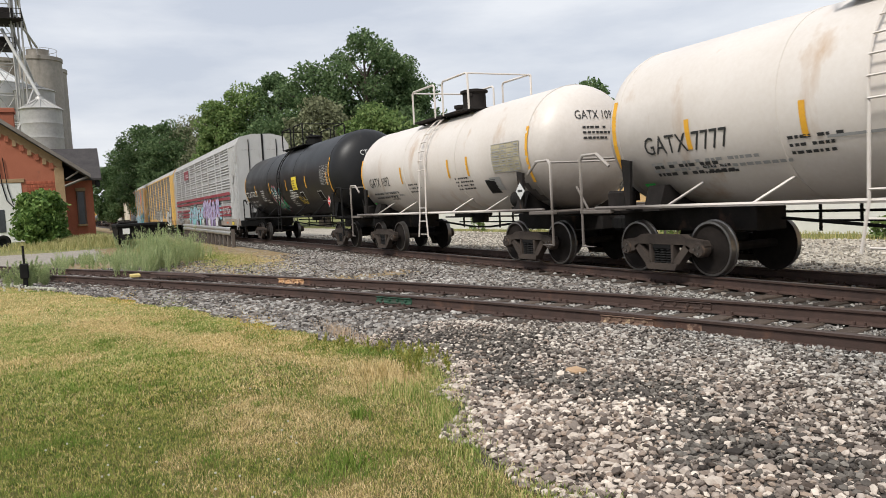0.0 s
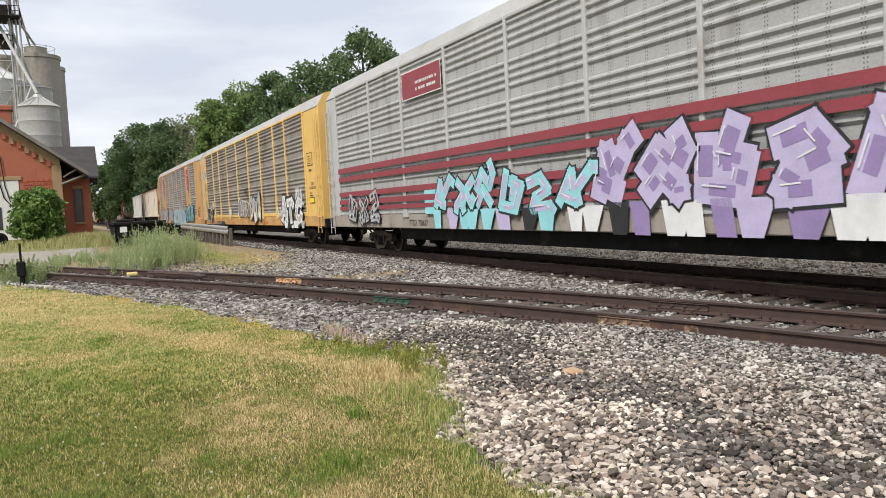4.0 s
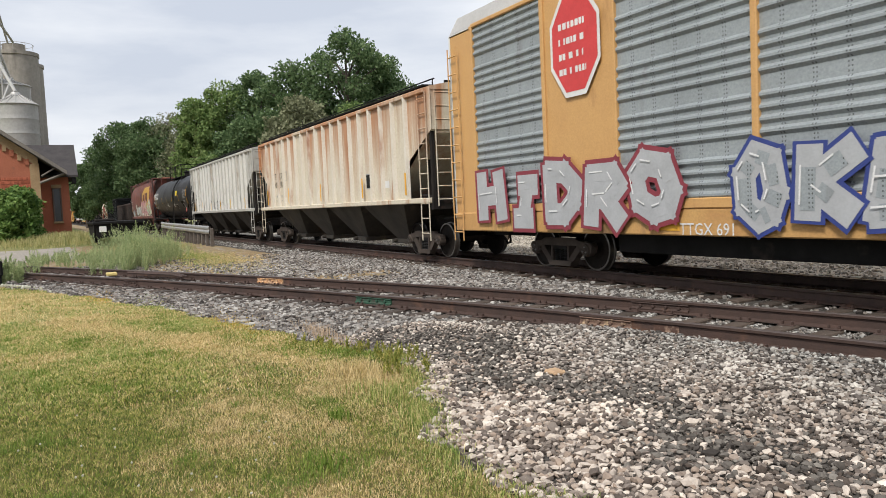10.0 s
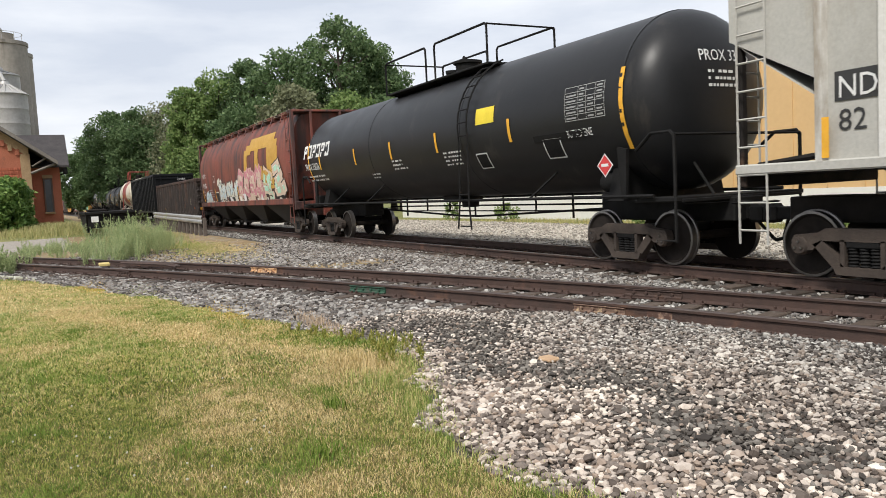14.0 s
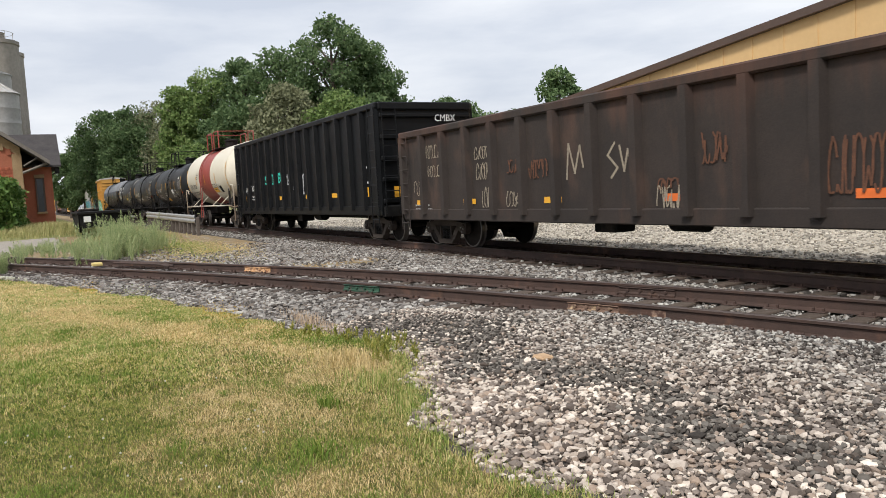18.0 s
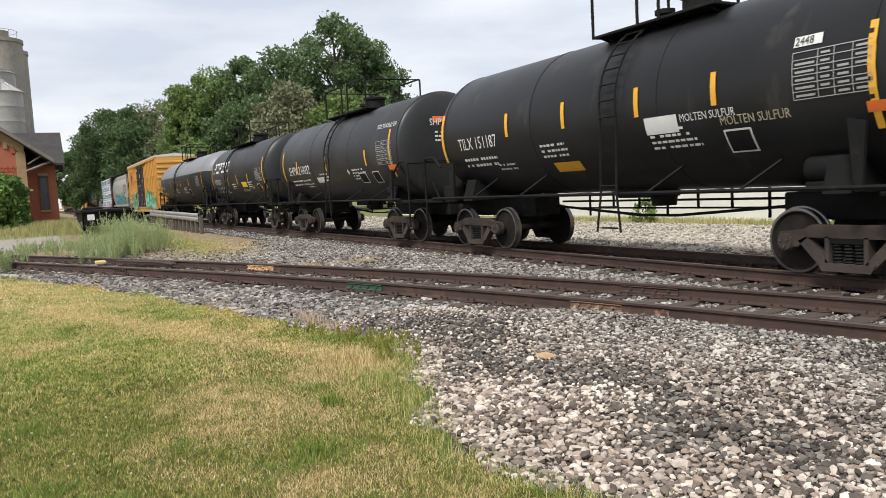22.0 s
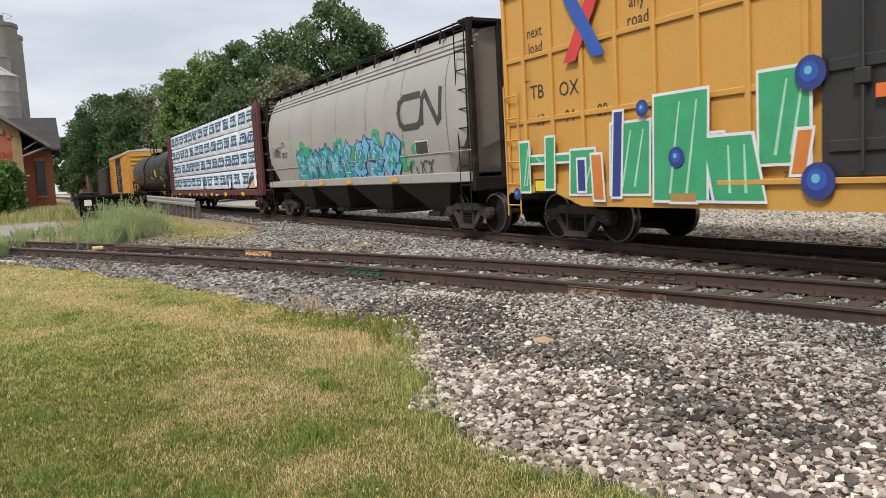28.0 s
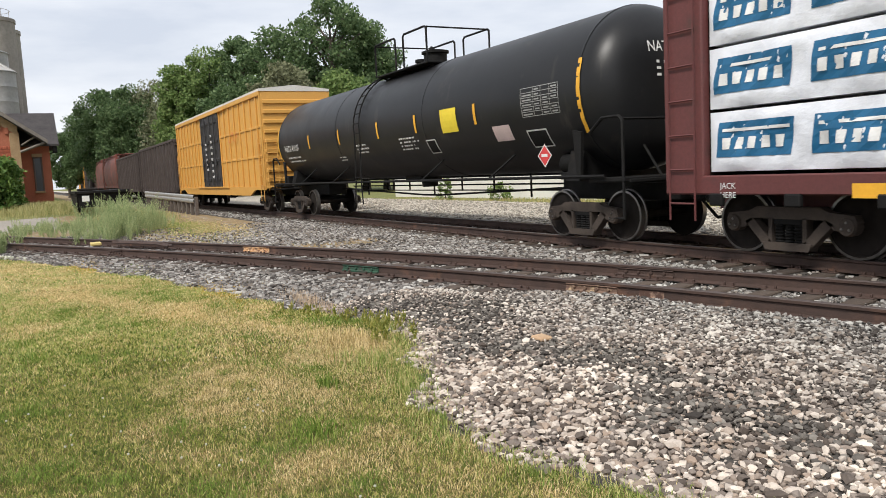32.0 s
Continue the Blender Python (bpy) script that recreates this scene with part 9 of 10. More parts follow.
car = CARS[3]
to = shifted(flat_side(-1.58, 0.045), 0.5)
for z0, z1 in ((2.62, 2.80), (2.34, 2.50), (1.82, 1.98), (1.55, 1.71), (1.36, 1.48)):
    s = Shape()
    patch(s, -13.2, 11.3, z0, z1, to)
    part("red_band", s, RED_BAND, car, "faded dark red painted band", smooth=0)
piece(car, -5.6, 1.15, 6.6, 1.05, "acebda", (SPRAY["black"], SPRAY["cyan"], SPRAY["lilac"], SPRAY["white"]), to, 11, "pale blue and black graffiti", low=0.35)
piece(car, 1.1, 1.15, 6.3, 1.45, "aebdM", (SPRAY["black"], SPRAY["lilac"], SPRAY["purple"], SPRAY["white"]), to, 12, "large lilac graffiti with black outline", thick=0.4, low=0.4, jut=0.35)
panel(car, 7.3, 8.2, 1.18, 2.05, to, SPRAY["cyan"], "graffiti_block", k=-1)
panel(car, -6.2, -5.5, 1.18, 1.9, to, SPRAY["cyan"], "graffiti_block", k=-1)
piece(car, -12.3, 0.95, 2.9, 1.0, "bcd", (SPRAY["black"], SPRAY["silver"], SPRAY["black"], SPRAY["white"]), to, 13, "black and silver graffiti")
scrawl(car, 8.9, 1.5, 2.1, 0.4, SPRAY["white"], to, 14, 9)
panel(car, -7.3, -4.9, 4.35, 5.05, to, RED_BAND, "emblem_board", WH, label="dark red emblem board")
bars(car, -6.4, 4.5, 1.3, 0.35, 2, shifted(flat_side(-1.58, 0.06), 0.5), WH, 15)
fs_ = shifted(flat_side(-1.56, 0.01), 0.5)
bars(car, 12.0, 2.3, 0.5, 1.2, 7, fs_, GREY_MARK, 16)
panel(car, 11.85, 12.35, 3.3, 3.75, fs_, RACK_FRAME_GREY, "notice", GREY_MARK)
fl = shifted(flat_side(-1.56, 0.012), 0.5)
panel(car, 11.2, 11.8, 0.84, 1.02, fl, LEMON_MARK, "yellow_notice", BK)
panel(car, 9.4, 10.0, 0.92, 1.02, fl, ORANGE_MARK, "reflector")
put_text(car, "TTGX 705637", -7.4, 0.86, 0.24, fl, BK, 0.85)
ef = end_face(length(3) / 2 - 0.55 + 0.05)
bars(car, -1.2, 5.05, 0.9, 0.1, 1, ef, GREY_MARK, 17)
bars(car, 0.25, 5.05, 0.9, 0.1, 1, ef, GREY_MARK, 18)
put_text(car, "TTGX 705637", 0.2, 4.0, 0.24, ef, BK, 0.8)
bars(car, -1.1, 3.2, 0.6, 0.1, 1, ef, GREY_MARK, 19)

car = CARS[4]
to = flat_side(-1.58, 0.045)
piece(car, 7.4, 0.85, 3.3, 1.3, "ATC", (SPRAY["black"], SPRAY["white"], SPRAY["silver"], SPRAY["white"]), to, 21, "white and silver graffiti with heavy black outline", thick=0.36, rim=0.11, low=0.15)
graffiti(car, 1.0, 0.85, 2.5, 1.55, 3, (SPRAY["black"], SPRAY["silver"], SPRAY["white"], SPRAY["yellow"]), to, 22, label="silver bubble graffiti with a yellow rim")
graffiti(car, -1.95, 1.15, 2.65, 1.0, 4, (SPRAY["white"], RACK_BROWN, RACK_BROWN, SPRAY["white"]), to, 23, label="hollow white bubble outlines")
graffiti(car, -12.1, 0.85, 1.9, 1.1, 3, (SPRAY["white"], SPRAY["black"], SPRAY["black"], SPRAY["white"]), to, 24, label="black bubble graffiti with white outline")
scrawl(car, 9.9, 1.5, 1.2, 0.95, SPRAY["white"], to, 25, 5)
scrawl(car, 6.6, 1.15, 0.9, 0.5, SPRAY["white"], to, 26, 4)
scrawl(car, -4.5, 1.1, 0.6, 0.8, SPRAY["white"], to, 27, 3)
scrawl(car, -10.3, 1.75, 0.9, 0.5, SPRAY["white"], to, 28, 4)
scrawl(car, -0.2, 2.4, 0.85, 0.4, SPRAY["black"], to, 29, 4)
fs_ = flat_side(-1.53, 0.012)
panel(car, 11.55, 12.2, 3.2, 3.65, fs_, RACK_YELLOW, "notice", BK)
bars(car, 11.6, 3.24, 0.55, 0.36, 4, flat_side(-1.53, 0.02), BK, 31)
panel(car, 11.7, 12.05, 2.95, 3.03, fs_, BK, "notice")
put_text(car, "DECK", 11.9, 2.42, 0.15, fs_, BK)
put_text(car, "CLEARANCE", 11.65, 2.25, 0.15, fs_, BK)
bars(car, 11.7, 1.98, 0.5, 0.2, 2, fs_, BK, 32)
panel(car, 11.65, 12.25, 1.72, 1.9, fs_, LEMON_MARK, "yellow_notice", BK)
put_text(car, "BNSF 2375", -12.98, 2.72, 0.15, fs_, BK, 0.8)
scrawl(car, -12.95, 1.6, 0.6, 0.9, BK, fs_, 33, 4, 0.016)
scrawl(car, -12.95, 3.0, 0.6, 0.55, BK, fs_, 34, 4, 0.016)
s = Shape()
for q, slot, k in ((0.32, 0, 0), (0.25, 1, 1), (0.12, 2, 2)):
    s.add([fs_(-12.72 + q * math.cos(e * 0.314), 4.15 + q * 1.1 * math.sin(e * 0.314), k) for e in range(20)], [tuple(range(20))], slot)
part("round_emblem", s, [WH, SPRAY["sky"], BLUE_MARK], car, "round blue and white emblem", smooth=0)
fl = flat_side(-1.56, 0.012)
panel(car, -9.0, -6.4, 0.76, 0.98, fl, BK, "number_board")
put_text(car, "TTGX 980777", -8.85, 0.80, 0.22, flat_side(-1.56, 0.02), WH, 0.95)
for x in (-9.6, -4.4, 3.9, 9.0):
    panel(car, x, x + 0.5, 0.86, 0.98, fl, ORANGE_MARK, "reflector")

car = CARS[5]
to = flat_side(-1.58, 0.045)
for x in (-8.93, 6.98):
    s = Shape()
    for q, slot, k in ((1.0, 1, 0), (0.9, 0, 1)):
        s.add([flat_side(-1.58, 0.012)(x + 0.78 * q * math.cos(0.3927 + e * 0.7854), 4.25 + 1.05 * q * math.sin(0.3927 + e * 0.7854), k) for e in range(8)], [tuple(range(8))], slot)
    part("octagon_emblem", s, [RED_MARK, WH], car, "red octagonal emblem with a white rim", smooth=0)
    bars(car, x - 0.45, 3.7, 0.95, 1.1, 4, flat_side(-1.58, 0.022), WH, 35)
piece(car, 5.75, 0.95, 3.7, 1.35, "DIS", (SPRAY["black"], SPRAY["sky"], SPRAY["teal"], SPRAY["white"]), to, 41, "sky-blue lettering graffiti with black outline", thick=0.36, rim=0.08, cloud=SPRAY["yellow"], jut=0.1)

piece(car, -2.15, 0.95, 7.3, 1.15, "ceadbeacd", (SPRAY["white"], SPRAY["sky"], SPRAY["mist"], SPRAY["blush"]), to, 42, "sky-blue and cream wild graffiti", thick=0.22, rim=0.06, jut=0.7, low=0.3)
piece(car, -5.4, 0.9, 2.85, 1.3, "OKE", (SPRAY["navy"], SPRAY["silver"], RACK_ZINC, SPRAY["white"]), to, 43, "silver graffiti with dark blue and white outline", thick=0.4, rim=0.06, jut=0)
piece(car, -12.5, 0.9, 6.2, 1.3, "HIDRO", (SPRAY["maroon"], SPRAY["silver"], SPRAY["silver"], SPRAY["white"]), to, 44, "silver graffiti letters with maroon outline", thick=0.4, rim=0.08, jut=0)
scrawl(car, 11.2, 1.3, 0.9, 0.8, SPRAY["maroon"], flat_side(-1.53, 0.02), 45, 3)
scrawl(car, 4.4, 1.7, 1.4, 0.9, SPRAY["maroon"], to, 46, 4)
fl = flat_side(-1.56, 0.012)
put_text(car, "TTGX 691", -6.5, 0.80, 0.26, fl, WH, 0.95)
for x in (-7.0, -1.3, 3.1):
    panel(car, x, x + 0.5, 0.86, 0.99, fl, YELLOW_MARK, "reflector")
panel(car, 11.7, 12.2, 1.7, 1.9, flat_side(-1.53, 0.012), LEMON_MARK, "yellow_notice", BK)
ef = end_face(length(5) / 2 - 0.5)
scrawl(car, -1.3, 1.4, 0.8, 1.5, SPRAY["maroon"], ef, 47, 3, 0.05)
scrawl(car, 0.2, 1.6, 0.9, 1.1, BK, ef, 48, 3, 0.05)

car = CARS[6]
to = flat_side(-1.52, 0.012)
put_text(car, "IT", -6.12, 2.72, 0.36, to, BK, 0.8)
put_text(car, "LX", -5.38, 2.72, 0.36, to, BK, 0.8)
put_text(car, "40", -6.12, 2.38, 0.36, to, BK, 0.8)
put_text(car, "238", -5.42, 2.38, 0.36, to, BK, 0.72)
stripes(car, (-7.06, -3.94, 0.0, 3.94, 7.06), 1.70, 2.30, flat_side(-1.52, 0.10), 0.10)
panel(car, 4.1, 4.6, 2.0, 2.4, to, STEEL_DARK, "notice", GREY_MARK)
panel(car, 5.5, 5.8, 1.95, 2.15, to, WH, "notice")
for z, q, v in ((1.98, "LD LMT", "201300"), (1.78, "LT WT", "61700")):
    put_text(car, q, -6.14, z, 0.13, to, GREY_MARK, 0.8)
    put_text(car, v, -5.40, z, 0.13, to, GREY_MARK, 0.8)
panel(car, -4.62, -4.36, 2.66, 2.96, to, HOPPER_RUST, "notice", GREY_MARK)
car = CARS[7]
panel(car, -6.78, -6.12, 2.30, 2.66, to, BK, "black_patch")
put_text(car, "ND", -6.74, 2.34, 0.38, flat_side(-1.52, 0.022), WH, 0.9)
put_text(car, "YX", -5.9, 2.34, 0.38, to, BK, 0.9)
put_text(car, "82", -6.74, 1.94, 0.38, to, BK, 1.0)
put_text(car, "61", -5.9, 1.94, 0.38, to, BK, 1.0)
put_text(car, "62", -4.95, 1.94, 0.38, to, BK, 1.0)
stripes(car, (-6.85, -4.2, -1.6, 1.05, 3.6, 6.8), 1.62, 2.12, flat_side(-1.52, 0.10), 0.10)
scrawl(car, -2.1, 1.6, 3.4, 0.55, SPRAY["black"], to, 52, 6, 0.05)
panel(car, 5.15, 5.5, 2.0, 2.32, to, GREY_MARK, "notice")
panel(car, 2.75, 3.35, 1.68, 2.15, to, paint("pale_patch", (0.55, 0.54, 0.40)), "repair_patch")

c, to, hm = tank_marks(8, 1.56, 2.82, 1, (-7.3, -4.1, -1.45, 1.25, 4.5), "PROX 33826", -8.9, 2.40, 0.34, head="PROX 33826", table=(6.4, 7.5, 2.6, 3.2), z_lo=2.38, z_hi=2.86)
emblem_blocks(c, -9.0, 2.82, 2.7, 0.46, 6, to, WH)
panel(c, 3.2, 3.95, 2.85, 3.2, to, LEMON_MARK, "yellow_notice")
panel(c, 5.6, 6.1, 1.95, 2.3, to, STEEL_DARK, "repair_panel", WH)
panel(c, 5.3, 6.9, 2.28, 2.42, to, STEEL_DARK, "nameplate")
put_text(c, "BUTADIENE", 6.35, 2.30, 0.2, to, WH, 0.7)
diamond(c, 7.6, 1.75, 0.42, flat_side(-1.45), RED_MARK, WH, "red diamond hazard placard")

car = CARS[9]
to = bulge_side()
put_text(car, "NDYX", -7.95, 2.80, 0.38, to, WH, 0.82)
put_text(car, "814286", -7.95, 2.26, 0.38, to, WH, 0.82)
for z, q, v in ((2.02, "Ld Lmt", "199700"), (1.86, "Lt Wt", "63300")):
    put_text(car, q, -7.85, z, 0.13, to, WH, 0.9)
    put_text(car, v, -6.95, z, 0.13, to, WH, 0.9)
bars(car, -6.4, 1.75, 1.5, 0.45, 4, to, GREY_MARK, 55)
panel(car, -5.05, -4.8, 2.55, 2.85, to, HOPPER_RED, "notice", WH)
piece(car, -3.9, 1.55, 4.3, 1.0, "dbeca", (SPRAY["black"], SPRAY["chalk"], SPRAY["mist"], SPRAY["white"]), to, 56, "chalky white graffiti with black outline", thick=0.4, cloud=SPRAY["chalk"], low=0.3)
panel(car, -4.7, -4.05, 1.45, 1.95, to, SPRAY["black"], "graffiti_block", SPRAY["chalk"], label="black tag with a white edge")
piece(car, 0.5, 1.6, 4.6, 1.5, "eabc", (SPRAY["blush"], SPRAY["pink"], SPRAY["blush"], SPRAY["white"]), to, 57, "pink and cream graffiti", thick=0.42, low=0.3)
piece(car, 5.0, 1.6, 3.2, 1.5, "bd", (SPRAY["black"], SPRAY["blush"], SPRAY["mint"], SPRAY["white"]), to, 58, "cream graffiti", thick=0.4, low=0.3)
graffiti(car, -7.5, 1.25, 1.5, 0.8, 3, (SPRAY["silver"], SPRAY["mist"], SPRAY["chalk"], SPRAY["white"]), to, 59, label="washed-out pale graffiti", drips=5)
s = Shape()
for x0, x1, z0, z1 in ((2.0, 2.55, 2.5, 3.75), (2.3, 3.2, 3.5, 3.95), (2.9, 6.9, 3.65, 4.2), (5.9, 7.35, 1.9, 3.9), (3.9, 4.5, 2.6, 3.65), (4.5, 5.2, 2.3, 2.9), (5.2, 5.9, 2.1, 2.7), (6.9, 7.5, 2.4, 3.6)):
    patch(s, x0, x1, z0, z1, to, n=6)
part("painted_ring", s, paint("spray_mustard", (0.52, 0.30, 0.05)), car, "broad mustard-yellow painted strokes", smooth=0)
s = Shape()
for k in range(40):
    patch(s, -8.3 + 0.41 * k, -8.3 + 0.41 * k + 0.12 + 0.29 * ((k * 7) % 5) / 4, 1.37, 1.45 + 0.10 * ((k * 3) % 4) / 3, bulge_side(lift=0.004))
part("overspray", s, SPRAY["chalk"], car, "chalky overspray along the sill", smooth=0)
stripes(car, (-8.2, -4.9, -2.8, 0.3), 1.5, 2.2, to, 0.1)

car = CARS[10]
to = flat_side(-1.48, 0.012)
PALE_SCRAPE = surface("faded_scrawl", (0.36, 0.31, 0.23), (0.20, 0.165, 0.13), rough=0.8, scale=6, fine=40, fine_amount=0.5)
RUST_SCRAPE = surface("rust_scrape", (0.15, 0.058, 0.028), (0.07, 0.036, 0.024), rough=0.85, scale=6, fine=40, fine_amount=0.5)
stroke(car, [(-1.32, 1.52), (-1.24, 2.15), (-1.08, 1.62), (-0.92, 2.10), (-0.84, 1.72)], 0.045, to, PALE_SCRAPE, "graffiti_tag", "pale scrawled letter")
stroke(car, [(0.0, 2.08), (-0.18, 1.88), (0.06, 1.66), (-0.10, 1.50)], 0.045, to, PALE_SCRAPE, "graffiti_tag", "pale scrawled letter")
stroke(car, [(0.12, 2.02), (0.22, 1.60), (0.32, 1.95), (0.42, 1.62), (0.52, 2.16)], 0.045, to, PALE_SCRAPE, "graffiti_tag", "pale scrawled letter")
for x, w, h, z, n in ((-6.85, 0.8, 0.35, 2.2, 7), (-6.8, 0.75, 0.3, 1.75, 6), (-4.55, 0.6, 0.3, 2.05, 5), (-4.5, 0.7, 0.4, 1.6, 6), (-4.3, 0.5, 0.5, 0.98, 5), (-3.35, 0.5, 0.35, 1.0, 4), (0.95, 0.75, 0.45, 0.9, 7), (-7.6, 0.6, 0.4, 1.3, 4), (5.9, 0.9, 0.5, 1.3, 6)):
    scrawl(car, x, z, w, h, PALE_SCRAPE, to, int(x * 10) + 300, n, 0.022)
for x, w, h, z, n in ((-2.5, 0.6, 0.4, 1.55, 5), (1.85, 0.5, 0.5, 1.6, 5), (3.9, 0.8, 0.8, 1.1, 7), (-3.3, 0.5, 0.3, 1.7, 4), (1.0, 0.7, 0.2, 1.25, 5), (6.6, 0.6, 0.5, 2.0, 5)):
    scrawl(car, x, z, w, h, RUST_SCRAPE, to, int(x * 10) + 340, n, 0.03)
for x in (-7.5, -5.15, -2.05, 1.1, 4.25, 7.0):
    panel(car, x, x + 0.55, 1.08, 1.2, to, ORANGE_MARK if x > 0 else YELLOW_MARK, "reflector")
bars(car, -7.6, 0.85, 1.0, 0.3, 3, to, GREY_MARK, 71)
bars(car, 6.3, 1.3, 0.7, 0.5, 4, to, WH, 72)
ef = end_face(length(10) / 2 - 0.72 + 0.1)
panel(car, -1.35, -0.75, 1.0, 1.2, ef, YELLOW_MARK, "reflector")
bars(car, -1.0, 2.2, 0.9, 0.4, 3, ef, GREY_MARK, 73)

car = CARS[11]
to = flat_side(-1.48, 0.012)
put_text(car, "CMBX", -7.45, 1.73, 0.34, to, WH, 0.95)
put_text(car, "8030", -6.3, 1.79, 0.34, to, WH, 1.2)
bars(car, -6.2, 1.4, 0.9, 0.24, 2, to, WH, 88)
for x, z, q, f in ((-3.66, 2.03, 0.44, "S"), (-2.71, 2.03, 0.40, "I"), (-1.78, 2.06, 0.38, "P"), (-1.78, 2.06, 0.34, "D")):
    for line_ in FORMS[f]:
        stroke(car, [(x + q * u, z + 0.33 * v) for u, v in line_], 0.075, to, SPRAY["jade"], "graffiti_tag", "bright jade-green sprayed stroke")
scrawl(car, -0.6, 1.9, 0.5, 0.5, SPRAY["silver"], to, 83, 2)
for x in (-7.33, -4.5, -1.74, 1.45, 4.1):
    panel(car, x, x + 0.48, 1.36, 1.50 + (0.1 if x < -7 else 0), to, YELLOW_MARK, "reflector")
panel(car, -3.47, -3.2, 1.40, 1.51, to, WH, "notice")
panel(car, 6.75, 7.2, 1.34, 1.62, to, YELLOW_MARK, "reflector")
bars(car, 6.8, 1.72, 0.4, 0.6, 4, to, WH, 81)
scrawl(car, 1.1, 1.5, 0.45, 0.8, SPRAY["silver"], to, 86, 2)
scrawl(car, -0.3, 1.3, 0.4, 0.9, SPRAY["silver"], to, 87, 2)
ef = end_face(length(11) / 2 - 0.72 + 0.1)
put_text(car, "CMBX", 0.25, 3.42, 0.28, ef, WH, 0.9)
put_text(car, "8030", 0.35, 3.02, 0.28, ef, WH, 0.9)
panel(car, -1.15, -0.95, 1.3, 1.6, ef, YELLOW_MARK, "reflector")

c, to, hm = tank_marks(12, 1.56, 2.82, 1, (-2.45, -0.1, 2.5), "SHPX 204908", -4.45, 2.20, 0.40, squeeze=0.78, ink=BK, head="SHPX 204908", table=None, z_lo=2.4, z_hi=2.9)
panel(c, 1.55, 2.5, 1.85, 2.15, to, YELLOW_MARK, "yellow_notice")
bars(c, -2.3, 2.75, 0.55, 0.4, 4, to, BK, 91)
bars(c, 2.5, 2.1, 0.7, 0.3, 3, to, GREY_MARK, 92)
c, to, hm = tank_marks(13, 1.46, 2.66, 1, (-2.55, -0.65, 1.3, 2.9), "TILX 151187", -4.6, 2.28, 0.38, head="TILX 151187", table=(4.2, 5.25, 2.35, 2.95), z_lo=2.44, z_hi=2.92)
panel(c, 1.45, 2.15, 2.12, 2.40, to, WH, "notice")
put_text(c, "MOLTEN SULFUR", 2.2, 2.27, 0.17, to, WH, 0.8)
put_text(c, "MOLTEN SULFUR", 2.95, 2.14, 0.19, to, TAN_MARK, 0.8)
panel(c, -1.3, -0.5, 1.55, 1.78, to, YELLOW_MARK, "yellow_notice")
panel(c, 4.2, 4.6, 3.02, 3.16, to, WH, "notice")
put_text(c, "2448", 4.22, 3.04, 0.15, round_side(1.46, 2.66, 0.022), BK, 0.9)
panel(c, 5.15, 5.5, 2.08, 2.22, to, ORANGE_MARK, "notice")
c, to, hm = tank_marks(14, 1.50, 2.62, 1, (-3.75, -0.7, 2.75), "SHPX 210032", -4.75, 2.20, 0.44, squeeze=0.95, head="SHPX 210032", table=(3.6, 4.6, 2.2, 2.85), z_lo=2.22, z_hi=2.68)
put_text(c, "MOLTEN SULFUR", 3.5, 3.22, 0.2, to, WH, 0.85)
panel(c, 4.25, 4.8, 2.02, 2.16, to, ORANGE_MARK, "notice")
put_text(c, "2448", 4.3, 2.03, 0.15, round_side(1.50, 2.62, 0.022), BK, 0.9)
panel(c, -1.9, -1.25, 1.82, 2.02, to, WH, "notice")
panel(c, 1.95, 2.45, 1.7, 2.0, to, STEEL_DARK, "repair_panel", WH)
diamond(c, 1.2, 2.1, 0.2, to, WH, BK)
panel(c, -0.45, 0.05, 3.28, 3.42, hm, ORANGE_MARK, "notice")
panel(c, 0.12, 0.62, 3.28, 3.42, hm, RED_MARK, "notice")
c, to, hm = tank_marks(15, 1.52, 2.64, 1, (-2.2, -0.35, 1.7), "PROX 61331", -5.13, 2.22, 0.36, squeeze=0.76, head="PROX 61331", table=(3.1, 4.15, 2.18, 2.72), z_lo=2.08, z_hi=2.56)
emblem_blocks(c, -5.28, 2.80, 3.4, 0.54, 6, to, WH)
put_text(c, "HOT", -0.25, 3.62, 0.24, hm, WH)
panel(c, 0.4, 1.3, 1.95, 2.2, to, LEMON_MARK, "yellow_notice")
put_text(c, "MOLTEN SULFUR", 0.2, 1.72, 0.18, to, WH, 0.8)
panel(c, 3.2, 3.7, 1.78, 1.92, to, ORANGE_MARK, "notice")
c, to, hm = tank_marks(16, 1.51, 2.77, 1, (-3.4, -0.5, 0.65, 3.5), "NATX 25156", -7.6, 2.35, 0.34, head="NATX 25156", table=(5.9, 6.9, 2.3, 2.9), z_lo=2.4, z_hi=2.85)

car = CARS[17]
to = flat_side(-1.53, 0.015)
for word, x, z, q, k in (("TB", -8.46, 2.78, 0.38, 1.0), ("OX", -7.56, 2.74, 0.38, 1.0), ("63", -8.30, 2.26, 0.32, 0.9), ("94", -7.40, 2.26, 0.32, 0.9), ("89", -6.50, 2.28, 0.32, 0.9), ("next", -8.5, 3.95, 0.30, 0.9), ("load", -8.47, 3.65, 0.30, 0.9), ("any", -5.65, 3.95, 0.30, 0.9), ("road", -5.7, 3.65, 0.30, 0.9)):
    put_text(car, word, x, z, q, flat_side(-1.46, 0.008), BK, k)
s = Shape()
for d, slot, k in ((1, 0, 0), (-1, 1, 1)):
    s.add([to(-7.3 if d > 0 else -6.15, 3.3, k), to(-6.95 if d > 0 else -6.5, 3.3, k), to(-6.15 if d > 0 else -7.3, 4.5, k), to(-6.5 if d > 0 else -6.95, 4.5, k)], [(0, 1, 2, 3)], slot)
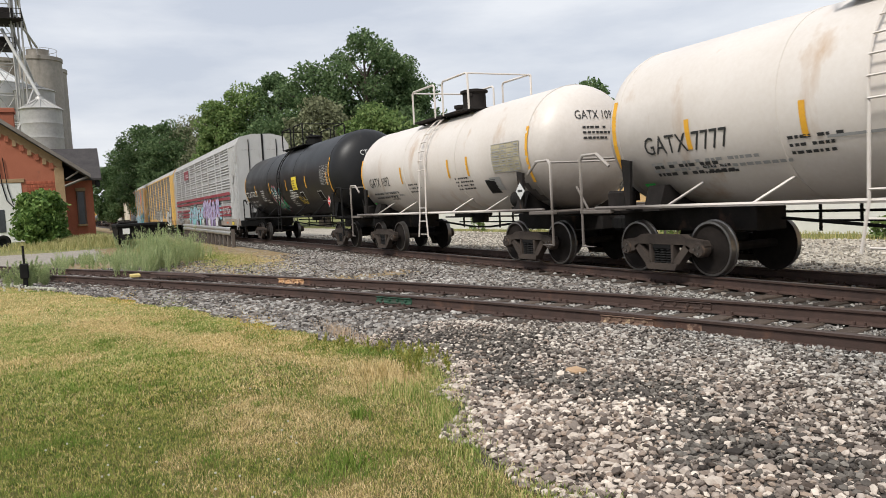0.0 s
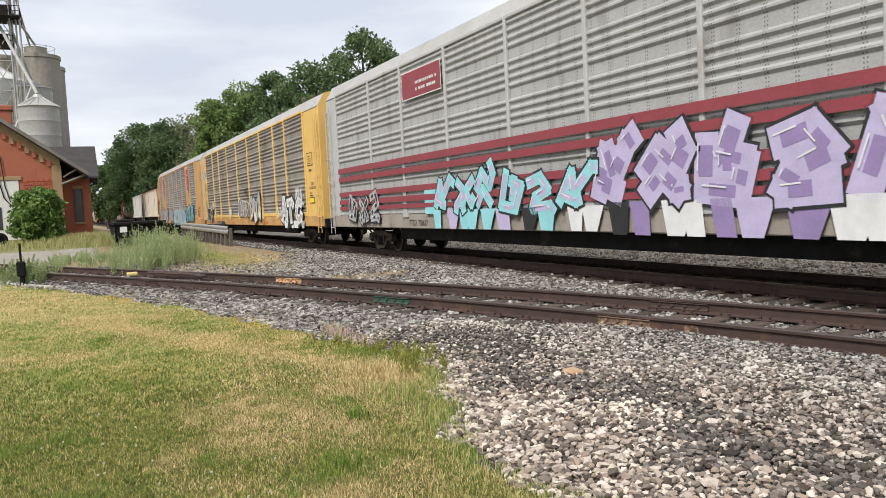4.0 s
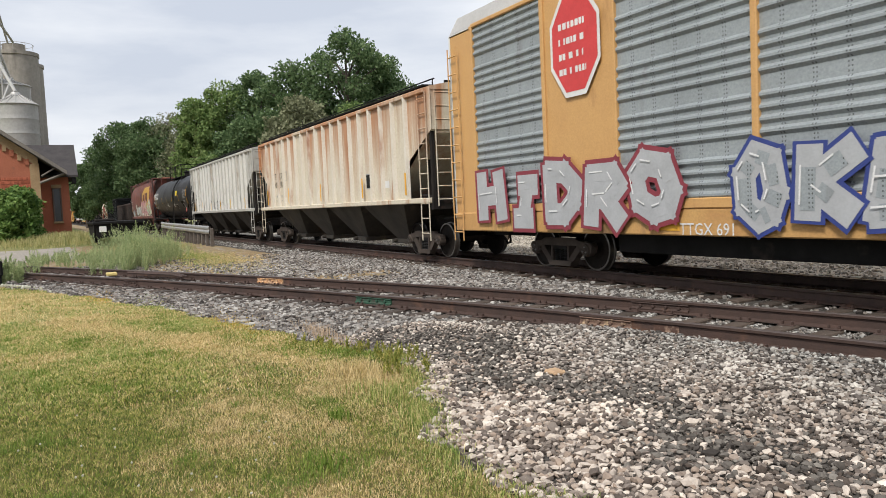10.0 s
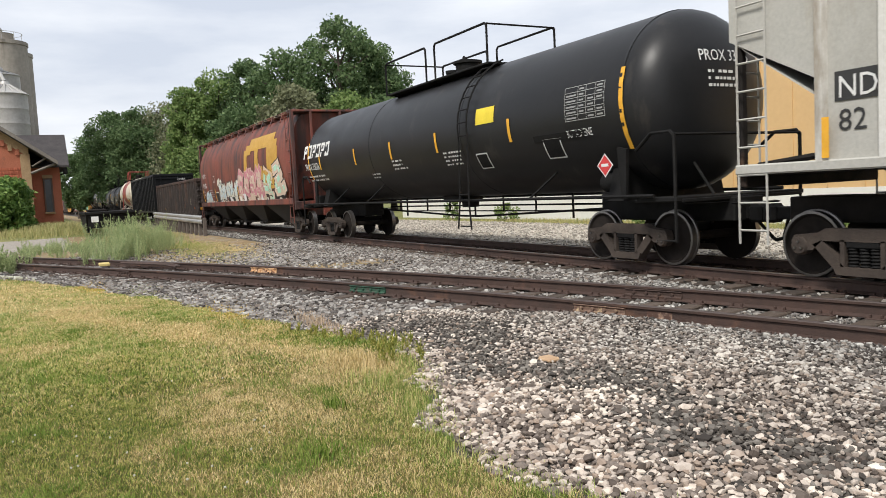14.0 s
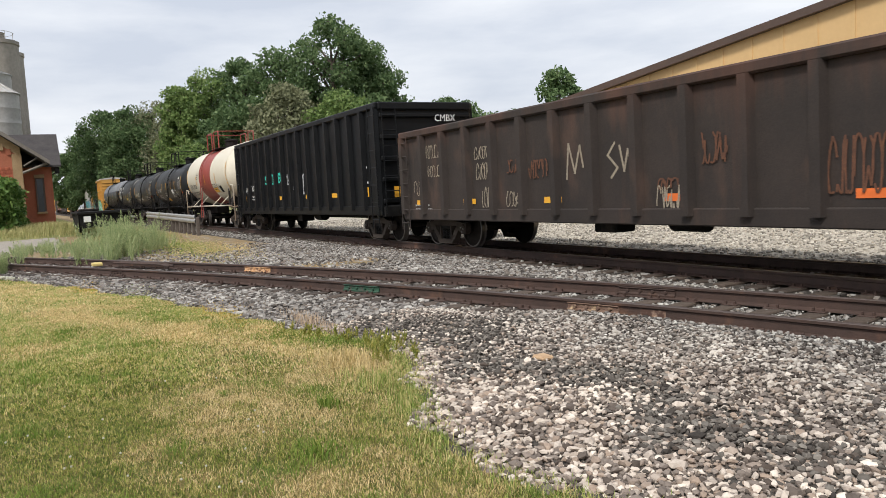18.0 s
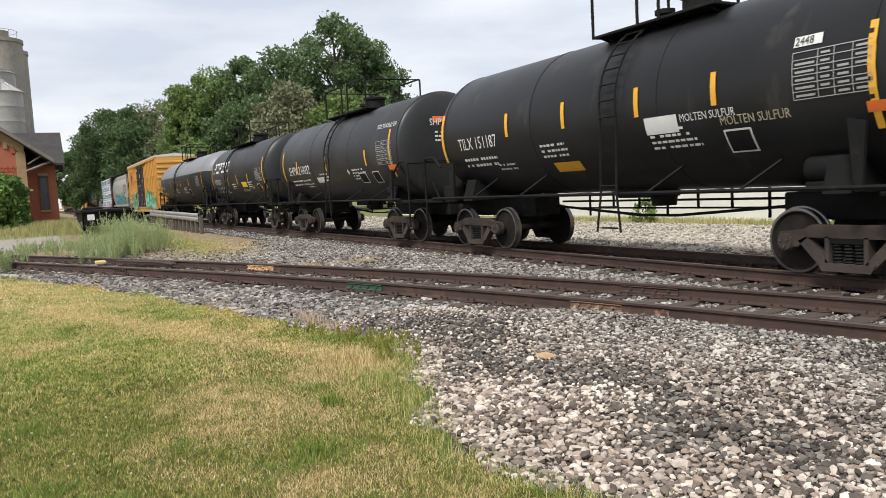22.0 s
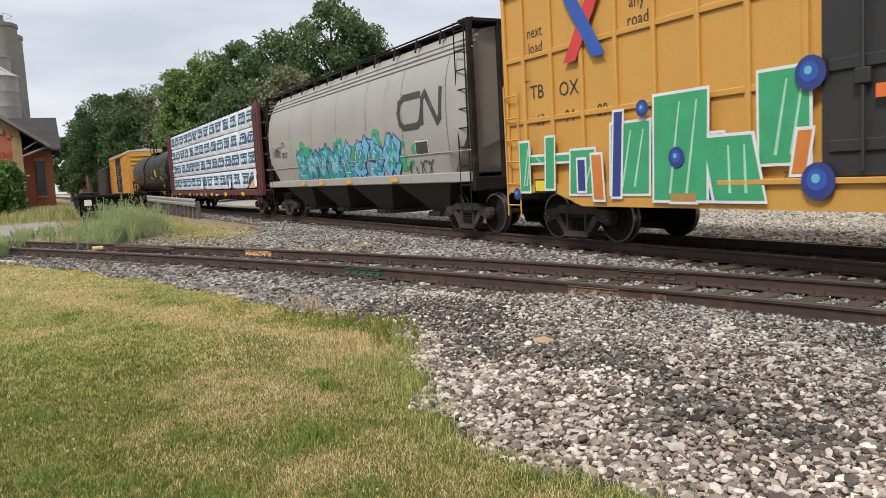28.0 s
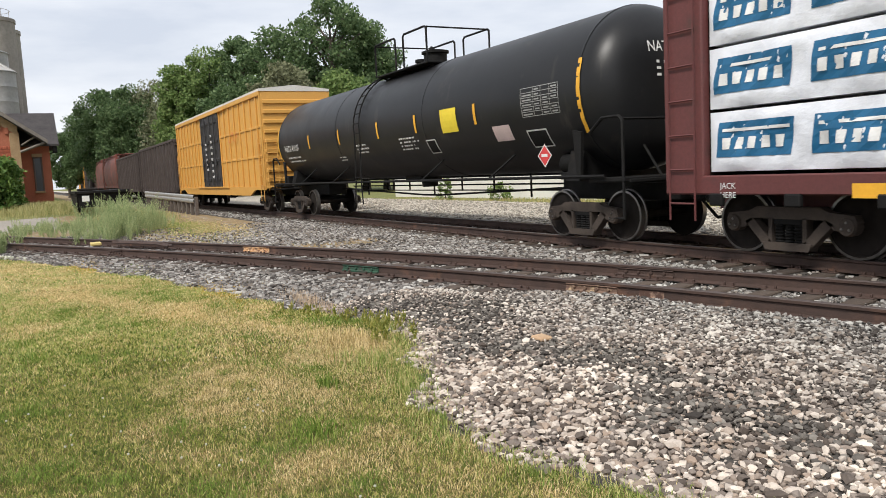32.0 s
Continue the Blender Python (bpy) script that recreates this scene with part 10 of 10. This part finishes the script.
part("cross_emblem", s, [RED_MARK, BLUE_MARK], car, "crossed red and blue arrows", smooth=0)


def block_letters(car, blocks, mats, to, label, rim=0.045):
    """Sprayed block forms with a white edge; each block: x0, x1, z0, z1, how far its top leans, its coat."""
    s = Shape()
    for n, (x0, x1, z0, z1, lean, coat) in enumerate(blocks):
        k = 4 * (n % 3)
        s.add([to(x0 - rim, z0 - rim, k), to(x1 + rim, z0 - rim, k), to(x1 + lean + rim, z1 + rim, k), to(x0 + lean - rim, z1 + rim, k)], [(0, 1, 2, 3)], 0)
        s.add([to(x0, z0, k + 1), to(x1, z0, k + 1), to(x1 + lean, z1, k + 1), to(x0 + lean, z1, k + 1)], [(0, 1, 2, 3)], coat)
        if x1 - x0 > 0.3 and coat == 1:      # light slivers of shine
            for f in (0.3, 0.62):
                x = x0 + (x1 - x0) * f
                s.add([to(x, z0 + 0.1, k + 2), to(x + 0.05, z0 + 0.1, k + 2), to(x + 0.22 + lean, z1 - 0.12, k + 2), to(x + 0.19 + lean, z1 - 0.12, k + 2)], [(0, 1, 2, 3)], 3)
    return part("graffiti", s, mats, car, label, smooth=0)


sprayed = [SPRAY["white"], SPRAY["green"], SPRAY["navy"], SPRAY["mint"], SPRAY["orange"]]
block_letters(car, ((-8.7, -7.2, 1.55, 1.66, 0, 1), (-8.75, -8.45, 1.0, 1.95, 0, 1), (-7.9, -7.65, 1.05, 2.0, 0.05, 1), (-7.2, -6.55, 0.95, 1.72, 0.05, 1), (-6.95, -6.75, 1.0, 1.55, 0, 2), (-6.5, -6.25, 0.85, 1.62, -0.05, 4)), sprayed, flat_side(-1.53, 0.03), "thin green and white angular graffiti")
block_letters(car, ((-6.1, -5.2, 0.95, 2.1, 0.05, 1), (-6.05, -5.85, 0.9, 2.3, 0.1, 2), (-5.05, -4.0, 0.85, 2.45, 0.05, 1), (-4.75, -4.35, 1.1, 1.75, 0.03, 2), (-4.1, -3.8, 0.85, 1.8, 0.1, 2), (-3.85, -3.0, 0.85, 1.75, -0.2, 1), (-3.1, -2.35, 1.35, 2.55, 0, 1), (-2.6, -2.4, 1.2, 1.75, 0.1, 4), (-4.7, -4.2, 0.83, 0.95, 0, 4)), sprayed, flat_side(-1.53, 0.03), "bold green block graffiti with white edges and dark blue insides")
piece(car, 2.65, 0.85, 3.8, 1.6, "abe", (SPRAY["teal"], SPRAY["green"], SPRAY["mint"], SPRAY["white"]), flat_side(-1.53, 0.03), 103, "large green graffiti", thick=0.42)
graffiti(car, 6.4, 0.85, 2.4, 1.2, 3, (SPRAY["mint"], SPRAY["green"], SPRAY["mint"], SPRAY["white"]), flat_side(-1.53, 0.03), 104, label="green graffiti")
for x, z, q in ((-2.2, 1.1, 0.24), (-2.3, 2.45, 0.22), (-5.25, 2.3, 0.14), (-4.55, 1.5, 0.16), (-8.85, 0.95, 0.12)):
    s = Shape()
    for f, slot, k in ((1.0, 0, 0), (0.6, 1, 1), (0.25, 2, 2)):
        s.add([flat_side(-1.53, 0.085)(x + q * f * math.cos(e * 0.4488) - 0.15 * q * (1 - f), z + q * f * math.sin(e * 0.4488) + 0.2 * q * (1 - f), k) for e in range(14)], [tuple(range(14))], slot)
    part("graffiti_dot", s, [SPRAY["navy"], BLUE_MARK, SPRAY["sky"]], car, "round blue sprayed ball", smooth=0)
dt = flat_side(-1.62, 0.02)
for x, z, w, h, m in ((-1.45, 2.05, 0.14, 0.16, ORANGE_MARK), (0.85, 2.1, 0.18, 0.2, ORANGE_MARK), (-1.2, 2.15, 0.16, 0.22, WH), (1.15, 2.2, 0.22, 0.28, WH), (-0.6, 2.9, 0.28, 0.14, WH), (0.3, 2.95, 0.22, 0.14, WH), (-1.5, 4.3, 1.0, 0.2, WH), (0.35, 3.7, 0.2, 0.35, WH), (1.6, 3.2, 0.8, 0.3, WH), (2.05, 1.3, 0.4, 0.35, WH), (0.8, 1.3, 0.4, 0.12, WH)):
    (panel(car, x, x + w, z, z + h, dt, m, "notice") if w < 0.3 else bars(car, x, z, w, h, 3, dt, m, int(x * 9) + 60))
put_text(car, "70K", -2.75, 1.12, 0.16, to, BK)
panel(car, -8.3, -7.7, 1.0, 1.2, to, LEMON_MARK, "yellow_notice", BK)
bars(car, -8.5, 3.1, 0.2, 0.1, 1, to, BK, 5)

car = CARS[18]
to = bulge_side()
DARK_GREY = paint("dark_grey_mark", (0.05, 0.05, 0.052))


stroke(car, [(5.85, 3.42), (4.95, 3.42), (4.7, 3.3), (4.62, 3.05), (4.7, 2.78), (4.95, 2.66), (5.7, 2.66), (5.85, 2.75), (5.95, 3.0)], 0.16, to, DARK_GREY, "emblem")
stroke(car, [(5.95, 2.72), (6.0, 3.3), (6.15, 3.42), (6.75, 2.68), (6.88, 2.78), (6.95, 3.42)], 0.16, to, DARK_GREY, "emblem")
put_text(car, "CN", -5.95, 2.72, 0.30, to, BK)
put_text(car, "389227", -5.95, 2.32, 0.30, to, BK, 0.8)
piece(car, -4.3, 1.32, 4.6, 1.25, "deac", (SPRAY["navy"], SPRAY["teal"], SPRAY["sky"], SPRAY["white"]), to, 111, "turquoise and blue graffiti", thick=0.42, cloud=SPRAY["green"], jut=0.4)
piece(car, 0.1, 1.32, 4.5, 1.35, "cabe", (SPRAY["navy"], SPRAY["sky"], SPRAY["teal"], SPRAY["white"]), to, 112, "turquoise and blue graffiti", thick=0.42, cloud=SPRAY["green"], jut=0.4)
r_ = random.Random(5)
for k in range(16):
    s = Shape()
    x, z, q = r_.uniform(4.2, 6.0), r_.uniform(1.5, 2.3), r_.uniform(0.06, 0.16)
    s.add([bulge_side(lift=0.002)(a, b) for a, b in blob(x, z, q * 2, q * 1.6, r_, 12)], [tuple(range(12))])
    part("graffiti_cloud", s, SPRAY["green"], car, "green sprayed cloud", smooth=0)
for x in (-3.8, -1.9, 0.6, 3.9):
    panel(car, x, x + 0.45, 1.27, 1.38, flat_side(-1.5, 0.06), YELLOW_MARK, "reflector")
panel(car, 5.5, 6.15, 1.95, 2.25, to, DARK_GREY, "notice", WH)
scrawl(car, -7.0, 2.35, 0.95, 0.45, BK, to, 113, 6, 0.03)
for z in (4.20, 4.33, 4.46):        # stiffening ridges under the roof
    s = Shape()
    s.rod([to(-8.2, z), to(8.2, z)], 0.022, 6)
    part("roof_ridge", s, HOPPER_CN, car)
for k in range(7):                  # weld lines between the side sheets
    s = Shape()
    patch(s, -7.2 + 2.4 * k, -7.185 + 2.4 * k, 1.4, 4.15, to, n=10)
    part("weld_line", s, DARK_GREY, car, smooth=0)
s = Shape()
s.rod([to(-8.2, 1.93), to(8.2, 1.93)], 0.012, 6)
part("belt_ridge", s, HOPPER_CN, car)
scrawl(car, 5.0, 1.4, 1.5, 0.4, DARK_GREY, to, 114, 4)

car = CARS[19]
fl = flat_side(-1.48, 0.012)
put_text(car, "CN", -3.8, 0.86, 0.22, fl, WH)
put_text(car, "62657", -2.9, 0.86, 0.22, fl, WH)
bars(car, -0.4, 0.84, 0.9, 0.22, 2, fl, WH, 121)
put_text(car, "JACK", -10.6, 0.98, 0.12, fl, WH)
put_text(car, "HERE", -10.6, 0.85, 0.12, fl, WH)
bars(car, 2.4, 0.88, 1.1, 0.16, 1, fl, WH, 122)
for x in (-8.6, -5.2, -1.6, 1.2, 4.5, 8.0):
    panel(car, x, x + 0.55, 0.86, 1.04, fl, YELLOW_MARK, "reflector")
for x, w, h in ((5.2, 0.9, 0.42), (8.9, 2.1, 0.66), (-1.0, 0.4, 0.55)):      # torn wrapping with the boards behind
    tear = flat_side(-1.43, 0.045)
    s = Shape()
    s.add([tear(x + a * w, 1.22 + c * h) for a, c in ((0, 0), (0.2, 0.12), (0.36, 0.8), (0.55, 0.7), (0.8, 0.95), (0.9, 0.6), (0.94, 0.2), (0.85, 0))], [tuple(range(8))])
    torn = part("torn_wrap", s, BAY_DARK, car, "torn corner of the wrapping", smooth=0)
    s = Shape()
    s.add([tear(x + a * w, 1.22 + c * h, 2) for a, c in ((0.24, 0.02), (0.42, 0.30), (0.72, 0.62), (0.80, 0.30), (0.74, 0.02))], [(0, 1, 2, 3, 4)])
    part("bare_board", s, FRESH_WOOD, torn, "bare yellow lumber", smooth=0)
    s = Shape()
    s.add([(x + a * w, -1.50 - 0.06 * c, 1.24 + d * h) for a, c, d in ((0.74, 0, 1.0), (0.88, 1, 1.25), (1.04, 0.4, 1.1), (1.02, 0, 0.1), (0.92, 1.2, 0.05), (0.84, 0.6, 0.6))], [(0, 1, 5), (1, 2, 4, 5), (2, 3, 4)])
    part("loose_flap", s, WRAP, torn, "curled loose flap of wrapping", smooth=60)

c, to, hm = tank_marks(20, 1.52, 2.78, 1, (-5.6, -2.75, 0.25, 2.6, 5.5), "NATX 401101", -8.4, 2.38, 0.34, head="NATX 401101", table=(7.3, 8.5, 2.4, 2.95), z_lo=2.4, z_hi=2.85)
panel(c, 3.95, 4.7, 2.3, 2.85, to, LEMON_MARK, "yellow_notice")
panel(c, 6.1, 6.75, 1.95, 2.3, to, paint("pale_pink", (0.62, 0.48, 0.46)), "notice")
panel(c, 7.3, 7.9, 1.75, 2.1, to, STEEL_DARK, "repair_panel", WH)
diamond(c, 7.95, 1.62, 0.45, flat_side(-1.45), RED_MARK, WH, "red diamond hazard placard")
diamond(c, 0.9, 1.75, 0.42, hm, RED_MARK, WH, "red diamond hazard placard")
car = CARS[21]
to = flat_side(-1.53, 0.015)
bars(car, -0.8, 2.0, 0.5, 1.6, 6, flat_side(-1.62, 0.02), WH, 131)
bars(car, 0.5, 1.6, 0.5, 2.4, 8, flat_side(-1.62, 0.02), WH, 132)
scrawl(car, 4.2, 3.2, 1.6, 0.5, SPRAY["orange"], to, 133, 5)


# ---- movement ----
def gone(t):
    i = min(int(t), 31)
    a = t - i
    return GONE[i] + (GONE[i + 1] - GONE[i]) * a


def motions():
    for i, car in enumerate(CARS):
        walk(car, [(t, pose(middle(i) + GONE[t], MAIN_Y, 0)) for t in range(33)])
    for wheels, x, radius, i in WHEELSETS:      # wheels roll while their car passes the lawn
        times = [k * 0.05 for k in range(641) if -48 < middle(i) + gone(k * 0.05) < 16]
        if len(times) < 2:
            continue
        times = sorted({0.0, 32.0, *times})
        a0, a1 = times[1], times[-2]
        walk(wheels, [(t, pose(x, 0, radius, 0, math.degrees(gone(min(max(t, a0), a1)) / radius) % 360.0, 0)) for t in times])


motions()
